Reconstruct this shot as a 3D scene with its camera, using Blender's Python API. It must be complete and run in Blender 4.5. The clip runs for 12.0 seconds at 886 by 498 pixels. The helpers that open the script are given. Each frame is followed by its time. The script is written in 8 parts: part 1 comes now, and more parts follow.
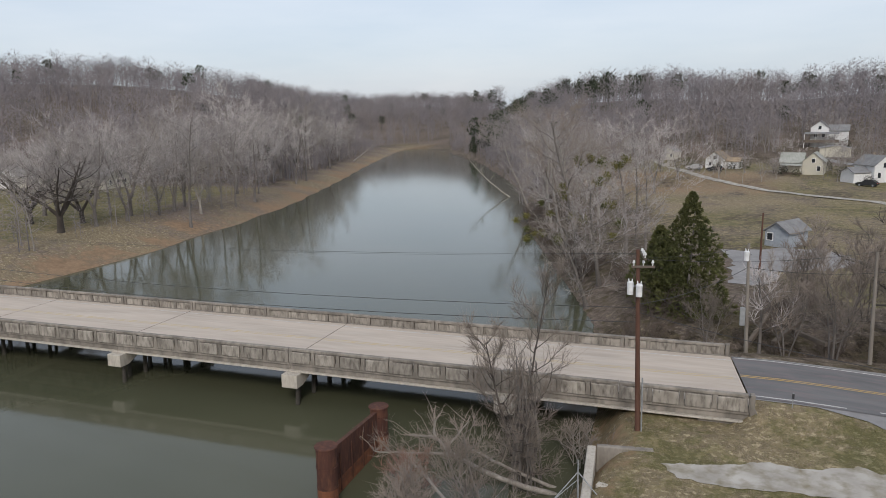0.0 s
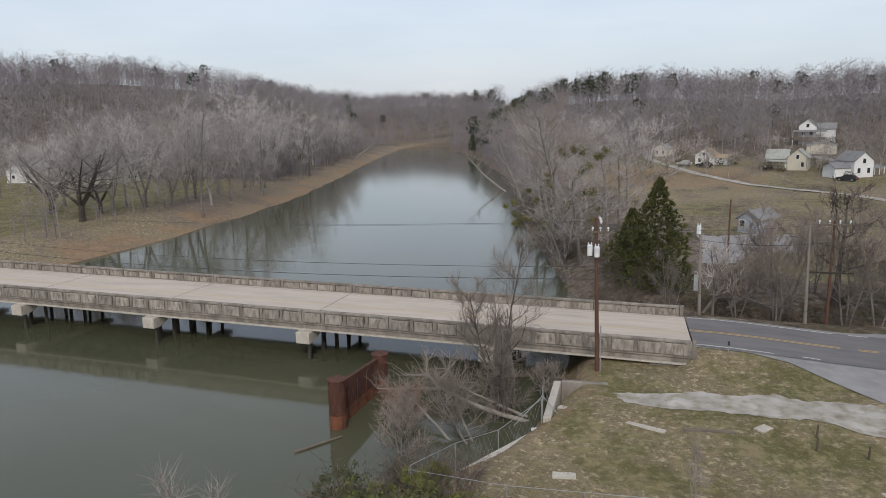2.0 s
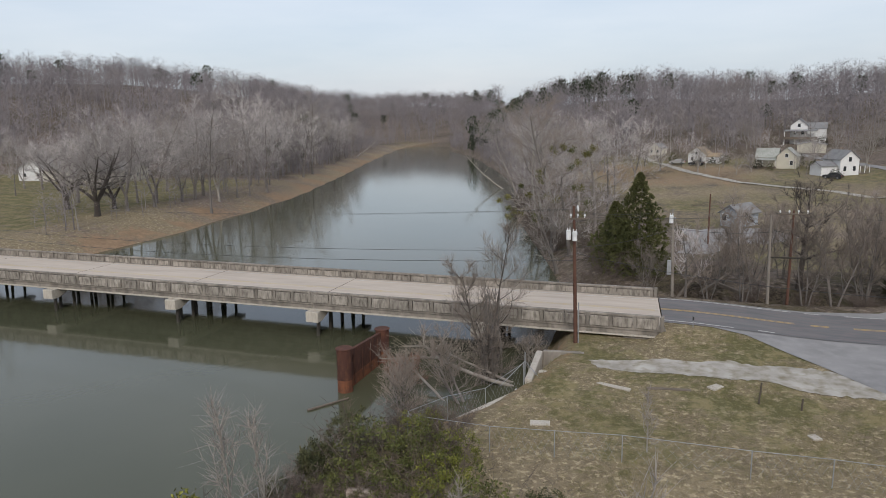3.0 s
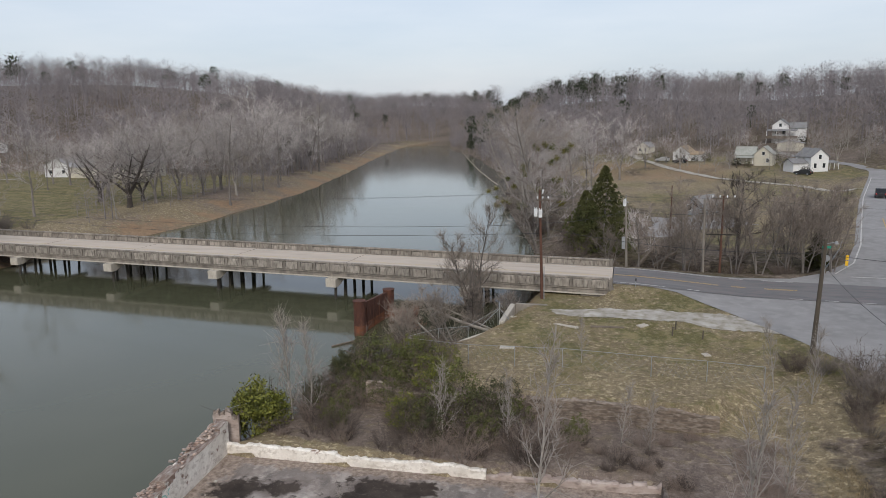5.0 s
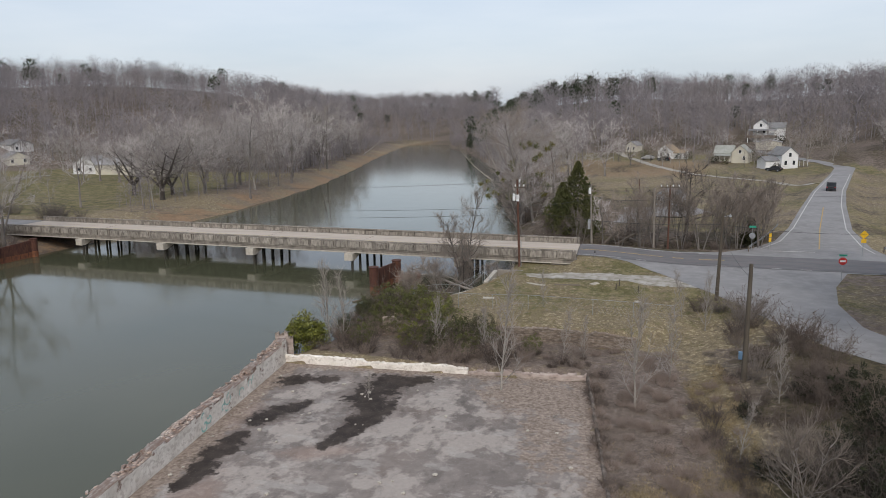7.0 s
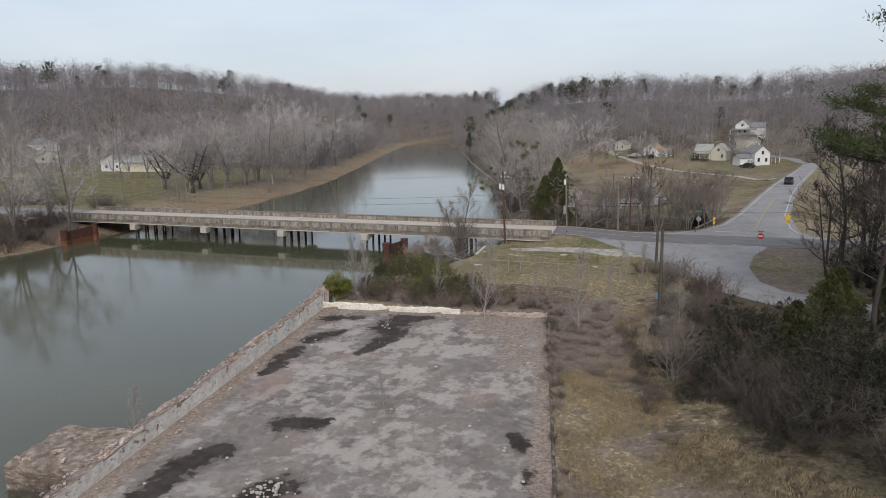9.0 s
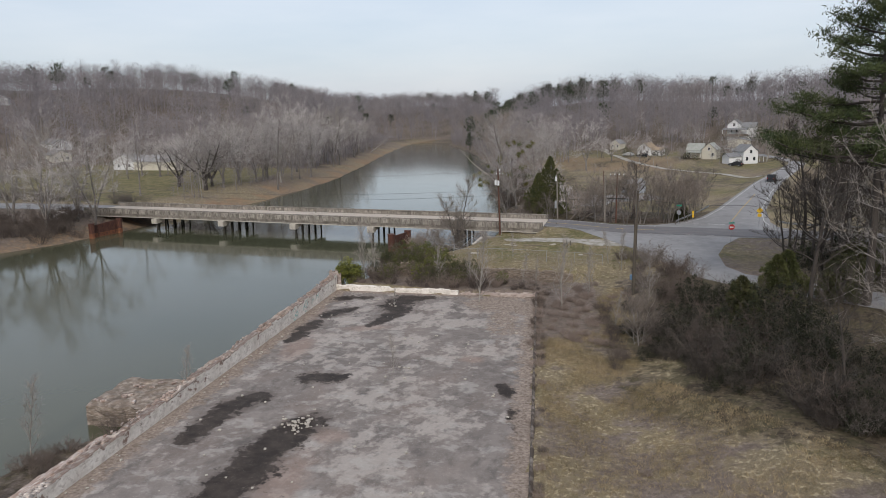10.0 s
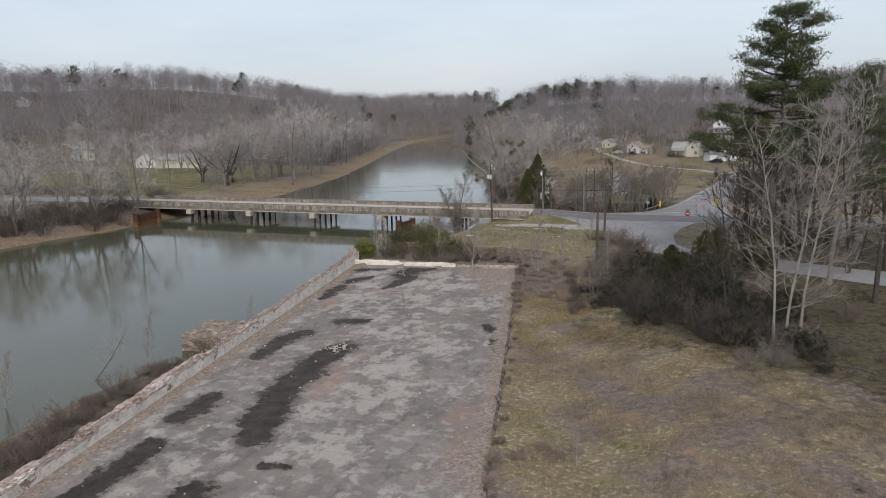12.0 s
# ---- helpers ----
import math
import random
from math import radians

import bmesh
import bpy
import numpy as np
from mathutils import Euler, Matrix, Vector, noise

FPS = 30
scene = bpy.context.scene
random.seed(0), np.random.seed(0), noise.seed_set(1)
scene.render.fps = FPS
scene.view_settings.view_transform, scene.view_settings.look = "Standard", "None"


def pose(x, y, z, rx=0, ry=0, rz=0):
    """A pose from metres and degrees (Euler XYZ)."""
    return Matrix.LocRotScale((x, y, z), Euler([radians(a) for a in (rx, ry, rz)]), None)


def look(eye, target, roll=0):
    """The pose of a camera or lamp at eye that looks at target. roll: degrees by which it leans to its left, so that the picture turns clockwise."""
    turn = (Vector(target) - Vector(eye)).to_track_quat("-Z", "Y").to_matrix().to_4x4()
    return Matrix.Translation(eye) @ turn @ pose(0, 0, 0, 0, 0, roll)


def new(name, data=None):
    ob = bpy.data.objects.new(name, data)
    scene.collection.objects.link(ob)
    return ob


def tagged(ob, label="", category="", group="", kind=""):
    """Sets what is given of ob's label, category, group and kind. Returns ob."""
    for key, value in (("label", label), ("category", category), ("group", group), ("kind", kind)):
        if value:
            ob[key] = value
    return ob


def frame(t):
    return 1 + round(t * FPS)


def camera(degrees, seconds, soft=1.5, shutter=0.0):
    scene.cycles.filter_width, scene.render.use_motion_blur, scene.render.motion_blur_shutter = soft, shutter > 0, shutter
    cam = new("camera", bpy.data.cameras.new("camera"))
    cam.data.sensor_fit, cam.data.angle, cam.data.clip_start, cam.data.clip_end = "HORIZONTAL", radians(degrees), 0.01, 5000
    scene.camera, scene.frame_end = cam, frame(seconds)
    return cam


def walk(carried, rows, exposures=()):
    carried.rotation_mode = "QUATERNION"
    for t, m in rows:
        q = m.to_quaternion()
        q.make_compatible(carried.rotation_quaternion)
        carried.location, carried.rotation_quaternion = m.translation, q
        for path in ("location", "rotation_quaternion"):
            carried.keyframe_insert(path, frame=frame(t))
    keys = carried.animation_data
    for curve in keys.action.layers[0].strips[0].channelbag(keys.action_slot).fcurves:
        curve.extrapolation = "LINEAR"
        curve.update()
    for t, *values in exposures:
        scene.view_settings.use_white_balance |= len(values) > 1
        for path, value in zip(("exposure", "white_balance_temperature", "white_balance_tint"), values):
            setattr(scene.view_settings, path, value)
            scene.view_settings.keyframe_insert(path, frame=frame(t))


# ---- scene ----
from mathutils import geometry

# camera and its path: seconds, eye, yaw to the left of +y, pitch, lean
cam = camera(64.1, 12.0, soft=0.9)
PATH = [
    (0.0, 25.363, -40.531, 19.391, 19.015, -10.533, -0.938),
    (0.5, 25.904, -41.719, 19.153, 19.033, -10.534, -0.927),
    (1.0, 26.616, -43.329, 18.978, 19.051, -10.536, -0.917),
    (1.5, 27.481, -45.328, 18.859, 19.070, -10.540, -0.909),
    (2.0, 28.464, -47.638, 18.788, 19.090, -10.545, -0.903),
    (2.5, 29.526, -50.164, 18.757, 19.110, -10.551, -0.899),
    (3.0, 30.707, -53.029, 18.766, 19.131, -10.558, -0.896),
    (5.0, 35.850, -65.942, 19.062, 19.220, -10.599, -0.902),
    (5.5, 37.262, -69.614, 19.188, 19.243, -10.613, -0.908),
    (6.0, 38.722, -73.465, 19.329, 19.267, -10.628, -0.916),
    (6.5, 40.209, -77.435, 19.483, 19.292, -10.644, -0.926),
    (7.0, 41.721, -81.516, 19.647, 19.317, -10.661, -0.937),
    (9.0, 48.060, -98.976, 20.392, 19.422, -10.744, -0.999),
    (9.5, 49.632, -103.359, 20.593, 19.450, -10.768, -1.019),
    (10.0, 51.168, -107.645, 20.796, 19.479, -10.793, -1.041),
    (10.5, 52.702, -111.914, 21.007, 19.508, -10.819, -1.064),
    (11.0, 54.250, -116.191, 21.228, 19.537, -10.846, -1.089),
    (11.5, 55.793, -120.411, 21.458, 19.567, -10.875, -1.116),
    (12.0, 57.353, -124.614, 21.701, 19.597, -10.905, -1.145),
]


def shot(x, y, z, yaw, pitch, lean):
    a, b = radians(yaw), radians(pitch)
    ahead = Vector((-math.sin(a) * math.cos(b), math.cos(a) * math.cos(b), math.sin(b)))
    return look((x, y, z), Vector((x, y, z)) + 2 * ahead, lean)


walk(cam, [(row[0], shot(*row[1:])) for row in PATH])

# ---- sky and sun ----
scene.view_settings.exposure = 0.0
world = bpy.data.worlds.new("overcast_sky")
scene.world = world
world.use_nodes = True
wn, wl = world.node_tree.nodes, world.node_tree.links
wn.clear()
sky = wn.new("ShaderNodeTexSky")
sky.sky_type = "NISHITA"
sky.sun_disc = False
sky.sun_elevation, sky.sun_rotation = radians(38), radians(162)
sky.air_density, sky.dust_density, sky.ozone_density = 1.0, 3.0, 1.2
sky_light = wn.new("ShaderNodeBackground")
sky_light.inputs["Strength"].default_value = 0.05
wl.new(sky.outputs["Color"], sky_light.inputs["Color"])
wcoord = wn.new("ShaderNodeTexCoord")
wmap = wn.new("ShaderNodeMapping")
wmap.inputs["Scale"].default_value = (1.0, 1.0, 5.0)
wl.new(wcoord.outputs["Generated"], wmap.inputs["Vector"])
wnoise = wn.new("ShaderNodeTexNoise")
wnoise.inputs["Scale"].default_value = 2.6
wnoise.inputs["Detail"].default_value = 5
wnoise.inputs["Roughness"].default_value = 0.55
wl.new(wmap.outputs["Vector"], wnoise.inputs["Vector"])
wramp = wn.new("ShaderNodeValToRGB")
wramp.color_ramp.elements[0].position, wramp.color_ramp.elements[0].color = 0.3, (0.58, 0.645, 0.74, 1)
wramp.color_ramp.elements[1].position, wramp.color_ramp.elements[1].color = 0.72, (0.72, 0.75, 0.815, 1)
wl.new(wnoise.outputs["Fac"], wramp.inputs["Fac"])
cloud = wn.new("ShaderNodeBackground")
cloud.inputs["Strength"].default_value = 0.8
wl.new(wramp.outputs["Color"], cloud.inputs["Color"])
wsum = wn.new("ShaderNodeAddShader")
wl.new(sky_light.outputs[0], wsum.inputs[0])
wl.new(cloud.outputs[0], wsum.inputs[1])
wout = wn.new("ShaderNodeOutputWorld")
wl.new(wsum.outputs[0], wout.inputs["Surface"])

sun_data = bpy.data.lights.new("sun", "SUN")
sun_data.energy, sun_data.angle, sun_data.color = 1.6, radians(12), (1.0, 0.95, 0.88)
sun = new("sun", sun_data)
SUN_DIR = Vector((math.sin(radians(162)), math.cos(radians(162)), math.tan(radians(38))))
sun.matrix_world = look(SUN_DIR * 100, (0, 0, 0))

# ---- materials ----


def nodes_of(name):
    m = bpy.data.materials.new(name)
    m.use_nodes = True
    nt = m.node_tree
    return m, nt, nt.nodes["Principled BSDF"]


def noise_fac(nt, scale, detail=4.0, stretch=(1, 1, 1), lo=0.3, hi=0.7, rough=0.55):
    geo = nt.nodes.new("ShaderNodeNewGeometry")
    mp = nt.nodes.new("ShaderNodeMapping")
    mp.inputs["Scale"].default_value = stretch
    nt.links.new(geo.outputs["Position"], mp.inputs["Vector"])
    n = nt.nodes.new("ShaderNodeTexNoise")
    n.inputs["Scale"].default_value = scale
    n.inputs["Detail"].default_value = detail
    n.inputs["Roughness"].default_value = rough
    nt.links.new(mp.outputs["Vector"], n.inputs["Vector"])
    r = nt.nodes.new("ShaderNodeMapRange")
    r.inputs["From Min"].default_value, r.inputs["From Max"].default_value = lo, hi
    nt.links.new(n.outputs["Fac"], r.inputs["Value"])
    return r.outputs["Result"], n.outputs["Fac"]


def mixed(nt, fac, a, b, blend="MIX"):
    mx = nt.nodes.new("ShaderNodeMix")
    mx.data_type, mx.blend_type = "RGBA", blend
    if isinstance(fac, (int, float)):
        mx.inputs[0].default_value = fac
    else:
        nt.links.new(fac, mx.inputs[0])
    for value, socket in ((a, mx.inputs[6]), (b, mx.inputs[7])):
        if isinstance(value, tuple):
            socket.default_value = (*value, 1)
        else:
            nt.links.new(value, socket)
    return mx.outputs[2]


def times(nt, a, b):
    m = nt.nodes.new("ShaderNodeMath")
    m.operation = "MULTIPLY"
    m.use_clamp = True
    for value, socket in ((a, m.inputs[0]), (b, m.inputs[1])):
        if isinstance(value, (int, float)):
            socket.default_value = value
        else:
            nt.links.new(value, socket)
    return m.outputs[0]


def surface(name, a, b, scale, c=None, scale2=30.0, rough=0.85, bump=0.2, stretch=(1, 1, 1), stretch2=(1, 1, 1), metal=0.0, vary=0.0, islands=0.0, amount2=0.6, bump_scale=None, depth=0.02):
    """A weathered surface: a and b patched at one scale, c as grain at another, both in metres."""
    m, nt, bsdf = nodes_of(name)
    f, _ = noise_fac(nt, scale, 5, stretch)
    col = mixed(nt, f, a, b)
    if c is not None:
        g, _ = noise_fac(nt, scale2, 3, stretch2, 0.45, 0.75)
        col = mixed(nt, times(nt, g, amount2), col, c)
    if vary or islands:
        src = nt.nodes.new("ShaderNodeObjectInfo").outputs["Random"] if vary else nt.nodes.new("ShaderNodeNewGeometry").outputs["Random Per Island"]
        r = nt.nodes.new("ShaderNodeMapRange")
        k = vary or islands
        r.inputs["To Min"].default_value, r.inputs["To Max"].default_value = 1 - k, 1 + k
        nt.links.new(src, r.inputs["Value"])
        vm = nt.nodes.new("ShaderNodeVectorMath")
        vm.operation = "SCALE"
        nt.links.new(col, vm.inputs[0])
        nt.links.new(r.outputs["Result"], vm.inputs["Scale"])
        col = vm.outputs[0]
    nt.links.new(col, bsdf.inputs["Base Color"])
    bsdf.inputs["Roughness"].default_value = rough
    bsdf.inputs["Metallic"].default_value = metal
    bsdf.inputs["Specular IOR Level"].default_value = 0.3
    if bump:
        _, h = noise_fac(nt, bump_scale or scale2, 4, stretch2)
        bp = nt.nodes.new("ShaderNodeBump")
        bp.inputs["Strength"].default_value, bp.inputs["Distance"].default_value = bump, depth
        nt.links.new(h, bp.inputs["Height"])
        nt.links.new(bp.outputs["Normal"], bsdf.inputs["Normal"])
    return m


def plain(name, colour, rough=0.5, metal=0.0):
    m, nt, bsdf = nodes_of(name)
    f, _ = noise_fac(nt, 3.0)
    nt.links.new(mixed(nt, f, tuple(v * 0.85 for v in colour), tuple(min(1, v * 1.1) for v in colour)), bsdf.inputs["Base Color"])
    bsdf.inputs["Roughness"].default_value, bsdf.inputs["Metallic"].default_value = rough, metal
    return m


def ground_material():
    m, nt, bsdf = nodes_of("ground_cover")
    att = nt.nodes.new("ShaderNodeAttribute")
    att.attribute_name = "cover"
    sep = nt.nodes.new("ShaderNodeSeparateColor")
    nt.links.new(att.outputs["Color"], sep.inputs["Color"])
    big, _ = noise_fac(nt, 0.16, 5)
    mid, _ = noise_fac(nt, 1.1, 5)
    fine, fine_h = noise_fac(nt, 7.0, 5)
    dry = mixed(nt, mid, (0.20, 0.155, 0.085), (0.36, 0.285, 0.165))
    patch, _ = noise_fac(nt, 0.42, 7, lo=0.47, hi=0.56, rough=0.65)
    clump, _ = noise_fac(nt, 1.7, 7, lo=0.46, hi=0.56, rough=0.65)
    bleach, _ = noise_fac(nt, 3.1, 6, lo=0.53, hi=0.62, rough=0.6)
    dry = mixed(nt, times(nt, big, 0.6), dry, (0.165, 0.127, 0.095))
    dry = mixed(nt, times(nt, patch, 0.55), dry, (0.205, 0.165, 0.092))
    speck, _ = noise_fac(nt, 22.0, 3, lo=0.52, hi=0.7)
    dry = mixed(nt, times(nt, clump, 0.65), dry, (0.125, 0.094, 0.055))
    dry = mixed(nt, times(nt, bleach, 0.75), dry, (0.52, 0.435, 0.28))
    dry = mixed(nt, times(nt, fine, 0.6), dry, (0.125, 0.10, 0.07))
    dry = mixed(nt, times(nt, speck, 0.6), dry, (0.44, 0.39, 0.30))
    green = mixed(nt, mid, (0.092, 0.086, 0.032), (0.155, 0.138, 0.058))
    green = mixed(nt, times(nt, fine, 0.7), green, (0.075, 0.068, 0.035))
    green = mixed(nt, times(nt, patch, 0.65), green, (0.26, 0.21, 0.115))
    green = mixed(nt, times(nt, clump, 0.5), green, (0.085, 0.085, 0.036))
    green = mixed(nt, times(nt, bleach, 0.4), green, (0.30, 0.26, 0.16))
    green = mixed(nt, times(nt, speck, 0.4), green, (0.32, 0.28, 0.18))
    leaf = mixed(nt, mid, (0.10, 0.077, 0.064), (0.19, 0.148, 0.125))
    leaf = mixed(nt, times(nt, fine, 0.6), leaf, (0.27, 0.215, 0.185))
    leaf = mixed(nt, times(nt, clump, 0.5), leaf, (0.085, 0.064, 0.053))
    leaf = mixed(nt, times(nt, bleach, 0.5), leaf, (0.33, 0.28, 0.245))
    leaf = mixed(nt, times(nt, big, 0.5), leaf, (0.095, 0.074, 0.058))
    leaf = mixed(nt, times(nt, speck, 0.45), leaf, (0.32, 0.27, 0.23))
    soil = mixed(nt, mid, (0.20, 0.132, 0.085), (0.32, 0.225, 0.145))
    soil = mixed(nt, times(nt, fine, 0.4), soil, (0.10, 0.06, 0.035))

    def edge(channel):
        add = nt.nodes.new("ShaderNodeMath")
        add.operation = "ADD"
        nt.links.new(channel, add.inputs[0])
        sub = nt.nodes.new("ShaderNodeMath")
        sub.operation = "MULTIPLY_ADD"
        nt.links.new(mid, sub.inputs[0])
        sub.inputs[1].default_value, sub.inputs[2].default_value = 0.7, -0.35
        nt.links.new(sub.outputs[0], add.inputs[1])
        r = nt.nodes.new("ShaderNodeMapRange")
        r.inputs["From Min"].default_value, r.inputs["From Max"].default_value = 0.3, 0.7
        nt.links.new(add.outputs[0], r.inputs["Value"])
        return r.outputs["Result"]

    col = mixed(nt, edge(sep.outputs[0]), dry, green)
    col = mixed(nt, edge(sep.outputs[1]), col, leaf)
    col = mixed(nt, edge(sep.outputs[2]), col, soil)
    # dark humus colour that also holds the shade under trees and brush
    humus_shade = mixed(nt, clump, (0.042, 0.033, 0.023), (0.088, 0.069, 0.047))
    humus_shade = mixed(nt, times(nt, patch, 0.5), humus_shade, (0.095, 0.085, 0.045))
    humus_shade = mixed(nt, times(nt, bleach, 0.35), humus_shade, (0.20, 0.165, 0.115))
    humus_shade = mixed(nt, times(nt, speck, 0.35), humus_shade, (0.19, 0.155, 0.115))
    col = mixed(nt, edge(att.outputs["Alpha"]), col, humus_shade)
    nt.links.new(col, bsdf.inputs["Base Color"])
    bsdf.inputs["Roughness"].default_value = 0.95
    bsdf.inputs["Specular IOR Level"].default_value = 0.15
    bp = nt.nodes.new("ShaderNodeBump")
    bp.inputs["Strength"].default_value, bp.inputs["Distance"].default_value = 0.6, 0.12
    nt.links.new(fine_h, bp.inputs["Height"])
    nt.links.new(bp.outputs["Normal"], bsdf.inputs["Normal"])
    return m


def water_material():
    m, nt, bsdf = nodes_of("river_water")
    f, _ = noise_fac(nt, 0.05, 3)
    nt.links.new(mixed(nt, f, (0.062, 0.066, 0.040), (0.078, 0.079, 0.050)), bsdf.inputs["Base Color"])
    bsdf.inputs["Roughness"].default_value = 0.075
    bsdf.inputs["IOR"].default_value = 1.38
    _, h = noise_fac(nt, 1.6, 4, (1, 0.6, 1))
    bp = nt.nodes.new("ShaderNodeBump")
    bp.inputs["Strength"].default_value, bp.inputs["Distance"].default_value = 0.10, 0.05
    nt.links.new(h, bp.inputs["Height"])
    nt.links.new(bp.outputs["Normal"], bsdf.inputs["Normal"])
    return m


def floor_material():
    m, nt, bsdf = nodes_of("stained_slab")
    att = nt.nodes.new("ShaderNodeAttribute")
    att.attribute_name = "wear"
    sep = nt.nodes.new("ShaderNodeSeparateColor")
    nt.links.new(att.outputs["Color"], sep.inputs["Color"])
    fine, fine_h = noise_fac(nt, 5.0, 5)
    grit, _ = noise_fac(nt, 24.0, 3, lo=0.4, hi=0.7)
    ragged, _ = noise_fac(nt, 1.3, 7, lo=0.25, hi=0.75, rough=0.65)
    torn, _ = noise_fac(nt, 0.62, 8, (1, 0.8, 1), lo=0.30, hi=0.70, rough=0.62)

    def spread(channel, amount, lo, hi, by=ragged):
        m1 = nt.nodes.new("ShaderNodeMath")
        m1.operation = "MULTIPLY_ADD"
        nt.links.new(by, m1.inputs[0])
        m1.inputs[1].default_value, m1.inputs[2].default_value = amount, -amount / 2
        m2 = nt.nodes.new("ShaderNodeMath")
        m2.operation = "ADD"
        nt.links.new(channel, m2.inputs[0])
        nt.links.new(m1.outputs[0], m2.inputs[1])
        r = nt.nodes.new("ShaderNodeMapRange")
        r.inputs["From Min"].default_value, r.inputs["From Max"].default_value = lo, hi
        nt.links.new(m2.outputs[0], r.inputs["Value"])
        return r.outputs["Result"]

    # grey screed, with the paler concrete beneath showing in torn patches
    big, _ = noise_fac(nt, 0.17, 5, lo=0.35, hi=0.65)
    col = mixed(nt, big, (0.142, 0.122, 0.112), (0.232, 0.198, 0.178))
    warm, _ = noise_fac(nt, 0.24, 5, (1.2, 0.7, 1), lo=0.50, hi=0.68)
    col = mixed(nt, times(nt, warm, 0.45), col, (0.215, 0.158, 0.130))
    scuff, _ = noise_fac(nt, 1.1, 7, lo=0.46, hi=0.62, rough=0.62)
    col = mixed(nt, times(nt, scuff, 0.45), col, (0.315, 0.276, 0.250))
    pale = spread(spread(sep.outputs[1], 1.5, 0.0, 1.0, torn), 0.6, 0.50, 0.82)
    col = mixed(nt, times(nt, pale, 0.72), col, (0.43, 0.38, 0.342))
    spots, _ = noise_fac(nt, 0.7, 8, (0.8, 1.2, 1), lo=0.55, hi=0.62, rough=0.6)
    col = mixed(nt, times(nt, spots, 0.5), col, (0.42, 0.39, 0.36))
    dark, _ = noise_fac(nt, 0.75, 8, (1.4, 0.8, 1), lo=0.53, hi=0.66, rough=0.66)
    col = mixed(nt, times(nt, dark, 0.55), col, (0.075, 0.066, 0.061))
    red = spread(att.outputs["Alpha"], 0.6, 0.25, 0.75)
    col = mixed(nt, times(nt, red, 0.55), col, (0.29, 0.20, 0.16))
    crumb, _ = noise_fac(nt, 14.0, 2, lo=0.66, hi=0.72)
    col = mixed(nt, times(nt, crumb, 0.7), col, (0.5, 0.47, 0.44))
    col = mixed(nt, times(nt, fine, 0.22), col, (0.13, 0.118, 0.112))
    col = mixed(nt, times(nt, grit, 0.18), col, (0.36, 0.33, 0.31))
    halo = spread(sep.outputs[0], 0.7, 0.12, 0.6)
    col = mixed(nt, times(nt, halo, 0.55), col, (0.105, 0.082, 0.072))
    frayed, _ = noise_fac(nt, 1.6, 8, lo=0.3, hi=0.7, rough=0.62)
    damp = spread(spread(sep.outputs[0], 0.5, 0.0, 1.0, torn), 0.75, 0.40, 0.60, frayed)
    murk, _ = noise_fac(nt, 1.1, 6, lo=0.35, hi=0.65)
    black = mixed(nt, times(nt, murk, 0.7), (0.026, 0.019, 0.015), (0.075, 0.058, 0.048))
    black = mixed(nt, times(nt, crumb, 0.6), black, (0.30, 0.28, 0.26))
    col = mixed(nt, damp, col, black)
    litter = mixed(nt, fine, (0.13, 0.096, 0.075), (0.37, 0.30, 0.25))
    litter = mixed(nt, times(nt, crumb, 0.6), litter, (0.45, 0.40, 0.35))
    drift = spread(sep.outputs[2], 0.8, 0.4, 0.6)
    col = mixed(nt, times(nt, drift, 0.9), col, litter)
    nt.links.new(col, bsdf.inputs["Base Color"])
    rough = nt.nodes.new("ShaderNodeMapRange")
    rough.inputs["To Min"].default_value, rough.inputs["To Max"].default_value = 0.85, 0.6
    bsdf.inputs["Specular IOR Level"].default_value = 0.15
    nt.links.new(damp, rough.inputs["Value"])
    nt.links.new(rough.outputs["Result"], bsdf.inputs["Roughness"])
    bp = nt.nodes.new("ShaderNodeBump")
    bp.inputs["Strength"].default_value, bp.inputs["Distance"].default_value = 0.4, 0.03
    nt.links.new(fine_h, bp.inputs["Height"])
    nt.links.new(bp.outputs["Normal"], bsdf.inputs["Normal"])
    return m


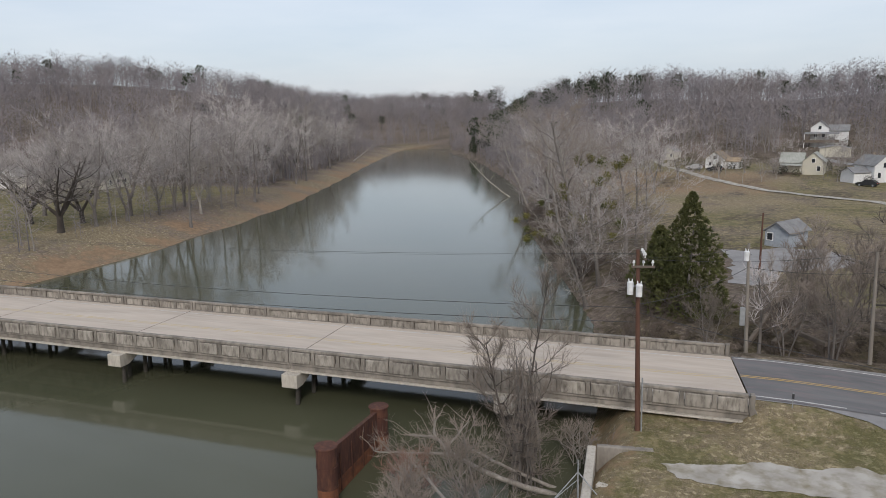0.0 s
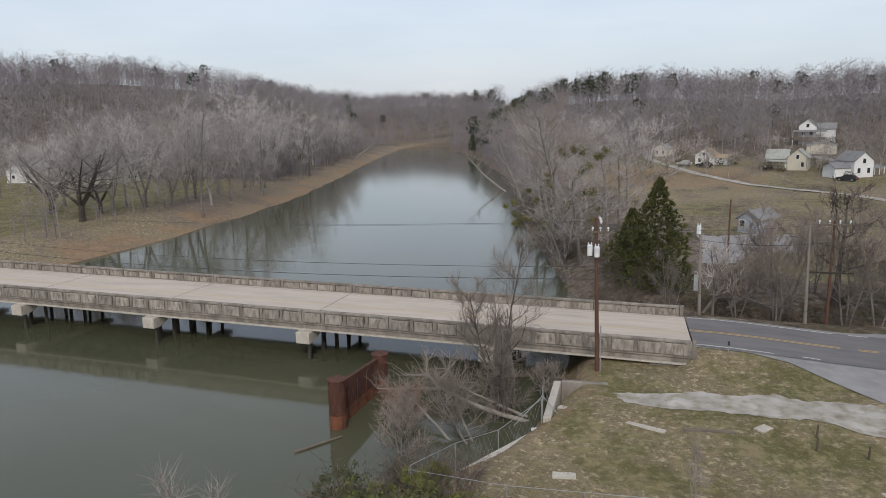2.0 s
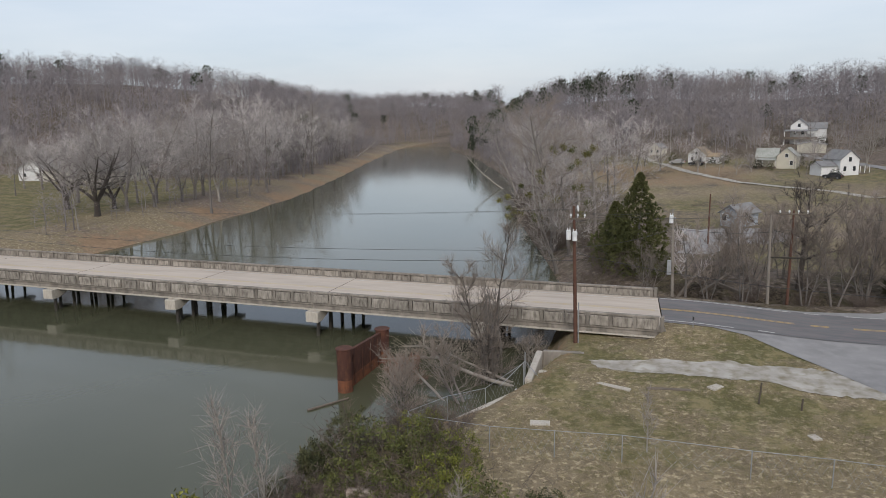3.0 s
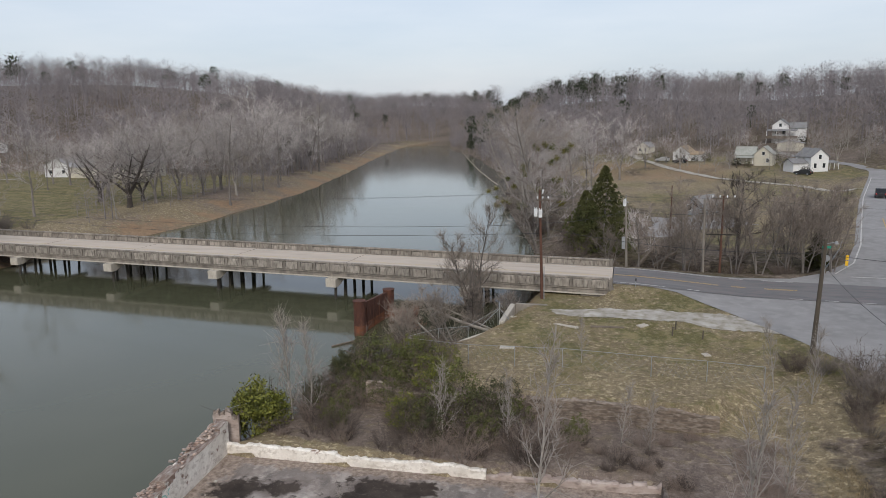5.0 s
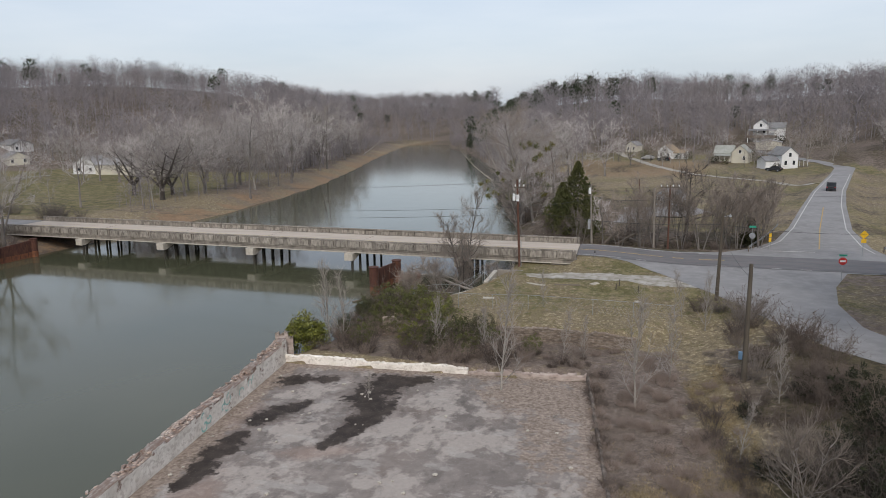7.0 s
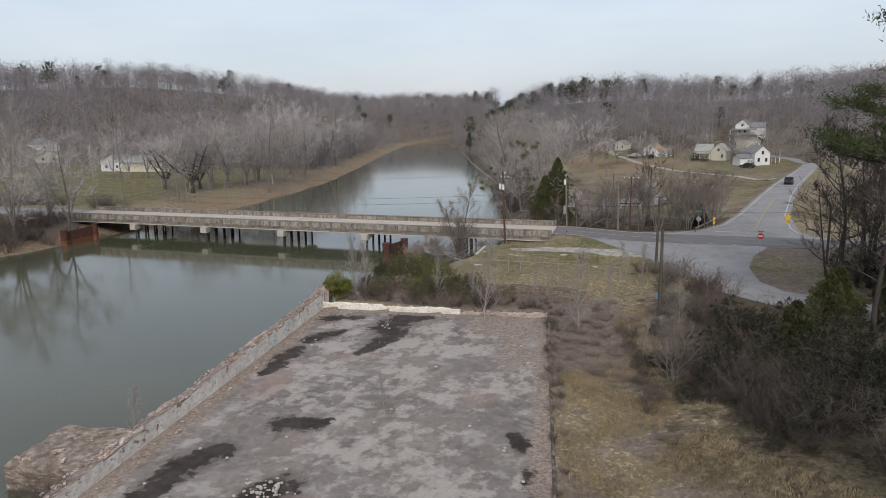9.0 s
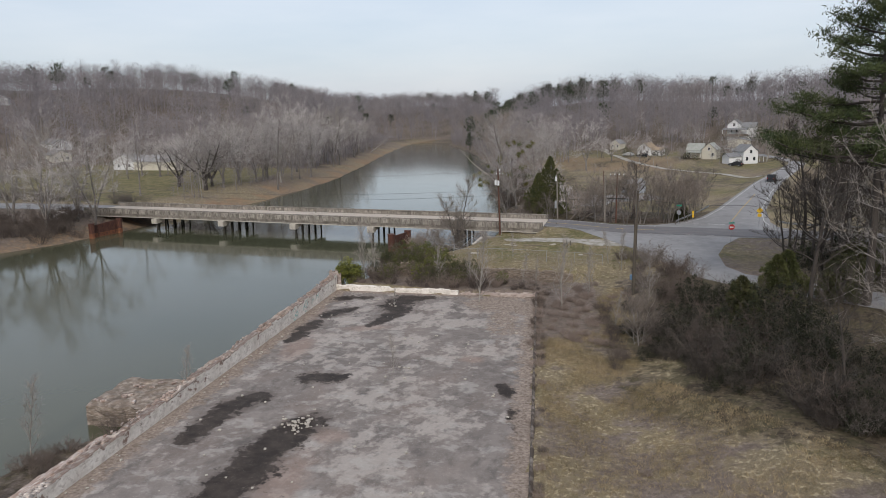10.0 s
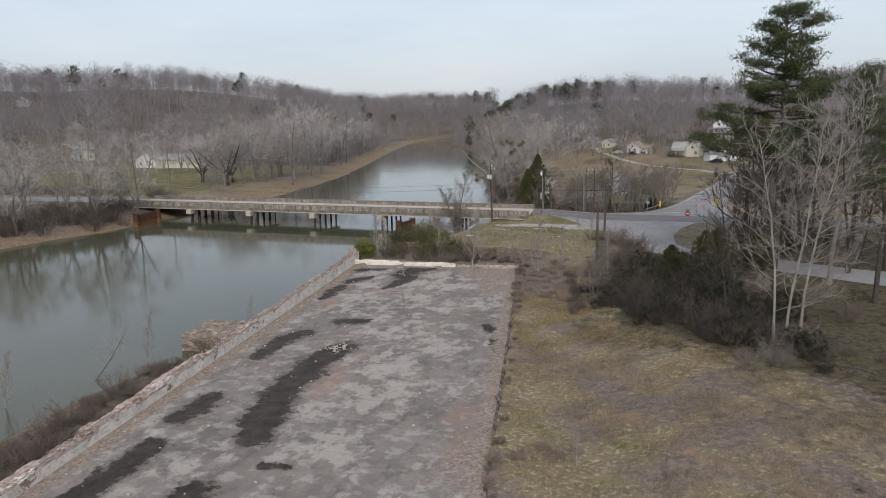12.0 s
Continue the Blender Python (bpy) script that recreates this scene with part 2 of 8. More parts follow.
def wall_material():
    """White plaster that has peeled off dark brick, more so higher up."""
    m, nt, bsdf = nodes_of("peeled_plaster_wall")
    geo = nt.nodes.new("ShaderNodeNewGeometry")
    xyz = nt.nodes.new("ShaderNodeSeparateXYZ")
    nt.links.new(geo.outputs["Position"], xyz.inputs[0])
    stain, _ = noise_fac(nt, 0.9, 6, (1, 1, 0.6))
    flake, _ = noise_fac(nt, 2.6, 7, (1, 1, 1.5), lo=0.52, hi=0.58, rough=0.65)
    fine, fine_h = noise_fac(nt, 6.0, 5)
    plaster = mixed(nt, stain, (0.88, 0.84, 0.78), (0.68, 0.63, 0.565))
    plaster = mixed(nt, times(nt, fine, 0.35), plaster, (0.42, 0.38, 0.34))
    plaster = mixed(nt, times(nt, flake, 0.6), plaster, (0.44, 0.385, 0.335))
    grime, _ = noise_fac(nt, 0.45, 6, (1, 1, 2.2), lo=0.48, hi=0.66)
    plaster = mixed(nt, times(nt, grime, 0.4), plaster, (0.36, 0.315, 0.265))
    brick = mixed(nt, fine, (0.17, 0.105, 0.08), (0.30, 0.225, 0.185))
    chips, _ = noise_fac(nt, 0.55, 7, (1, 1, 1.4), lo=0.30, hi=0.70, rough=0.65)
    south = nt.nodes.new("ShaderNodeMapRange")
    south.inputs["From Min"].default_value, south.inputs["From Max"].default_value = -50, -95
    south.inputs["To Min"].default_value, south.inputs["To Max"].default_value = -0.62, -0.44
    nt.links.new(xyz.outputs["Y"], south.inputs["Value"])
    up = nt.nodes.new("ShaderNodeMath")
    up.operation = "MULTIPLY_ADD"
    nt.links.new(xyz.outputs["Z"], up.inputs[0])
    up.inputs[1].default_value = 0.17
    nt.links.new(south.outputs["Result"], up.inputs[2])
    total = nt.nodes.new("ShaderNodeMath")
    total.operation = "ADD"
    nt.links.new(chips, total.inputs[0])
    nt.links.new(up.outputs[0], total.inputs[1])
    crisp = nt.nodes.new("ShaderNodeMapRange")
    crisp.inputs["From Min"].default_value, crisp.inputs["From Max"].default_value = 0.34, 0.40
    nt.links.new(total.outputs[0], crisp.inputs["Value"])
    nt.links.new(mixed(nt, crisp.outputs["Result"], plaster, brick), bsdf.inputs["Base Color"])
    bsdf.inputs["Roughness"].default_value = 0.92
    bp = nt.nodes.new("ShaderNodeBump")
    bp.inputs["Strength"].default_value, bp.inputs["Distance"].default_value = 0.5, 0.05
    nt.links.new(fine_h, bp.inputs["Height"])
    nt.links.new(bp.outputs["Normal"], bsdf.inputs["Normal"])
    return m


GROUND, WATER, SLAB = ground_material(), water_material(), floor_material()
CONCRETE = surface("weathered_concrete", (0.29, 0.262, 0.23), (0.155, 0.138, 0.12), 0.9, (0.095, 0.086, 0.077), 1.4, 0.9, 0.25, (1, 1, 0.5), (1.6, 1.6, 0.6), amount2=0.7, vary=0.12, bump_scale=20)
PANEL = surface("streaked_panel_concrete", (0.36, 0.33, 0.29), (0.215, 0.192, 0.167), 1.6, (0.075, 0.064, 0.054), 1.9, 0.9, 0.3, (1, 1, 0.6), (2.2, 2.2, 0.7), amount2=0.9, vary=0.18, bump_scale=20)
PALE_CONCRETE = surface("pale_concrete", (0.50, 0.46, 0.40), (0.38, 0.345, 0.30), 1.2, (0.20, 0.18, 0.155), 3.0, 0.9, 0.2, (1, 1, 1), (3, 3, 0.5), amount2=0.5, bump_scale=20)
DECK = surface("worn_deck", (0.50, 0.43, 0.365), (0.39, 0.335, 0.285), 0.35, (0.54, 0.49, 0.43), 1.3, 0.9, 0.15, (0.35, 2.0, 1), (0.25, 2.5, 1), amount2=0.5, bump_scale=25)
ASPHALT = surface("dark_asphalt", (0.115, 0.114, 0.118), (0.165, 0.162, 0.163), 0.5, (0.21, 0.165, 0.165), 1.2, 0.9, 0.2, (0.4, 2, 1), (0.5, 2, 1), bump_scale=40)
APRON = surface("grey_apron", (0.27, 0.262, 0.262), (0.20, 0.195, 0.195), 0.25, (0.33, 0.32, 0.315), 1.1, 0.92, 0.2, amount2=0.5, bump_scale=40)
GRAVEL = surface("pale_gravel", (0.43, 0.405, 0.37), (0.29, 0.268, 0.237), 0.7, (0.17, 0.145, 0.085), 1.3, 0.95, 0.6, amount2=0.85, bump_scale=12)
YELLOW = surface("worn_yellow_paint", (0.46, 0.30, 0.09), (0.42, 0.29, 0.12), 2, (0.36, 0.30, 0.22), 2.5, 0.8, 0, amount2=0.8)
WHITE_LINE = surface("worn_white_paint", (0.55, 0.54, 0.52), (0.42, 0.41, 0.40), 2, (0.30, 0.29, 0.28), 2.5, 0.8, 0, amount2=0.7)
FADED_YELLOW = surface("faded_yellow_paint", (0.47, 0.37, 0.22), (0.44, 0.365, 0.25), 1.0, (0.45, 0.40, 0.34), 1.5, 0.85, 0, amount2=0.8)
ORANGE_RUST = surface("orange_waterline_rust", (0.22, 0.085, 0.04), (0.12, 0.05, 0.032), 1.5, (0.06, 0.03, 0.024), 2.0, 0.85, 0.3, (1, 1, 1.6), (2, 2, 0.8), amount2=0.7, bump_scale=15)
RUST = surface("rusted_steel", (0.055, 0.026, 0.021), (0.085, 0.036, 0.026), 1.2, (0.17, 0.075, 0.042), 2.5, 0.85, 0.3, (1, 1, 0.5), (2, 2, 0.6), amount2=0.5, bump_scale=15)
PILE = surface("dark_timber_pile", (0.035, 0.032, 0.028), (0.06, 0.053, 0.045), 3, None, 30, 0.9, 0.3)
BRICK = surface("broken_brick", (0.225, 0.150, 0.120), (0.33, 0.255, 0.215), 1.6, (0.60, 0.56, 0.52), 2.2, 0.92, 0.6, (1, 1, 2), (2.5, 1.0, 5), amount2=0.85, vary=0.3, bump_scale=14, depth=0.04)
WALL_FACE = wall_material()
# kerb colour holds the dark shadow and brush band; pale crumbs on top
KERB = surface("shadow_dark_kerb", (0.060, 0.048, 0.040), (0.125, 0.100, 0.086), 0.8, (0.42, 0.37, 0.33), 1.6, 0.95, 0.5, amount2=0.55, bump_scale=10, depth=0.04)
RUBBLE = surface("pinkish_rubble_wall", (0.30, 0.235, 0.205), (0.48, 0.41, 0.37), 0.9, (0.13, 0.10, 0.085), 1.8, 0.95, 0.7, (1, 1, 1.6), (1, 1, 2.5), amount2=0.8, bump_scale=6, depth=0.06)
COURSE = surface("torn_brick_course", (0.26, 0.175, 0.14), (0.44, 0.355, 0.30), 1.2, (0.74, 0.70, 0.65), 0.5, 0.92, 0.4, (1, 1, 2), (1, 1, 1), amount2=0.8, islands=0.3, bump_scale=14)
OLD_BRICK = surface("mossy_old_brick", (0.105, 0.085, 0.068), (0.22, 0.17, 0.135), 1.6, (0.46, 0.40, 0.345), 1.6, 0.95, 0.6, (1, 1, 3.5), (1.5, 1.5, 5), vary=0.2, bump_scale=14, depth=0.04)
BROWN_TWIG = surface("brown_twigs", (0.17, 0.142, 0.12), (0.26, 0.22, 0.19), 0.5, None, 5, 0.95, 0, vary=0.25)
BARK = surface("grey_brown_bark", (0.135, 0.120, 0.110), (0.24, 0.216, 0.200), 1.2, (0.085, 0.072, 0.064), 5, 0.95, 0.4, (1, 1, 0.4), (4, 4, 0.8), vary=0.25)
TWIG = surface("grey_brown_twigs", (0.285, 0.259, 0.251), (0.425, 0.392, 0.380), 0.4, None, 5, 0.95, 0, vary=0.35)
PALE_BARK = surface("pale_mottled_bark", (0.36, 0.335, 0.305), (0.23, 0.205, 0.18), 1.5, (0.13, 0.11, 0.095), 4, 0.9, 0.3, (1, 1, 0.5), (3, 3, 1), amount2=0.6)
PALE_TWIG = surface("pale_grey_twigs", (0.31, 0.28, 0.255), (0.23, 0.205, 0.185), 0.6, None, 5, 0.95, 0)
BRAMBLE = surface("brown_bramble", (0.085, 0.066, 0.056), (0.165, 0.132, 0.111), 0.7, None, 5, 0.95, 0, vary=0.25, islands=0)
THICKET = surface("dark_brush", (0.042, 0.035, 0.030), (0.095, 0.079, 0.068), 0.6, None, 5, 0.95, 0, vary=0.3)
GREY_BRUSH = surface("grey_brush", (0.135, 0.115, 0.103), (0.235, 0.205, 0.185), 0.7, None, 5, 0.95, 0, vary=0.25)
DRY_STEM = surface("dry_pinkish_stems", (0.20, 0.155, 0.13), (0.29, 0.23, 0.195), 0.7, None, 5, 0.95, 0, vary=0.15)
# bare twigs with the distant haze put in as a bluish-grey tint
FOREST = surface("bare_woodland", (0.175, 0.160, 0.168), (0.265, 0.244, 0.256), 0.06, (0.235, 0.200, 0.180), 0.03, 0.95, 0, islands=0.22, amount2=0.6)
FAR_PINE = surface("far_pine_green", (0.028, 0.038, 0.022), (0.045, 0.055, 0.030), 0.1, None, 5, 0.95, 0, islands=0.3)
PINE = surface("pine_needles", (0.035, 0.054, 0.022), (0.068, 0.084, 0.030), 0.5, (0.11, 0.105, 0.036), 0.35, 0.8, 0, amount2=0.35, islands=0.35)
CEDAR = surface("cedar_foliage", (0.06, 0.07, 0.026), (0.115, 0.116, 0.042), 0.6, None, 2, 0.9, 0, islands=0.35)
EVERGREEN = surface("yellow_green_leaves", (0.11, 0.122, 0.02), (0.18, 0.178, 0.036), 1.0, (0.04, 0.05, 0.016), 2.5, 0.7, 0, islands=0.4)
MISTLETOE = surface("olive_mistletoe", (0.10, 0.095, 0.024), (0.17, 0.15, 0.042), 1.0, (0.06, 0.062, 0.02), 2, 0.8, 0, islands=0.4)
GREEN_LEAF = surface("mid_green_leaves", (0.06, 0.072, 0.020), (0.105, 0.112, 0.034), 0.9, (0.13, 0.11, 0.05), 2, 0.8, 0, islands=0.4)
DARK_LEAF = surface("dull_green_leaves", (0.040, 0.046, 0.020), (0.072, 0.074, 0.030), 0.9, (0.10, 0.085, 0.04), 2, 0.8, 0, islands=0.4)
STRAW = surface("dry_grass_blades", (0.17, 0.128, 0.068), (0.36, 0.275, 0.16), 0.3, (0.15, 0.125, 0.058), 0.35, 0.95, 0, islands=0.5, amount2=0.5)
LAWN = surface("short_green_grass", (0.11, 0.103, 0.038), (0.165, 0.15, 0.062), 0.5, (0.23, 0.18, 0.10), 0.8, 0.95, 0, islands=0.3, amount2=0.8)
# dark evergreen leaves, taken near black for the shadow inside dense growth
SHADED_GREEN = surface("shaded_evergreen_leaves", (0.013, 0.017, 0.008), (0.027, 0.030, 0.014), 0.9, (0.042, 0.037, 0.020), 2, 0.85, 0, islands=0.4)
DARK_BARK = surface("dark_wet_bark", (0.05, 0.042, 0.037), (0.085, 0.073, 0.065), 1.2, None, 5, 0.95, 0.3, (1, 1, 0.4), (4, 4, 0.8), vary=0.2)
DARK_TWIG = surface("dark_twigs", (0.06, 0.05, 0.044), (0.105, 0.088, 0.077), 0.5, None, 5, 0.95, 0, vary=0.2)
BROWN_POLE = surface("brown_treated_pole", (0.085, 0.042, 0.030), (0.12, 0.062, 0.045), 2, None, 20, 0.85, 0.2, (1, 1, 0.3), (3, 3, 0.4))
GREY_POLE = surface("weathered_pole", (0.17, 0.15, 0.13), (0.25, 0.225, 0.195), 2, None, 20, 0.9, 0.2, (1, 1, 0.3), (3, 3, 0.4))
DARK_POLE = surface("dark_old_pole", (0.075, 0.062, 0.05), (0.11, 0.095, 0.075), 2, None, 20, 0.9, 0.2, (1, 1, 0.3), (3, 3, 0.4))
METAL = plain("grey_metal", (0.30, 0.31, 0.32), 0.5, 0.3)
WHITE_METAL = plain("white_enamel", (0.68, 0.69, 0.70), 0.4)
BLACK = plain("black_rubber", (0.02, 0.02, 0.021), 0.6)
SIDING = surface("white_siding", (0.72, 0.72, 0.72), (0.62, 0.62, 0.62), 0.4, (0.5, 0.5, 0.5), 6, 0.7, 0.3, (1, 1, 1), (0.2, 0.2, 5))
CREAM = surface("cream_siding", (0.55, 0.52, 0.43), (0.47, 0.44, 0.37), 0.4, None, 6, 0.75, 0.3, (1, 1, 1), (0.2, 0.2, 5))
GREY_ROOF = surface("grey_shingles", (0.17, 0.17, 0.175), (0.24, 0.24, 0.24), 0.8, (0.12, 0.12, 0.125), 3, 0.9, 0.3)
TAN_ROOF = surface("tan_shingles", (0.27, 0.20, 0.13), (0.33, 0.26, 0.18), 0.8, None, 3, 0.9, 0.3)
GREEN_ROOF = surface("mossy_metal_roof", (0.27, 0.28, 0.25), (0.37, 0.37, 0.345), 0.5, (0.18, 0.19, 0.16), 1.5, 0.7, 0.2, (1, 1, 1), (4, 0.3, 1))
TIN = surface("pale_tin_roof", (0.36, 0.355, 0.36), (0.28, 0.275, 0.28), 0.3, None, 3, 0.6, 0.2)
GLASS_DARK = plain("dark_window_glass", (0.03, 0.034, 0.04), 0.12)
WHITE_TRIM = plain("white_trim", (0.74, 0.74, 0.73), 0.6)
RED = plain("red_sign_sheeting", (0.45, 0.03, 0.03), 0.5)
SIGN_YELLOW = plain("yellow_sign_sheeting", (0.70, 0.42, 0.02), 0.5)
SIGN_GREEN = plain("green_sign_sheeting", (0.02, 0.26, 0.17), 0.5)
BLUE = plain("blue_spray_paint", (0.03, 0.16, 0.42), 0.7)
TEAL = plain("pale_teal_spray_paint", (0.25, 0.48, 0.43), 0.8)
DARK_PAINT = plain("black_spray_paint", (0.03, 0.03, 0.035), 0.7)
CAR_PAINT = plain("dark_car_paint", (0.03, 0.032, 0.036), 0.25)
TIMBER = surface("old_grey_timber", (0.11, 0.09, 0.072), (0.17, 0.14, 0.115), 1.5, None, 20, 0.9, 0.3)
WIRE = plain("black_cable", (0.035, 0.035, 0.037), 0.6)

# ---- building helpers ----


def mesh_object(name, verts, faces, material, parent=None, label="", smooth=False):
    me = bpy.data.meshes.new(name)
    me.from_pydata([tuple(v) for v in verts], [], [tuple(f) for f in faces])
    me.materials.append(material)
    if smooth:
        me.polygons.foreach_set("use_smooth", [True] * len(me.polygons))
    ob = new(name, me)
    if parent is not None:
        ob.parent = parent
    if label:
        ob["label"] = label
    return ob


def part(name, bm, material, parent=None, label="", smooth=False):
    me = bpy.data.meshes.new(name)
    bm.to_mesh(me)
    bm.free()
    me.materials.append(material)
    if smooth:
        me.polygons.foreach_set("use_smooth", [True] * len(me.polygons))
    ob = new(name, me)
    if parent is not None:
        ob.parent = parent
    if label:
        ob["label"] = label
    return ob


def tri_object(name, verts, tris, material, parent=None):
    """One mesh from arrays of corners and triangles."""
    verts, tris = np.asarray(verts, np.float32), np.asarray(tris, np.int32)
    me = bpy.data.meshes.new(name)
    me.vertices.add(len(verts))
    me.vertices.foreach_set("co", verts.ravel())
    me.loops.add(3 * len(tris))
    me.loops.foreach_set("vertex_index", tris.ravel())
    me.polygons.add(len(tris))
    me.polygons.foreach_set("loop_start", np.arange(0, 3 * len(tris), 3, dtype=np.int32))
    me.update(calc_edges=True)
    me.materials.append(material)
    ob = new(name, me)
    if parent is not None:
        ob.parent = parent
    return ob


def box(bm, x0, x1, y0, y1, z0, z1, bevel=0.0):
    m = Matrix.LocRotScale(((x0 + x1) / 2, (y0 + y1) / 2, (z0 + z1) / 2), None, (x1 - x0, y1 - y0, z1 - z0))
    made = bmesh.ops.create_cube(bm, size=1, matrix=m)["verts"]
    if bevel:
        bmesh.ops.bevel(bm, geom=list({e for v in made for e in v.link_edges}), offset=bevel, segments=1, affect="EDGES")
    return bm


def tube(bm, a, b, r0, r1=None, sides=10):
    a, b = Vector(a), Vector(b)
    turn = (b - a).to_track_quat("Z", "Y").to_matrix().to_4x4()
    bmesh.ops.create_cone(bm, cap_ends=True, segments=sides, radius1=r0, radius2=r0 if r1 is None else r1, depth=(b - a).length, matrix=Matrix.Translation((a + b) / 2) @ turn)
    return bm


def root(name, x, y, z, label, category, group="", rz=0.0):
    ob = new(name)
    ob.matrix_basis = pose(x, y, z, 0, 0, rz)
    return tagged(ob, label, category, group)


def smoothstep(v):
    v = np.clip(v, 0, 1)
    return v * v * (3 - 2 * v)


# ---- plan: river, roads, ruin, heights; water lies at z = 0 ----
LEFT_Y = [-260, -100, -60, -36, -17, 0, 27, 47, 75, 105, 163, 243, 340, 395]
LEFT_X = [-75, -66, -60, -55, -51, -50.5, -50.3, -51.2, -55.3, -61.5, -79, -105, -134, -146]
RIGHT_Y = [-260, -110, -97, -85, -76, -73, -62, -34.8, -30, -22.6, -18.4, -15, -10.5, -5, 5, 25, 39, 72, 154, 266, 340, 395]
RIGHT_X = [34, 16, 13, 12, 13, 16.4, 14.4, 10.4, 11.5, 13.2, 15.8, 18, 19.8, 20.8, 20.6, 17.5, 13, 2, -19, -62, -97, -118]
ROAD = [(29.46, 1.6), (33, 1.7), (35.3, 0.8), (39.7, -4), (44.2, -10.5), (46.7, -15), (48.5, -18.7), (52, -25.5), (57, -30), (63, -34.5), (75, -44), (92, -58), (97, -51), (76, -37.5), (66, -29.8), (60.3, -25.8), (57.3, -23.5), (55.4, -19), (54.8, -12), (55.8, -5), (58, 1.8), (63, 2.2), (80, 2.2), (150, 0), (150, 8), (80, 9.6), (67.5, 10.2), (64.4, 13), (63.6, 18), (64.2, 33), (68.2, 60), (72.4, 84), (81.8, 128), (85.8, 146), (85.0, 153), (81.4, 156), (80.4, 146), (77.0, 130), (65.8, 82), (60.2, 55), (55.8, 33), (52.8, 21), (49.5, 14.8), (46, 11.2), (40, 9.9), (28.80, 9.1)]
WEST_ROAD = [(-61.9, 9.1), (-80, 8.6), (-110, 7), (-160, 2), (-230, -8), (-230, -16), (-160, -6), (-110, -1), (-80, 0.6), (-61.9, 0.6)]
HILL_AZ = [-180, -120, -90, -60, -50, -43, -37, -34, -31, -28.7, -25, -21, -16, -14.5, -12.8, -10.6, -6.3, -0.9, 3, 7, 12.5, 20, 40, 60, 110, 180]
HILL_R = [700, 600, 500, 480, 500, 520, 520, 520, 560, 600, 750, 850, 700, 500, 430, 420, 415, 420, 430, 430, 430, 400, 300, 220, 400, 700]
HILL_H = [15, 18, 32, 38.5, 40.5, 42.5, 37.5, 33, 28, 24.5, 26, 32, 25, 22.5, 21.5, 22.5, 24.5, 26.5, 24, 23.5, 26, 27, 27, 26, 24, 15]
HILL_FOOT = [300, 280, 240, 220, 215, 220, 230, 250, 280, 320, 420, 460, 380, 300, 250, 240, 225, 220, 215, 210, 200, 170, 110, 70, 200, 300]
RUIN = [(11.9, -34.9), (35.3, -32.3), (56.0, -134.0), (27.0, -134.0)]  # inner corners: north-west, north-east, south-east, south-west


def along(a, b, t):
    return tuple(p + (q - p) * t for p, q in zip(a, b))


def east_edge(y):
    return 35.3 + (-32.3 - y) * 0.2035


def north_wall(x):
    return -34.9 + (x - 11.9) * 0.1111


def west_wall(y):
    return 11.9 + (-34.9 - y) * 0.1524


def polygon_distance(x, y, poly):
    """Metres to the outline; negative inside."""
    best, inside = np.full(np.shape(x), 1e9), np.zeros(np.shape(x), bool)
    for (ax, ay), (bx, by) in zip(poly, poly[1:] + poly[:1]):
        dx, dy = bx - ax, by - ay
        t = np.clip(((x - ax) * dx + (y - ay) * dy) / (dx * dx + dy * dy), 0, 1)
        best = np.minimum(best, np.hypot(x - ax - t * dx, y - ay - t * dy))
        inside ^= ((ay > y) != (by > y)) & (x < (bx - ax) * (y - ay) / (by - ay + 1e-12) + ax)
    return np.where(inside, -best, best)


def road_z(x, y):
    x, y = np.asarray(x, float), np.asarray(y, float)
    z = 2.45 + 0.69 * (1 - smoothstep((x - 29) / 14)) * smoothstep((y + 6) / 7)
    z = z + 0.55 * smoothstep((y - 15) / 80) + 4.5 * smoothstep((y - 150) / 80)
    z = z + np.where(y < -20, 0.06 * np.clip(x - 55, 0, 60), 0) + 0.03 * np.clip(x - 75, 0, 80)
    return np.where(x < -40, 3.14 - 0.4 * smoothstep((-x - 70) / 80), z)


def river_depth(x, y):
    """Metres into the river from the nearer bank; negative on land."""
    return np.minimum(np.minimum(x - np.interp(y, LEFT_Y, LEFT_X), np.interp(y, RIGHT_Y, RIGHT_X) - x), 392 - y)


def wobble(x, y, scale, seed=0.0):
    return np.sin(x * scale + 1.7 * np.sin(y * scale * 0.7 + seed)) * np.cos(y * scale * 1.13 + 1.3 * np.sin(x * scale * 0.9 + 2 * seed))


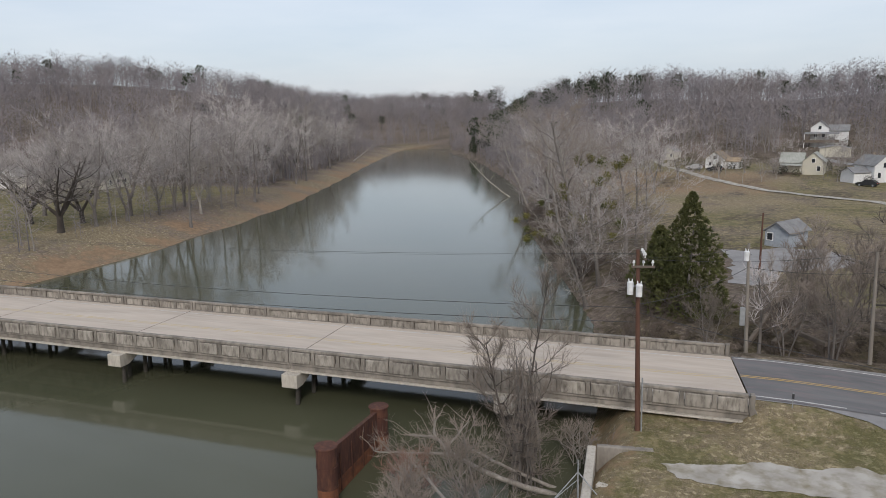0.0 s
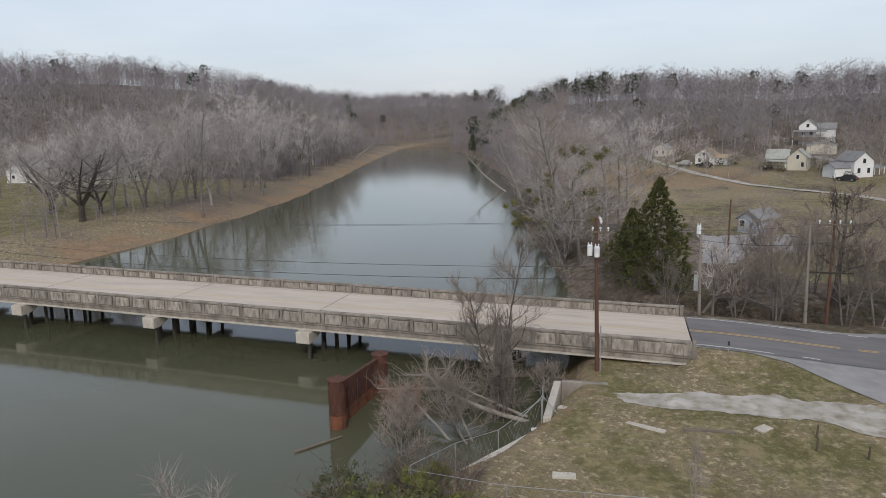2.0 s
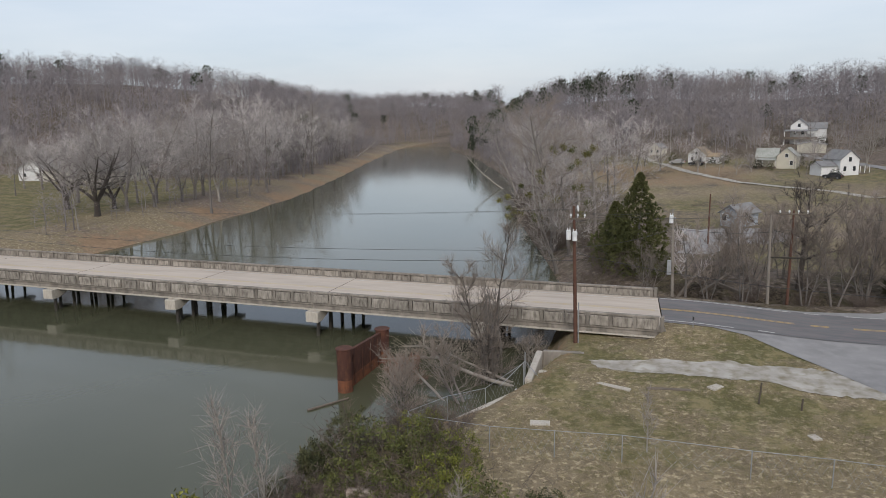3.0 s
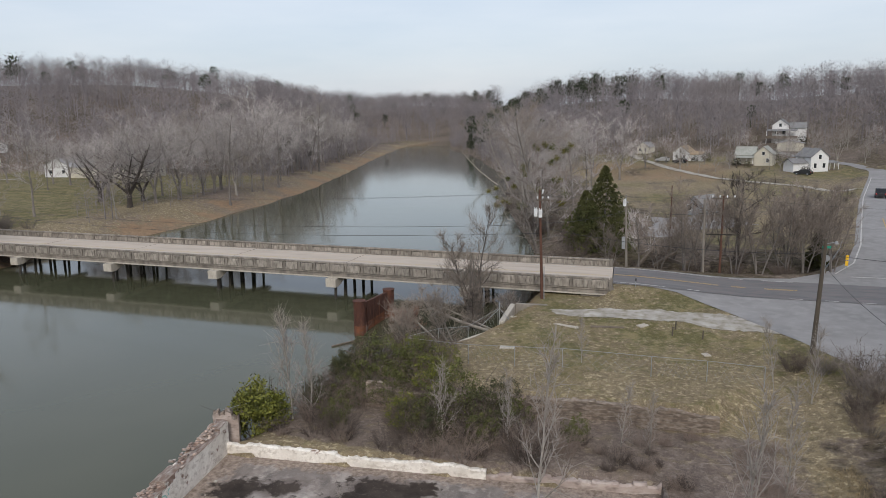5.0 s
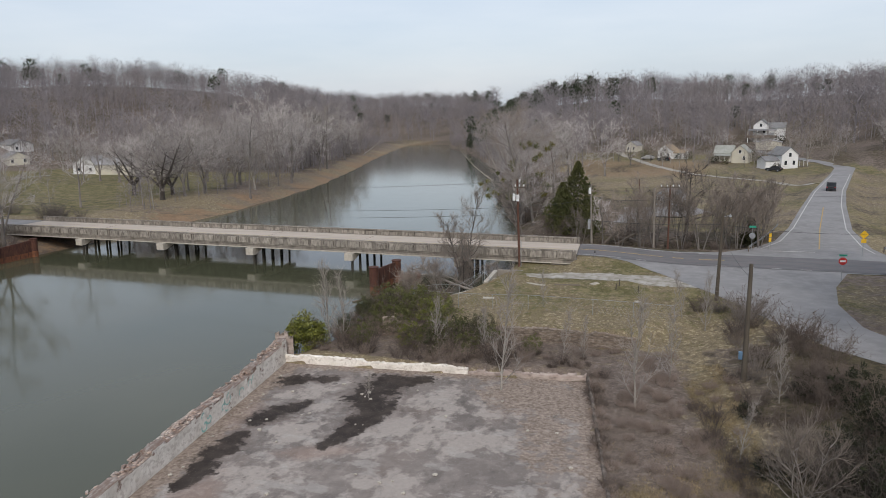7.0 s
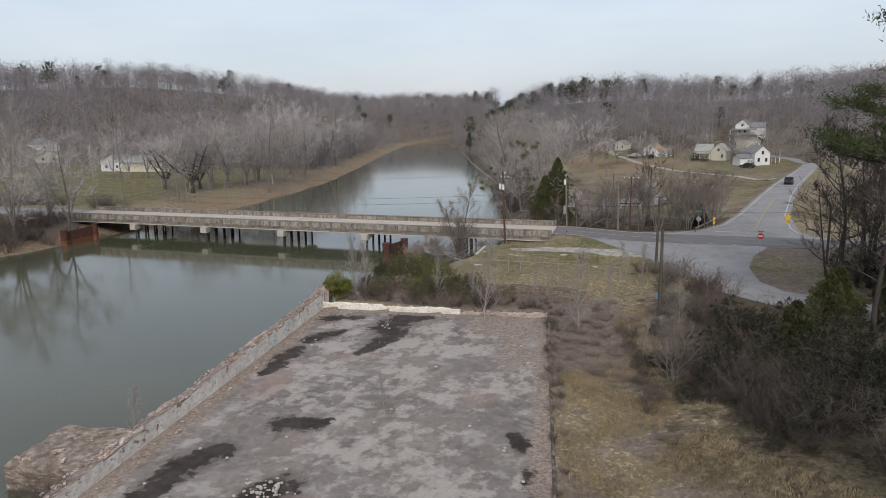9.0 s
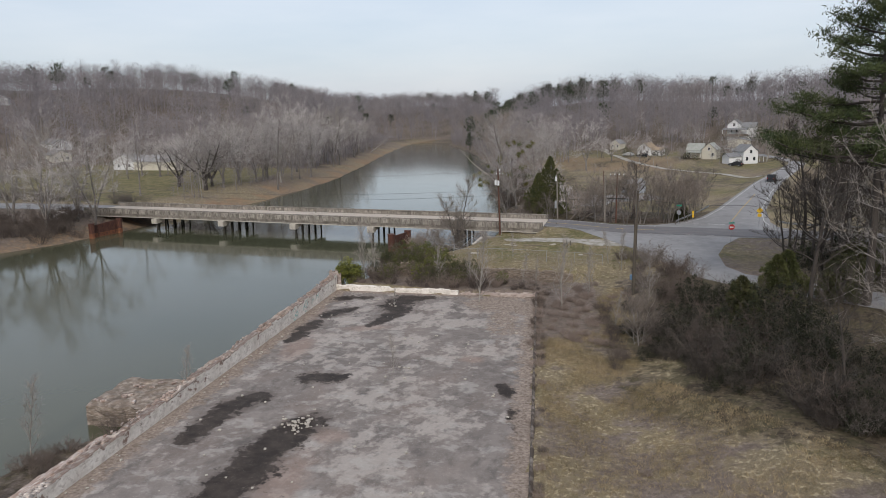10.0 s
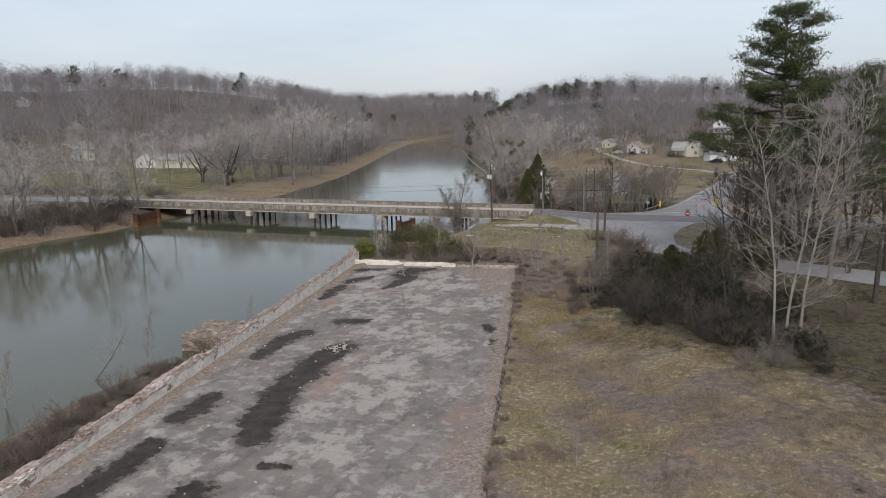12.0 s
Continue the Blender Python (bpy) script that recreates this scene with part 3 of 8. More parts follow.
def height(x, y, roads=True):
    x, y = np.asarray(x, float), np.asarray(y, float)
    west = x < 0.5 * (np.interp(y, LEFT_Y, LEFT_X) + np.interp(y, RIGHT_Y, RIGHT_X))
    inside = river_depth(x, y)
    shore = -inside
    # open land
    land = np.where(west, 2.7, np.where(y > 9, 1.9 + 1.6 * smoothstep((y - 120) / 60) + 0.5 * smoothstep((14 - np.abs(y - 6)) / 8), 2.2))
    low_east = 0.65 + 1.9 * smoothstep((x - east_edge(y) - 5) / 13)
    low = np.where(x < east_edge(y), np.where(y < north_wall(x) + 0.3, 0.35, 0.95), low_east)
    wide = 0.5 + np.clip(x - 37, 0, 7) * 1.8
    lawn = 1.95 + 0.35 * smoothstep((y + 18) / 12)
    step_y = np.interp(x, [14, 17, 26.8, 27, 38.2, 44], [-27.3, -26.9, -25.8, -25.3, -24.3, -24.3])
    south = low + (lawn - low) * smoothstep((y - step_y) / wide)
    land = np.where(~west & (y <= -3), south, land)
    mix = smoothstep((y + 3) / 6)
    land = np.where(~west & (y > -3) & (y < 9), 2.3 + 0 * mix, land)
    land = land + np.where(~west, smoothstep((x - 74) / 60) * smoothstep((10 - y) / 30) * 14 * smoothstep((x - 66 - np.clip(y + 60, -60, 60) * 0.1) / 14), 0)
    # creek behind the road
    land = land - 1.5 * np.exp(-((y - 17.5 - 0.05 * (x - 30)) / 3.2) ** 2) * smoothstep((x - 14) / 6) * smoothstep((56 - x) / 5)
    # hills
    dx, dy = x - 25, y + 40
    az, r = np.degrees(np.arctan2(dx, dy)), np.hypot(dx, dy)
    foot, ridge, top = (np.interp(az, HILL_AZ, v) for v in (HILL_FOOT, HILL_R, HILL_H))
    rise = smoothstep((r - foot) / (ridge - foot)) * (top - 2)
    rise = rise * smoothstep((shore - 6) / 70) + 1.5 * wobble(x, y, 0.035) * smoothstep((r - foot) / 90)
    land = land + rise + 0.12 * wobble(x, y, 0.21, 1.0) + 0.05 * wobble(x, y, 0.9, 2.0)
    # banks
    bank = np.where(west, 10.0, np.where(y > 9, 6.0, np.where(y > -34, 2.5, np.where(y > -75, 0.3, 3.0))))
    z = np.where(inside > 0, -0.05 - 1.6 * smoothstep(inside / 5), -0.05 + (land + 0.05) * smoothstep(shore / bank) ** np.where(west, 0.8, 0.7))
    flat = (y < north_wall(x) + 0.3) & (x > west_wall(y) - 0.2) & (x < east_edge(y) + 0.1)
    z = np.where(flat, 0.35, z)
    if roads:
        for poly, spread in ((ROAD, 4.0), (WEST_ROAD, 6.0)):
            d = polygon_distance(x, y, poly)
            k = 1 - smoothstep((d - 0.3) / spread)
            k = np.where((x > -61.5) & (x < 29.8), 0 * k, k) if poly is WEST_ROAD else np.where(x < 29.0, 0 * k, k)
            z = z + (road_z(x, y) - 0.045 - z) * k
        # fill behind the abutments
        for edge, sign in ((29.3, 1), (-59.6, -1)):
            z = np.where(((x - edge) * sign < -0.5) & (np.abs(x - edge) < 14) & (np.abs(y - 4.7) < 6.5), np.minimum(z, 2.1), z)
    return z


def ground_z(x, y):
    return float(height(np.array([float(x)]), np.array([float(y)]))[0])


def build_ground():
    def axis(a, b, step, lo, hi):
        core = list(np.arange(a, b + 1e-6, step))
        out, s = [], step
        while core[-1] + s < hi:
            core.append(core[-1] + s)
            s = min(s * 1.06, 60)
        core.append(hi)
        s = step
        first = [core[0]]
        while first[0] - s > lo:
            first.insert(0, first[0] - s)
            s = min(s * 1.06, 60)
        return np.array([lo] + first[:-1] + core)

    xs, ys = axis(6, 76, 0.62, -2400, 2400), axis(-102, 22, 0.62, -900, 3000)
    gx, gy = np.meshgrid(xs, ys)
    gz = height(gx, gy)
    far = np.hypot(gx - 25, gy + 40)
    gz = np.where(far > 1300, gz * 0.6, gz)
    nx, ny = len(xs), len(ys)
    idx = np.arange(nx * ny).reshape(ny, nx)
    a, b, c, d = idx[:-1, :-1].ravel(), idx[:-1, 1:].ravel(), idx[1:, 1:].ravel(), idx[1:, :-1].ravel()
    tris = np.concatenate([np.stack([a, b, c], 1), np.stack([a, c, d], 1)])
    ob = tri_object("ground", np.stack([gx, gy, gz], -1).reshape(-1, 3), tris, GROUND)
    me = ob.data
    me.polygons.foreach_set("use_smooth", [True] * len(me.polygons))
    # cover: red = green grass, green = leaf litter, blue = bare soil, alpha = dark humus and painted shade
    x, y = gx.ravel(), gy.ravel()
    shore = -river_depth(x, y)
    west = x < 0.5 * (np.interp(y, LEFT_Y, LEFT_X) + np.interp(y, RIGHT_Y, RIGHT_X))
    n1, n2 = wobble(x, y, 0.11, 0.4), wobble(x, y, 0.33, 2.2)
    green, leaf, soil = np.full_like(x, 0.25), np.zeros_like(x), np.zeros_like(x)
    lawn = west & (shore > 17) & (x > -185) & (y > 16) & (y < 112)
    green = np.where(lawn, 0.85 + 0.25 * n1, green)
    leaf = np.where(lawn, 0.12 + 0.3 * n2, leaf)
    soil = np.where(west & (shore < 4.5 + 2.5 * n1) & (y > 10), 0.6 + 0.35 * n2, soil)
    leaf = np.where(west & (shore < 15 + 4 * n1) & (y > 10), 0.45 + 0.3 * n1, leaf)
    green = np.where(west & (shore < 13 + 3 * n2) & (y > 10), 0.3 + 0.3 * n1, green)
    leaf = np.where(west & (y <= 10) & (shore < 40), 0.75, leaf)
    soil = np.where(west & (y <= 10) & (shore < 5 + 2 * n2), 0.5, soil)
    near = ~west & (y > -24.8) & (y < 4) & (x < 52)
    green = np.where(near, 0.52 + 0.3 * n2 + 0.15 * wobble(x, y, 0.7, 1.9), green)
    soil = np.where(near & (shore < 3.0), 0.45, soil)
    green = np.where(near & (y < -16.5), 0.3 + 0.2 * n2, green)
    ruin_zone = ~west & (y <= -24.8)
    leaf = np.where(ruin_zone & (y > -33) & (x < 38), 0.75, leaf)
    strip = ruin_zone & (x >= east_edge(y) - 0.5)
    path = np.exp(-((x - 44.0 - 0.18 * (-34 - y)) / 1.6) ** 2)
    leaf = np.where(strip & (y > -47), 0.85 - 0.6 * path + 0.2 * n2, leaf)
    green = np.where(strip & (y <= -44), 0.20 + 0.45 * n1 + 0.35 * wobble(x, y, 0.6, 3.1), green)
    leaf = np.where(strip & (y <= -47), 0.30 + 0.4 * n2 - 0.3 * n1 + 0.3 * wobble(x, y, 0.75, 1.1), leaf)
    thick = smoothstep((x - (44 + 0.22 * (-27 - y) + np.clip(-y - 48, 0, 30) * 0.5)) / 7)
    leaf = np.where(strip, np.maximum(leaf, (0.8 + 0.3 * n1) * thick), leaf)
    slope = smoothstep((x - 57 + 4 * n1 - np.clip(-y - 62, 0, 60) * 0.40) / 12)
    leaf = np.where(~west & (y < 2), np.maximum(leaf, 0.95 * slope), leaf)
    bare = np.exp(-(((x - 54.5 - 0.92 * (-79 - y)) / 2.6) ** 2)) * smoothstep((-74 - y) / 5) * (0.45 + 0.5 * n2)
    soil = np.where(strip, np.maximum(soil, 0.6 * bare), soil)
    soil = np.where(~west & (y < -50), np.maximum(soil, 0.4 * smoothstep((x - 66 + 4 * n1) / 6) * smoothstep((n2 + 0.4) / 0.6)), soil)
    # alpha: humus, darkened as the shade under the thicket and slope trees
    humus_shade = np.where(strip, smoothstep((x + 8 - np.interp(y, [-76, -70, -66, -60, -54, -47, -27], [75, 66, 58, 51.5, 49.5, 47.5, 45.5]) + 2.5 * n2) / 14), 0.0)
    humus_shade = np.where(~west & (y < 2), np.maximum(humus_shade, slope * (0.75 + 0.25 * n2)), humus_shade)
    below = ~west & (y < -72) & (x < west_wall(y))
    leaf, humus_shade = np.where(below, 0.9, leaf), np.where(below, 0.5 + 0.2 * n2, humus_shade)
    humus_shade = np.where(strip, np.maximum(humus_shade, 0.5 * smoothstep((x - 54 - 0.35 * np.clip(-y - 68, 0, 40)) / 8) * smoothstep((-58 - y) / 8) * (0.8 + 0.4 * n2)), humus_shade)
    lower = strip * smoothstep((x - 50) / 8) * smoothstep((-58 - y) / 8)
    green, leaf = green + 0.3 * lower, leaf + 0.15 * lower
    end = smoothstep((y - np.where(west, 330, 140)) / 40) * (shore < 40)
    humus_shade = np.maximum(humus_shade, 0.5 * end * (0.8 + 0.4 * n2))
    isle = ~west & (x > 54.5) & (x < 66) & (y > -25) & (y < 2)
    green, leaf = np.where(isle, 0.5 + 0.3 * n2, green), np.where(isle, 0.45 + 0.3 * n1, leaf)
    north = ~west & (y > 9)
    leaf = np.where(north & (shore < 22 + 5 * n1), 0.9, leaf)
    leaf = np.where(north & (y < 30) & (x < 56), 0.8, leaf)
    humus_shade = np.where(north & (y < 30) & (x < 56), 0.6 + 0.25 * n2, humus_shade)
    field = north & (y > 30) & (x < 90) & (shore > 24)
    green = np.where(field, 0.5 + 0.3 * n1, green)
    leaf = np.where(field, 0.35 + 0.3 * n2, leaf)
    humus_shade = np.where(field, 0.22 + 0.25 * n2 + 0.15 * n1, humus_shade)
    humus_shade = np.where(north & (shore < 24) & (y < 130), 0.55 + 0.2 * n2, humus_shade)
    red = field & (y > 118 + 8 * n2) & (y < 175) & (x < 52)
    soil = np.where(red, 0.55 * smoothstep((y - 116) / 12) * smoothstep((177 - y) / 10) * smoothstep((54 - x) / 14), soil)
    green = np.where(field & (y > 138 + 0.3 * (60 - x)) & ~red, 0.75, green)
    az, r = np.degrees(np.arctan2(x - 25, y + 40)), np.hypot(x - 25, y + 40)
    woods = (r > np.interp(az, HILL_AZ, HILL_FOOT) + 25) | (west & (y > 112)) | (west & (x < -190))
    woods &= ~(west & (shore < 9))
    leaf = np.where(woods, 0.95, leaf)
    soil = np.where(woods, 0.0, soil)
    # shade between the woodland trees put into the ground colour
    humus_shade = np.where(woods, 0.42 + 0.25 * n2, humus_shade)
    cover = np.stack([np.clip(green, 0, 1), np.clip(leaf, 0, 1), np.clip(soil, 0, 1), np.clip(np.where(isle, 0, humus_shade), 0, 1)], 1)
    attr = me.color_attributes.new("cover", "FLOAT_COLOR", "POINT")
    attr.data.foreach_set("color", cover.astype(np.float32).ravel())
    return tagged(ob, "rough grass, leaf litter and wooded hills round a river", "ground", kind="structure")


build_ground()

water = mesh_object("water", [(-260, -900, 0), (120, -900, 0), (120, 420, 0), (-260, 420, 0)], [(0, 1, 2, 3)], WATER)
tagged(water, "still murky green river water", "river", kind="structure")


def draped(name, outline, material, lift, step=3.0, zfun=None):
    """A flat area with the given outline, laid on the height function."""
    bm = bmesh.new()
    corners = [bm.verts.new((x, y, 0)) for x, y in outline]
    for tri in geometry.tessellate_polygon([[Vector((x, y, 0)) for x, y in outline]]):
        f = bm.faces.new([corners[k] for k in tri])
        f.normal_update()
        if f.normal.z < 0:
            f.normal_flip()
    xs, ys = [p[0] for p in outline], [p[1] for p in outline]
    for axis_n, lo, hi in ((0, min(xs), max(xs)), (1, min(ys), max(ys))):
        v = lo + step
        while v < hi:
            co = (v, 0, 0) if axis_n == 0 else (0, v, 0)
            no = (1, 0, 0) if axis_n == 0 else (0, 1, 0)
            bmesh.ops.bisect_plane(bm, geom=bm.verts[:] + bm.edges[:] + bm.faces[:], plane_co=co, plane_no=no)
            v += step
    bm.verts.ensure_lookup_table()
    px, py = np.array([v.co.x for v in bm.verts]), np.array([v.co.y for v in bm.verts])
    pz = (zfun or height)(px, py) + lift
    for v, z in zip(bm.verts, pz):
        v.co.z = z
    return part(name, bm, material)


def rough_outline(poly, amp, step=0.7, seed=0):
    """The outline broken up into an uneven edge."""
    rng = random.Random(seed)
    out = []
    for a, b in zip(poly, poly[1:] + poly[:1]):
        n = max(1, int(math.dist(a, b) / step))
        d = Vector((b[0] - a[0], b[1] - a[1])).normalized()
        for k in range(n):
            p = along(a, b, k / n)
            q = rng.gauss(0, amp * 0.5)
            out.append((p[0] - d.y * q, p[1] + d.x * q))
    return out


def ribbon(name, points, width, material, lift, zfun, step=2.0, parent=None):
    """A strip of even width along a line of points."""
    pts = []
    for a, b in zip(points, points[1:]):
        n = max(1, int(math.dist(a, b) / step))
        pts += [along(a, b, k / n) for k in range(n)]
    pts.append(points[-1])
    verts, faces = [], []
    for k, p in enumerate(pts):
        a, b = pts[max(0, k - 1)], pts[min(len(pts) - 1, k + 1)]
        d = Vector((b[0] - a[0], b[1] - a[1])).normalized()
        for s in (-1, 1):
            x, y = p[0] - s * d.y * width / 2, p[1] + s * d.x * width / 2
            verts.append((x, y, float(zfun(np.array([x]), np.array([y]))[0]) + lift))
        if k:
            faces.append((2 * k - 2, 2 * k, 2 * k + 1, 2 * k - 1))
    ob = mesh_object(name, verts, faces, material, parent)
    for f in ob.data.polygons:
        if f.normal.z < 0:
            f.flip()
    return ob


tagged(draped("road_junction", ROAD, APRON, 0.0, 3.0, road_z), "pale grey worn asphalt road junction", "road", kind="structure")
tagged(draped("road_west", WEST_ROAD, APRON, 0.0, 6.0, road_z), "grey asphalt road beyond the bridge", "road", kind="structure")
MAIN = [(29.13, 5.33), (36, 5.55), (46, 5.9), (58, 6.0), (80, 5.9), (150, 4)]
MAIN_EDGE = [(29.44, 1.75)] + [(x, y - 3.65) for x, y in MAIN[1:]] + [(x, y + 3.65) for x, y in MAIN[:0:-1]] + [(28.82, 9.0)]
tagged(draped("road_main", MAIN_EDGE, ASPHALT, 0.03, 3.0, road_z), "dark grey asphalt lane road", "road", kind="structure")
for name, line, shift, mat, label in (
    ("centre_line", [(x, y - 0.12) for x, y in MAIN[:3]], 0.12, YELLOW, "worn yellow centre line"),
    ("centre_line", [(x, y + 0.12) for x, y in MAIN[:3]], 0.12, YELLOW, "worn yellow centre line"),
    ("edge_line", [(28.95, 8.72), (40, 9.2), (46, 9.45)], 0.14, WHITE_LINE, "worn white edge line"),
    ("edge_line", [(29.5, 2.1), (34.5, 2.2)], 0.14, WHITE_LINE, "worn white edge line"),
    ("edge_line", [(50.6, 14.6), (53.5, 21), (56.5, 33), (60.9, 55), (66.4, 82), (77.2, 128)], 0.16, WHITE_LINE, "worn white edge line"),
    ("edge_line", [(63.2, 14.5), (62.7, 19), (63.4, 33), (67.4, 60), (71.7, 84), (80.8, 126)], 0.16, WHITE_LINE, "worn white edge line"),
    ("centre_line", [(57.4, 16), (60.0, 33), (64.1, 57)], 0.14, YELLOW, "worn yellow centre line"),
    ("stop_line", [(51.8, 13.4), (56.6, 13.7)], 0.3, WHITE_LINE, "worn white stop line"),
):
    tagged(ribbon(name, line, shift, mat, 0.036, road_z), label, "road marking", kind="structure")
for k in range(7):
    x = 36.2 + 2.9 * k
    tagged(ribbon("lane_dash", [(x, 2.35 + 0.04 * k), (x + 1.1, 2.37 + 0.04 * k)], 0.14, WHITE_LINE, 0.036, road_z), "worn white lane dash", "road marking", "dashes along the lane", "structure")
DRIVE = [(24.8, -6.2), (25.6, -7.4), (28, -7.6), (30.7, -7.3), (33, -7.5), (35.4, -7.2), (38.5, -8.4), (41.4, -8.6), (43.0, -8.9), (42.2, -7.2), (40, -4.6), (37, -4.3), (35.3, -4.8), (33.9, -4.2), (31.5, -5.2), (29.9, -4.7), (27.6, -5.6)]
tagged(draped("gravel_drive", rough_outline(DRIVE, 0.16, 0.3, 3), GRAVEL, 0.035, 0.8), "pale gravel and broken concrete drive on grass", "gravel drive", kind="structure")
tagged(ribbon("lane", [(82.5, 152), (79, 164), (73, 176), (69, 190), (64, 204)], 3.2, APRON, 0.1, height), "narrow grey lane climbing to a hillside house", "road", kind="structure")
FIELD_LANE = [(15, 206), (20, 186), (28, 161), (34, 148), (42, 134), (52, 122), (60, 115), (64.5, 106), (70, 101)]
tagged(ribbon("lane", FIELD_LANE, 2.5, GRAVEL, 0.12, height), "pale gravel lane past the houses", "road", kind="structure")
tagged(draped("parking_pad", rough_outline([(30, 37), (31, 42), (30.5, 56), (36, 59), (43, 60), (46, 52), (41, 46), (36, 44), (34, 38)], 0.9, 1.2, 4), APRON, 0.05, 2.0), "pale grey concrete parking pad", "pavement", kind="structure")
tagged(ribbon("lane", [(-200, 58), (-172, 66), (-158, 80), (-152, 92)], 3.5, GRAVEL, 0.1, height), "pale gravel lane to a white building", "road", kind="structure")

# ---- bridge ----
BAY, DECK_Z, RAIL_TOP = 1.875, 3.14, 3.95
NEAR_Y, FAR_Y = 0.0, 9.4
bridge = root("bridge", -15, 4.7, 0, "weathered concrete road bridge on timber piles over a river", "bridge")


def under(ob, x, y, z=0.0):
    """Sets a part at a place of the world under the bridge's root."""
    ob.matrix_basis = Matrix.Translation((x + 15, y - 4.7, z))
    return ob


def rail_parts(sign):
    """Panel, post and double post for one side; sign is +1 where outward is -y."""
    o = -1 if sign > 0 else 1  # outward
    def slab_box(bm, x0, x1, ya, yb, z0, z1, bevel):
        return box(bm, x0, x1, min(o * ya, o * yb), max(o * ya, o * yb), z0, z1, bevel)

    half = 0.72 if sign > 0 else 0.80
    bm = slab_box(bmesh.new(), -half, half, -0.05, 0.26, -0.28, 0.50, 0.035)
    panel = part("rail_panel", bm, PANEL)
    bm = slab_box(bmesh.new(), -0.13, 0.13, -0.12, 0.20, -0.20, 0.62, 0.02)
    post = part("rail_post", bm, CONCRETE)
    bm = slab_box(bmesh.new(), -0.30, -0.03, -0.14, 0.23, -0.20, 0.66, 0.02)
    slab_box(bm, 0.03, 0.30, -0.14, 0.23, -0.20, 0.66, 0.02)
    double = part("rail_post", bm, CONCRETE)
    bm = slab_box(bmesh.new(), -3.735, 3.735, -0.15, 0.17, 0.0, 0.19, 0.03)
    cap = part("top_rail", bm, CONCRETE)
    return panel, post, double, cap


def build_rails():
    for y, sign in ((NEAR_Y + 0.22, 1), (FAR_Y - 0.22, -1)):
        panel, post, double, cap = rail_parts(sign)
        first = {}

        def put(ob, x, z):
            if ob.name in first:
                ob = ob.copy()
                scene.collection.objects.link(ob)
            first[ob.name] = 1
            ob.parent = bridge
            return under(ob, x, y, z)

        # the last span has shorter bays, and the far rail stops short on the skewed end
        for k in range(-1, 48):
            bay = BAY if k < 40 else (1.765 if sign > 0 else 1.66)
            start = -60 + BAY * k if k < 40 else 15.1 + bay * (k - 40)
            put(panel, start + bay / 2, DECK_Z + 0.08)
            put(double if k % 4 == 0 else post, start, DECK_Z)
            if k % 4 == 0:
                put(cap, start + 2 * bay, RAIL_TOP - 0.19).scale = (bay / BAY, 1, 1)
        put(cap, -60.95, RAIL_TOP - 0.19).scale = (0.28, 1, 1)
        put(double, 15.1 + 8 * bay, DECK_Z)


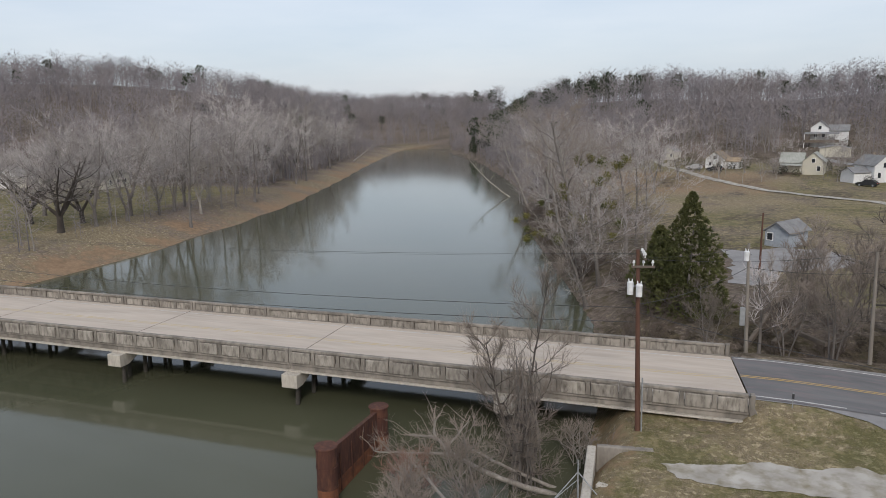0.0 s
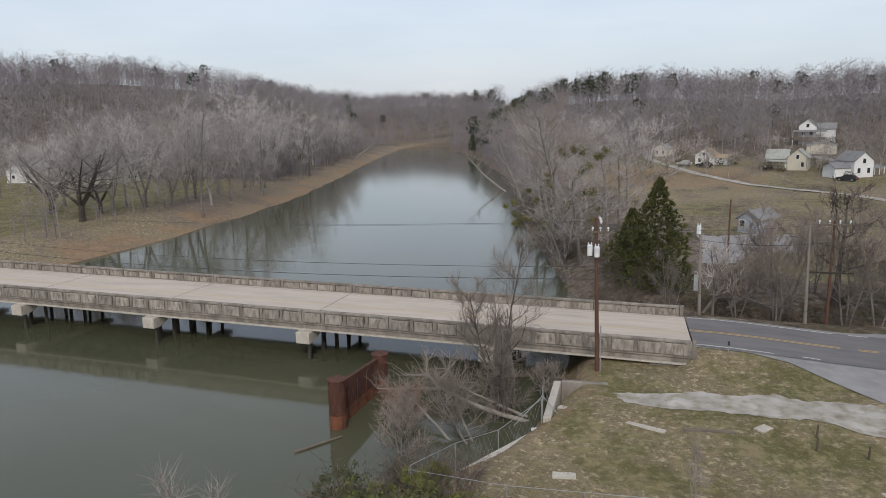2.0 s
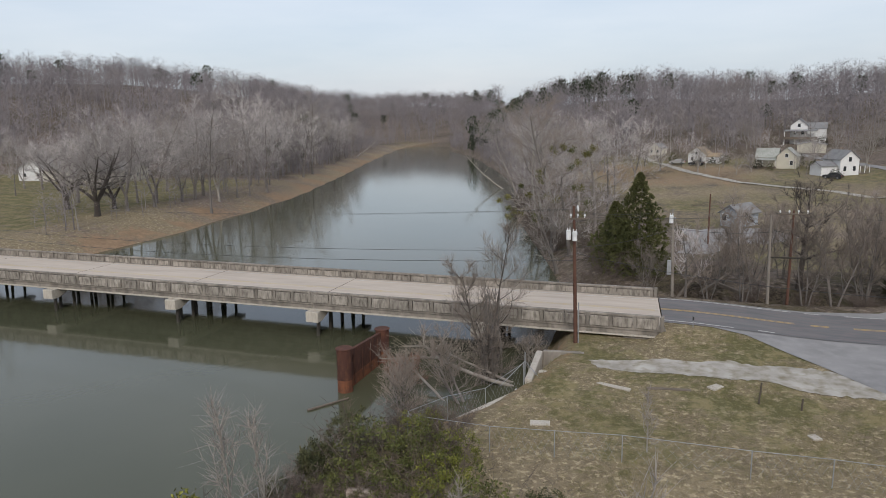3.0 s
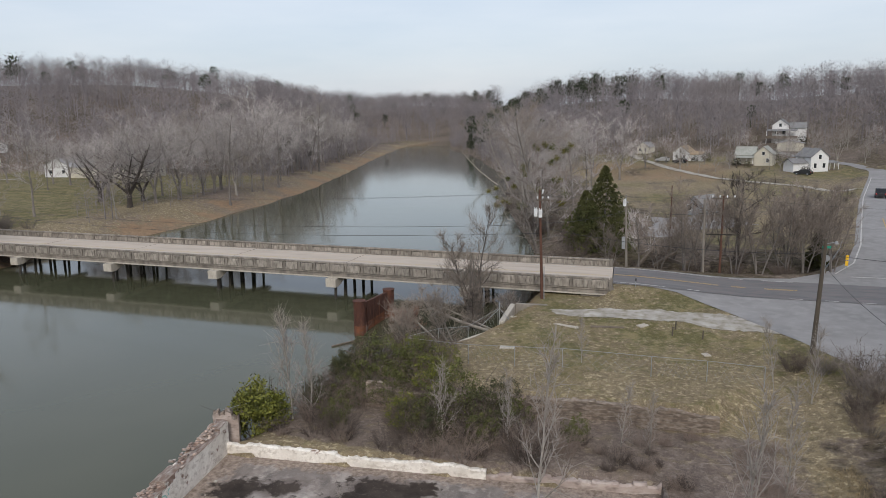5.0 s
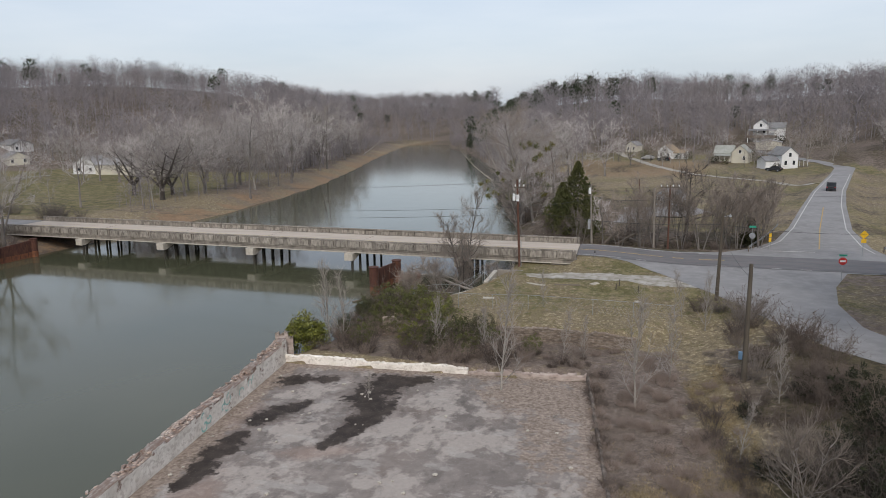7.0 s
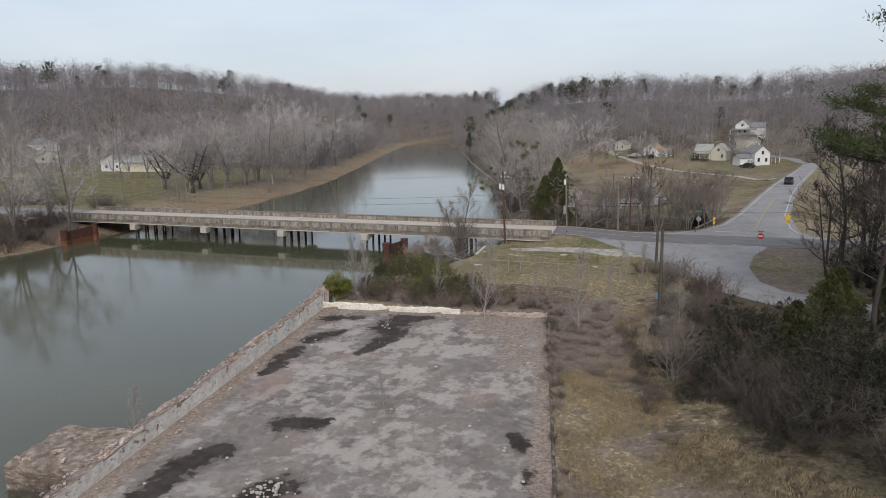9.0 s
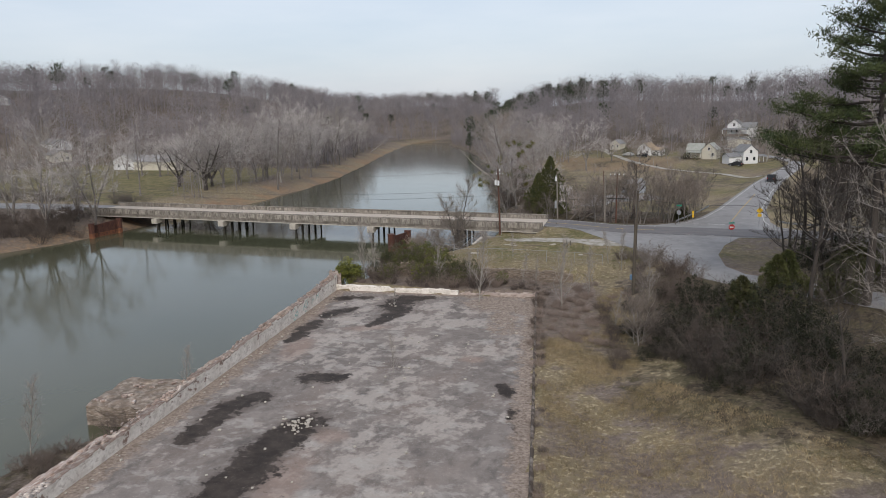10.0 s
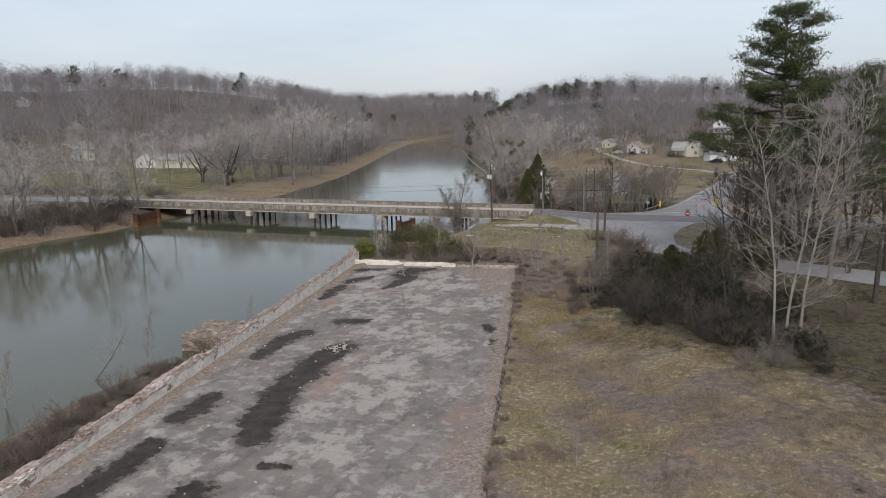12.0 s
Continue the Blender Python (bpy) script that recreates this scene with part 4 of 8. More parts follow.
def build_bridge():
    for k in range(6):
        x0, x1 = -60 + 15 * k + 0.015, -45 + 15 * k - 0.015
        if k == 0:
            x0 = -61.9

        def skew(bm):
            for v in bm.verts if k == 5 else ():
                if v.co.x > 28:
                    v.co.x = 29.5 - 0.085 * v.co.y
            return bm

        bm = box(bmesh.new(), x0, x1, 0.42, 8.98, DECK_Z - 0.2, DECK_Z, 0.01)
        under(part("deck_span", skew(bm), DECK, bridge, "tan worn concrete deck"), 0, 0)
        for y0, y1, edge in ((0.06, 0.42, -1), (8.98, 9.34, 1)):
            bm = box(bmesh.new(), x0, x1, y0, y1, DECK_Z - 0.40, DECK_Z + 0.05, 0.03)
            under(part("kerb_beam", skew(bm), CONCRETE, bridge), 0, 0)
            e0, e1 = (y0 + 0.10, y0 + 0.5) if edge < 0 else (y1 - 0.5, y1 - 0.10)
            bm = box(bmesh.new(), x0, x1, e0, e1, 2.40, DECK_Z - 0.40, 0.02)
            under(part("edge_girder", skew(bm), CONCRETE, bridge), 0, 0)
            # flange strip in paler concrete, painting the lit lower face of the girder
            f0, f1 = (y0 - 0.14, y0 + 0.45) if edge < 0 else (y1 - 0.45, y1 + 0.14)
            bm = box(bmesh.new(), x0, x1, f0, f1, 2.29, 2.40, 0.02)
            under(part("bottom_flange", skew(bm), PALE_CONCRETE, bridge, "girder flange coloured pale as its lit lower face"), 0, 0)
        for y in (2.2, 4.0, 5.6, 7.3):
            bm = box(bmesh.new(), x0, x1, y - 0.2, y + 0.2, 2.32, DECK_Z - 0.2)
            under(part("girder", skew(bm), CONCRETE, bridge), 0, 0)
    # end blocks of the rails
    for x, y in ((29.3, 0.18), (28.42, 9.22), (-62.15, 0.18), (-62.15, 9.22)):
        bm = bmesh.new()
        out = 0.16 if x > 0 else -0.12
        pts = [(0, 2.35), (0.26 + out, 2.35), (0.26 + out, 2.85), (0.26, 3.15), (0.26, RAIL_TOP + 0.02), (0, RAIL_TOP + 0.02)]
        a, b = ([bm.verts.new((x + px, y + w, pz)) for px, pz in pts] for w in (-0.22, 0.22))
        bm.faces.new(a)
        bm.faces.new(b[::-1])
        for i in range(6):
            bm.faces.new((a[i], b[i], b[(i + 1) % 6], a[(i + 1) % 6]))
        bmesh.ops.recalc_face_normals(bm, faces=bm.faces[:])
        bmesh.ops.bevel(bm, geom=bm.edges[:], offset=0.03, segments=1, affect="EDGES")
        under(part("end_block", bm, CONCRETE, bridge), 0, 0)
    # piers
    rng = random.Random(4)
    for k in range(5):
        x = -44.65 + 15 * k
        bm = bmesh.new()
        pts = [(-0.6, 10.2, 2.29), (-0.6, 10.2, 1.9), (-0.6, 1.5, 1.9), (-0.6, 0.15, 1.36), (-0.6, -0.66, 1.36), (-0.6, -0.66, 2.29)]
        ring = [[bm.verts.new((s * abs(px), py, pz)) for px, py, pz in pts] for s in (-1, 1)]
        bm.faces.new(ring[0])
        bm.faces.new(ring[1][::-1])
        for a in range(6):
            b = (a + 1) % 6
            bm.faces.new((ring[0][a], ring[1][a], ring[1][b], ring[0][b]))
        bmesh.ops.recalc_face_normals(bm, faces=bm.faces[:])
        bmesh.ops.bevel(bm, geom=bm.edges[:], offset=0.03, segments=1, affect="EDGES")
        cap = under(part("pier_cap", bm, PALE_CONCRETE, bridge, "pale stained concrete pier cap"), x, 0)
        for j in range(9):
            y = 0.0 + 1.12 * j
            lean = (j - 4) * 0.05 + rng.uniform(-0.05, 0.05)
            off = -0.28 if j % 2 else 0.28
            bm = tube(bmesh.new(), (off + rng.uniform(-0.1, 0.1), y + lean * 1.2, -1.5), (off, y, 1.42 if j == 0 else 1.95), 0.17, 0.15, 8)
            pile = part("support_post", bm, PILE, cap, "dark timber support")
    # expansion joints, centre and edge lines on the deck
    for k in range(1, 6):
        bm = box(bmesh.new(), -60 + 15 * k - 0.02, -60 + 15 * k + 0.02, 0.45, 8.95, DECK_Z - 0.1, DECK_Z + 0.006)
        under(part("deck_joint", bm, PILE, bridge, "dark deck joint"), 0, 0)
    for y, w, mat, label in ((4.62, 0.12, FADED_YELLOW, "faded yellow line"), (4.9, 0.12, FADED_YELLOW, "faded yellow line"), (1.25, 0.12, WHITE_LINE, "faded white line"), (8.2, 0.12, WHITE_LINE, "faded white line")):
        for k in range(6):
            bm = box(bmesh.new(), -60 + 15 * k + 0.1, (28.7 if k == 5 else -45 + 15 * k - 0.1), y, y + w, DECK_Z - 0.05, DECK_Z + 0.004)
            under(part("painted_line", bm, mat, bridge, label), 0, 0)
    build_rails()


build_bridge()
for name, x0, x1 in (("abutment_east", 26.6, 28.6), ("abutment_west", -61.6, -58.9)):
    bm = box(bmesh.new(), x0, x1, 0.1, 9.3, -0.8, 2.28, 0.05)
    tagged(part(name, bm, CONCRETE), "grey concrete bridge abutment in the bank", "abutment", kind="structure")


def old_pier(x, y0, y1, z0, z1, label):
    """Two rusted steel cylinders with a plate wall between them."""
    ob = root("old_pier", x, (y0 + y1) / 2, 0, label, "old pier", "rusted piers of a removed bridge")
    for y, top in ((y0, z0), (y1, z1)):
        bm = tube(bmesh.new(), (0, y - (y0 + y1) / 2, -2), (0, y - (y0 + y1) / 2, top), 0.53, 0.53, 20)
        for z in (0.9, 2.0):
            tube(bm, (0, y - (y0 + y1) / 2, z), (0, y - (y0 + y1) / 2, z + 0.07), 0.56, 0.56, 20)
        can = part("cylinder", bm, RUST, ob)
        part("waterline_band", tube(bmesh.new(), (0, y - (y0 + y1) / 2, -0.6), (0, y - (y0 + y1) / 2, 0.95), 0.54, 0.54, 20), ORANGE_RUST, can, "orange rust above the waterline")
        bm = tube(bmesh.new(), (0, y - (y0 + y1) / 2, top), (0, y - (y0 + y1) / 2, top + 0.05), 0.61, 0.58, 20)
        part("rim", bm, RUST, can)
    bm = bmesh.new()
    h = (y1 - y0) / 2
    pts = [(-h + 0.5, 0.15), (h - 0.5, -0.05), (h - 0.5, z1 - 0.15), (-h + 0.5, z0 - 0.35)]
    a = [bm.verts.new((-0.12, y, z)) for y, z in pts]
    b = [bm.verts.new((0.12, y, z)) for y, z in pts]
    bm.faces.new(a)
    bm.faces.new(b[::-1])
    for i in range(4):
        bm.faces.new((a[i], b[i], b[(i + 1) % 4], a[(i + 1) % 4]))
    bmesh.ops.recalc_face_normals(bm, faces=bm.faces[:])
    wall = part("plate_wall", bm, RUST, ob)
    part("waterline_band", box(bmesh.new(), -0.135, 0.135, -h + 0.5, h - 0.5, -0.5, 0.8), ORANGE_RUST, wall, "orange rust above the waterline")
    for k in range(4):
        y = -h + 1.2 + k * (2 * h - 2.4) / 3
        part("stiffener", box(bmesh.new(), -0.18, 0.18, y - 0.04, y + 0.04, 0.1, z1 - 0.4), RUST, ob)
    return ob


old_pier(8.7, -10.9, -4.4, 3.1, 2.6, "rusted steel twin-cylinder bridge pier standing in the river")
old_pier(-50.0, -10.3, -3.8, 2.6, 2.7, "rusted steel twin-cylinder bridge pier at the bank")

# ---- ruin: slab, walls, bricks, puddles ----
STAINS_NORTH = [
    [(14.2, -38.5, 1.0), (15.0, -37.8, 0.9)], [(16.6, -37.4, 0.7), (17.3, -36.9, 0.6)],
    [(23.6, -35.3, 0.8), (21.6, -36.4, 1.6), (21.3, -39.1, 1.6), (22.5, -41.3, 1.3), (22.5, -43.1, 1.0), (22.3, -45.5, 0.6), (21.8, -47.0, 0.4)],
    [(17.7, -41.4, 0.4), (16.6, -43.4, 1.1), (16.0, -45.1, 0.8)],
    [(16.2, -47.2, 0.6), (16.2, -48.8, 1.1), (15.9, -50.5, 1.0), (16.9, -52.0, 0.6), (16.8, -53.3, 0.5)],
    [(23.4, -61.0, 1.0), (25.2, -60.6, 0.9)],
]
STAINS_SOUTH = [
    [(21.6, -65.6, 1.0), (20.8, -67.8, 1.1), (20.9, -70.5, 1.0), (21.1, -73.3, 0.7)],
    [(27.4, -68.4, 1.3), (26.9, -71.5, 1.4), (27.3, -75.0, 1.5), (27.6, -78.5, 1.4), (28.2, -81.3, 1.4), (29.2, -84.7, 1.5), (30.5, -87.6, 1.1)],
    [(23.0, -82.2, 0.9), (23.2, -84.4, 1.1), (23.3, -86.2, 1.0)],
    [(24.4, -90.0, 0.9), (24.7, -93.3, 1.2), (24.9, -96.2, 1.0), (25.4, -99.5, 1.1)],
    [(31.1, -94.2, 1.2), (31.6, -96.6, 1.4)],
    [(38.3, -58.4, 0.5), (39.4, -59.8, 0.7)], [(40.2, -62.4, 0.4), (40.8, -63.9, 0.5), (42.0, -66.9, 0.4)],
    [(33.0, -90.4, 0.4), (34.6, -90.0, 0.4)],
]
PALE_MARKS = [(26.3, -38.6, 1.9, 1.5, 0.2), (25.8, -43.4, 2.2, 1.8, 0.2), (29.6, -43.9, 2.0, 1.5, 0.1), (16.9, -40.2, 1.3, 1.0, 0.2), (18.9, -45.7, 2.0, 1.5, 0.2), (27.5, -50.0, 1.4, 1.0, 0.3), (21.3, -51.1, 1.3, 1.0, 0.2), (30.5, -63.5, 2.0, 1.6, 0.3), (34.0, -72.0, 1.8, 2.6, 0.1), (36.0, -66.0, 1.5, 2.2, 0.2), (33.4, -79.5, 1.5, 2.6, 0.2), (36.8, -78.0, 1.2, 2.4, 0.2), (36.0, -88.0, 2.0, 2.8, 0.2), (31.5, -54.5, 1.8, 1.2, 0.2)]
RED_MARKS = [(42.6, -79.9, 1.3, 1.8, 0.2), (44.3, -84.5, 1.3, 2.6, 0.2), (30.1, -76.4, 1.3, 3.6, 0.2), (29.8, -69.9, 1.2, 1.0, 0.0), (34.4, -53.5, 1.1, 0.8, 0.0), (21.8, -47.8, 2.2, 0.8, 0.5), (14.6, -44.8, 1.0, 2.2, 0.1), (18.5, -55.0, 1.2, 3.0, 0.2)]
GREY_MARKS = [(40.6, -84.5, 2.0, 5.5, 0.2), (34.4, -91.5, 3.4, 2.0, 0.2), (26.0, -78.5, 3.0, 8.0, 0.2), (31.5, -47.5, 3.2, 1.4, 0.1), (36.5, -57.5, 2.4, 3.0, 0.2), (23.0, -66.0, 2.2, 5.0, 0.2), (38.5, -70.0, 1.8, 5.0, 0.2)]


def build_slab():
    """The slab as a fine grid; its wear holds red = damp, green = pale, blue = leaf litter."""
    nu, nv = 84, 340
    u, v = np.meshgrid(np.linspace(0, 1, nu), np.linspace(0, 1, nv))
    c = [np.array(p) for p in RUIN]
    xy = c[0] * ((1 - u) * (1 - v))[..., None] + c[1] * (u * (1 - v))[..., None] + c[2] * (u * v)[..., None] + c[3] * ((1 - u) * v)[..., None]
    x, y = xy[..., 0].ravel(), xy[..., 1].ravel()

    def marks(rows):
        out = np.zeros_like(x)
        for px, py, rx, ry, turn in rows:
            dx, dy = x - px, y - py
            a, b = dx * math.cos(turn) + dy * math.sin(turn), dy * math.cos(turn) - dx * math.sin(turn)
            out = np.maximum(out, np.exp(-0.7 * ((a / rx) ** 2 + (b / ry) ** 2)))
        return out

    def strokes(chains):
        out = np.zeros_like(x)
        for chain in chains:
            for (ax, ay, ar), (bx, by, br) in zip(chain, chain[1:]):
                dx, dy = bx - ax, by - ay
                t = np.clip(((x - ax) * dx + (y - ay) * dy) / (dx * dx + dy * dy), 0, 1)
                d = np.hypot(x - ax - t * dx, y - ay - t * dy) / (ar + t * (br - ar))
                out = np.maximum(out, np.exp(-0.7 * d**2))
        return out

    west, east, north = x - west_wall(y), east_edge(y) - x, north_wall(x) - y
    litter = np.maximum(np.maximum(1 - west / 2.6, 1 - east / 2.4), np.maximum(1 - north / 1.6, 0))
    litter = np.maximum(litter, 1.1 * np.exp(-((x - 32.5) / 4.5) ** 2 - ((y + 36.0) / 3.2) ** 2))
    litter = np.maximum(litter, 0.7 * np.exp(-((x - east_edge(y) + 3) / 2.6) ** 2 - ((y + 42) / 7) ** 2))
    litter = np.maximum(litter, 0.62 * np.exp(-((x - 44.5) / 2.2) ** 2 - ((y + 86) / 6) ** 2))
    nz = np.full_like(x, 0.5)
    idx = np.arange(nu * nv).reshape(nv, nu)
    a, b, d, e = idx[:-1, :-1].ravel(), idx[:-1, 1:].ravel(), idx[1:, 1:].ravel(), idx[1:, :-1].ravel()
    ob = tri_object("floor", np.stack([x, y, nz], 1), np.concatenate([np.stack([a, d, b], 1), np.stack([a, e, d], 1)]), SLAB)
    attr = ob.data.color_attributes.new("wear", "FLOAT_COLOR", "POINT")
    rgba = np.stack([strokes(STAINS_NORTH + STAINS_SOUTH), 0.5 + 0.5 * marks(PALE_MARKS) - 0.5 * marks(GREY_MARKS), np.clip(litter, 0, 1), marks(RED_MARKS)], 1)
    attr.data.foreach_set("color", rgba.astype(np.float32).ravel())
    return ob


slab = build_slab()
tagged(slab, "stained cracked concrete slab of a demolished mill", "concrete floor", kind="structure")


def ragged_wall(name, a, b, thick, base, tops, material, cap_material, label, step=0.45, seed=1, rough_top=0.12):
    """A broken wall from a to b; tops are (fraction, height). Its top steps up and down like torn masonry."""
    rng = random.Random(seed)
    n = int(math.dist(a, b) / step)
    d = Vector((b[0] - a[0], b[1] - a[1])).normalized()
    side = Vector((-d.y, d.x))
    fr, hs = [t[0] for t in tops], [t[1] for t in tops]
    bm = bmesh.new()
    rows = []
    level = 0.0
    for k in range(n + 1):
        p = along(a, b, k / n)
        spots = [p]
        if k % 3 == 0:
            if 0 < k < n:
                spots = [(p[0] - d.x * 0.03, p[1] - d.y * 0.03), p]
            level = [level, rng.uniform(-rough_top, rough_top)]
        else:
            level = [level]
        for p, lift in zip(spots, level[-len(spots):]):
          z = float(np.interp(k / n, fr, hs)) + lift + rng.uniform(-0.02, 0.02)
          w = thick * (1 + rng.uniform(-0.08, 0.05))
          rows.append([bm.verts.new((p[0] + side.x * o, p[1] + side.y * o, zz)) for o, zz in ((0, base), (0, z - 0.05), (thick * 0.25, z + rng.uniform(0, 0.05)), (w * 0.8, z - rng.uniform(0.0, 0.12)), (w, z - 0.18 - rng.uniform(0, 0.15)), (w, base - 1.2))])
        level = level[-1]
    top_faces = []
    for r, s in zip(rows, rows[1:]):
        for i in range(5):
            f = bm.faces.new((r[i], s[i], s[i + 1], r[i + 1]))
            if i >= 1:
                top_faces.append(f)
    bm.faces.new(rows[0])
    bm.faces.new(rows[-1][::-1])
    bmesh.ops.recalc_face_normals(bm, faces=bm.faces[:])
    for f in top_faces:
        f.material_index = 1
    ob = part(name, bm, material)
    ob.data.materials.append(cap_material)
    return tagged(ob, label, "ruined wall", kind="structure")


SW = (west_wall(-132), -132)
wall_w = ragged_wall("wall_west", (west_wall(-132), -132), (11.9, -34.6), 0.85, 0.42, [(0, 1.0), (0.35, 1.15), (0.6, 1.5), (0.8, 1.75), (0.93, 1.95), (1, 2.3)], WALL_FACE, BRICK, "broken brick wall with peeling white plaster and graffiti", seed=3, rough_top=0.17)
wall_n = ragged_wall("wall_north", (11.75, -34.9), (26.6, -33.27), 0.5, 0.42, [(0, 1.15), (0.45, 1.12), (0.47, 0.98), (0.7, 1.0), (0.74, 1.12), (1, 1.02)], WALL_FACE, WALL_FACE, "low broken white plastered wall", step=0.22, seed=5, rough_top=0.07)
wall_n_low = ragged_wall("wall_north", (26.62, -33.27), (35.3, -32.3), 0.55, 0.42, [(0, 0.72), (0.15, 0.85), (0.6, 0.95), (0.62, 0.8), (1, 1.0)], RUBBLE, RUBBLE, "low crumbling pinkish rubble wall", step=0.22, seed=25, rough_top=0.12)
ragged_wall("wall_turret", (10.9, -34.6), (12.1, -33.9), 0.9, 0.3, [(0, 2.5), (0.4, 2.75), (1, 2.2)], RUBBLE, OLD_BRICK, "crumbling brick stub at the corner of the ruin", step=0.11, seed=6, rough_top=0.2)
ragged_wall("wall_inner", (27.0, -25.6), (38.2, -24.6), 0.6, 0.7, [(0, 2.05), (0.3, 2.15), (0.62, 2.1), (0.64, 1.7), (0.7, 2.1), (1, 1.6)], OLD_BRICK, OLD_BRICK, "mossy old brick retaining wall", seed=8, rough_top=0.08)
ragged_wall("wall_inner", (17.0, -27.2), (26.8, -26.1), 0.6, 0.7, [(0, 2.5), (0.1, 2.6), (0.15, 2.1), (1, 2.0)], OLD_BRICK, OLD_BRICK, "mossy old brick retaining wall in shrubs", seed=9, rough_top=0.08)
ragged_wall("kerb_east", (35.3, -32.3), (east_edge(-132), -132), 0.25, 0.42, [(0, 1.0), (0.03, 1.05), (0.12, 0.82), (0.3, 0.68), (1, 0.70)], KERB, KERB, "low broken dark concrete kerb of the slab", seed=10, rough_top=0.09)


def build_block():
    """The brick footing that juts out of the west wall into the river."""
    ob = root("brick_footing", 12.6, -70.5, 0, "ruined brick footing jutting into the river", "brick footing")
    bm = box(bmesh.new(), -2.0, 2.6, -2.6, 2.6, -1.5, 1.55)
    bmesh.ops.subdivide_edges(bm, edges=bm.edges[:], cuts=6, use_grid_fill=True)
    rng = random.Random(12)
    for v in bm.verts:
        v.co += Vector((rng.uniform(-0.12, 0.12), rng.uniform(-0.12, 0.12), rng.uniform(-0.14, 0.10) if v.co.z > 1.5 else 0))
        if v.co.z > 1.5 and math.hypot(v.co.x + 0.3, v.co.y - 1.5) < 0.9:
            v.co.z -= 0.6
    part("footing_body", bm, OLD_BRICK, ob)
    ob.matrix_basis = pose(13.9, -69.6, 0, 0, 0, 8.7)
    for k in range(14):
        bm = box(bmesh.new(), -0.2, 0.2, -0.1, 0.1, -0.07, 0.07, 0.01)
        b = part("brick", bm, BRICK, ob)
        b.matrix_basis = pose(rng.uniform(-1.7, 2.2), rng.uniform(-2.3, 2.3), 1.57, rng.uniform(-10, 10), rng.uniform(-10, 10), rng.uniform(0, 180))
    return ob


build_block()
ragged_wall("wall_footing", (west_wall(-132) - 0.84, -132), (west_wall(-75) - 0.84, -75), 1.1, 0.0, [(0, 0.75), (0.5, 0.8), (0.8, 1.0), (1, 1.2)], BRICK, BRICK, "stepped broken brick footing outside the wall", seed=15, rough_top=0.14)

# loose bricks along the wall tops, one mesh shared by all
brick_mesh = None
rng = random.Random(21)
for k in range(280):
    f = rng.random() ** 0.8
    y = -128 + f * 93
    z = 0.42 + float(np.interp((y + 132) / 97.4, [0, 0.35, 0.6, 0.8, 0.93, 1], [1.0, 1.15, 1.5, 1.75, 1.95, 2.3])) - 0.42
    if brick_mesh is None:
        brick = part("brick", box(bmesh.new(), -0.13, 0.13, -0.065, 0.065, -0.05, 0.05, 0.008), BRICK, wall_w)
        brick_mesh = brick.data
    else:
        brick = new("brick", brick_mesh)
        brick.parent = wall_w
    brick.matrix_basis = pose(west_wall(y) - rng.uniform(0.12, 0.8), y, z + rng.uniform(-0.02, 0.08), rng.uniform(-12, 12), rng.uniform(-12, 12), 98.7 + rng.choice((0, 0, 90, 40)) + rng.uniform(-12, 12))


# the torn courses along the wall top, too many to count
def wall_top(y):
    return float(np.interp((y + 132) / 97.4, [0, 0.35, 0.6, 0.8, 0.93, 1], [1.0, 1.15, 1.5, 1.75, 1.95, 2.3]))


def build_courses():
    rs = np.random.RandomState(22)
    unit = np.array([[sx, sy, sz] for sx in (-1, 1) for sy in (-1, 1) for sz in (-1, 1)], float) * [0.058, 0.115, 0.04]
    tri = np.array([[0, 2, 3], [0, 3, 1], [4, 5, 7], [4, 7, 6], [0, 1, 5], [0, 5, 4], [2, 6, 7], [2, 7, 3], [1, 3, 7], [1, 7, 5]])
    vs, ts, base = [], [], 0
    for course in range(4):
        for row in range(6):
            y = -110.0
            while y < -35.4:
                y += 0.25
                keep = math.sin(y * 0.9 + row * 0.5) + math.sin(y * 0.37 + 1.0) + 0.25 * row - 0.85 * course
                if keep + rs.normal(0, 0.55) < 0.0:
                    continue
                z = wall_top(y) - 0.06 + 0.085 * course + rs.uniform(-0.012, 0.012) - 0.03 * row
                turn = rs.normal(0, 0.05) + 0.151
                c, sn = math.cos(turn), math.sin(turn)
                v = np.stack([unit[:, 0] * c + unit[:, 1] * sn, unit[:, 1] * c - unit[:, 0] * sn, unit[:, 2]], 1)
                vs.append(v + [west_wall(y) - 0.07 - 0.135 * row + rs.normal(0, 0.012), y + 0.12 * (course % 2), z])
                ts.append(tri + base)
                base += 8
    ob = tri_object("brick_course", np.concatenate(vs), np.concatenate(ts), COURSE, wall_w)
    ob["kind"], ob["label"] = "stuff", "torn courses of old red and whitewashed brick"


build_courses()

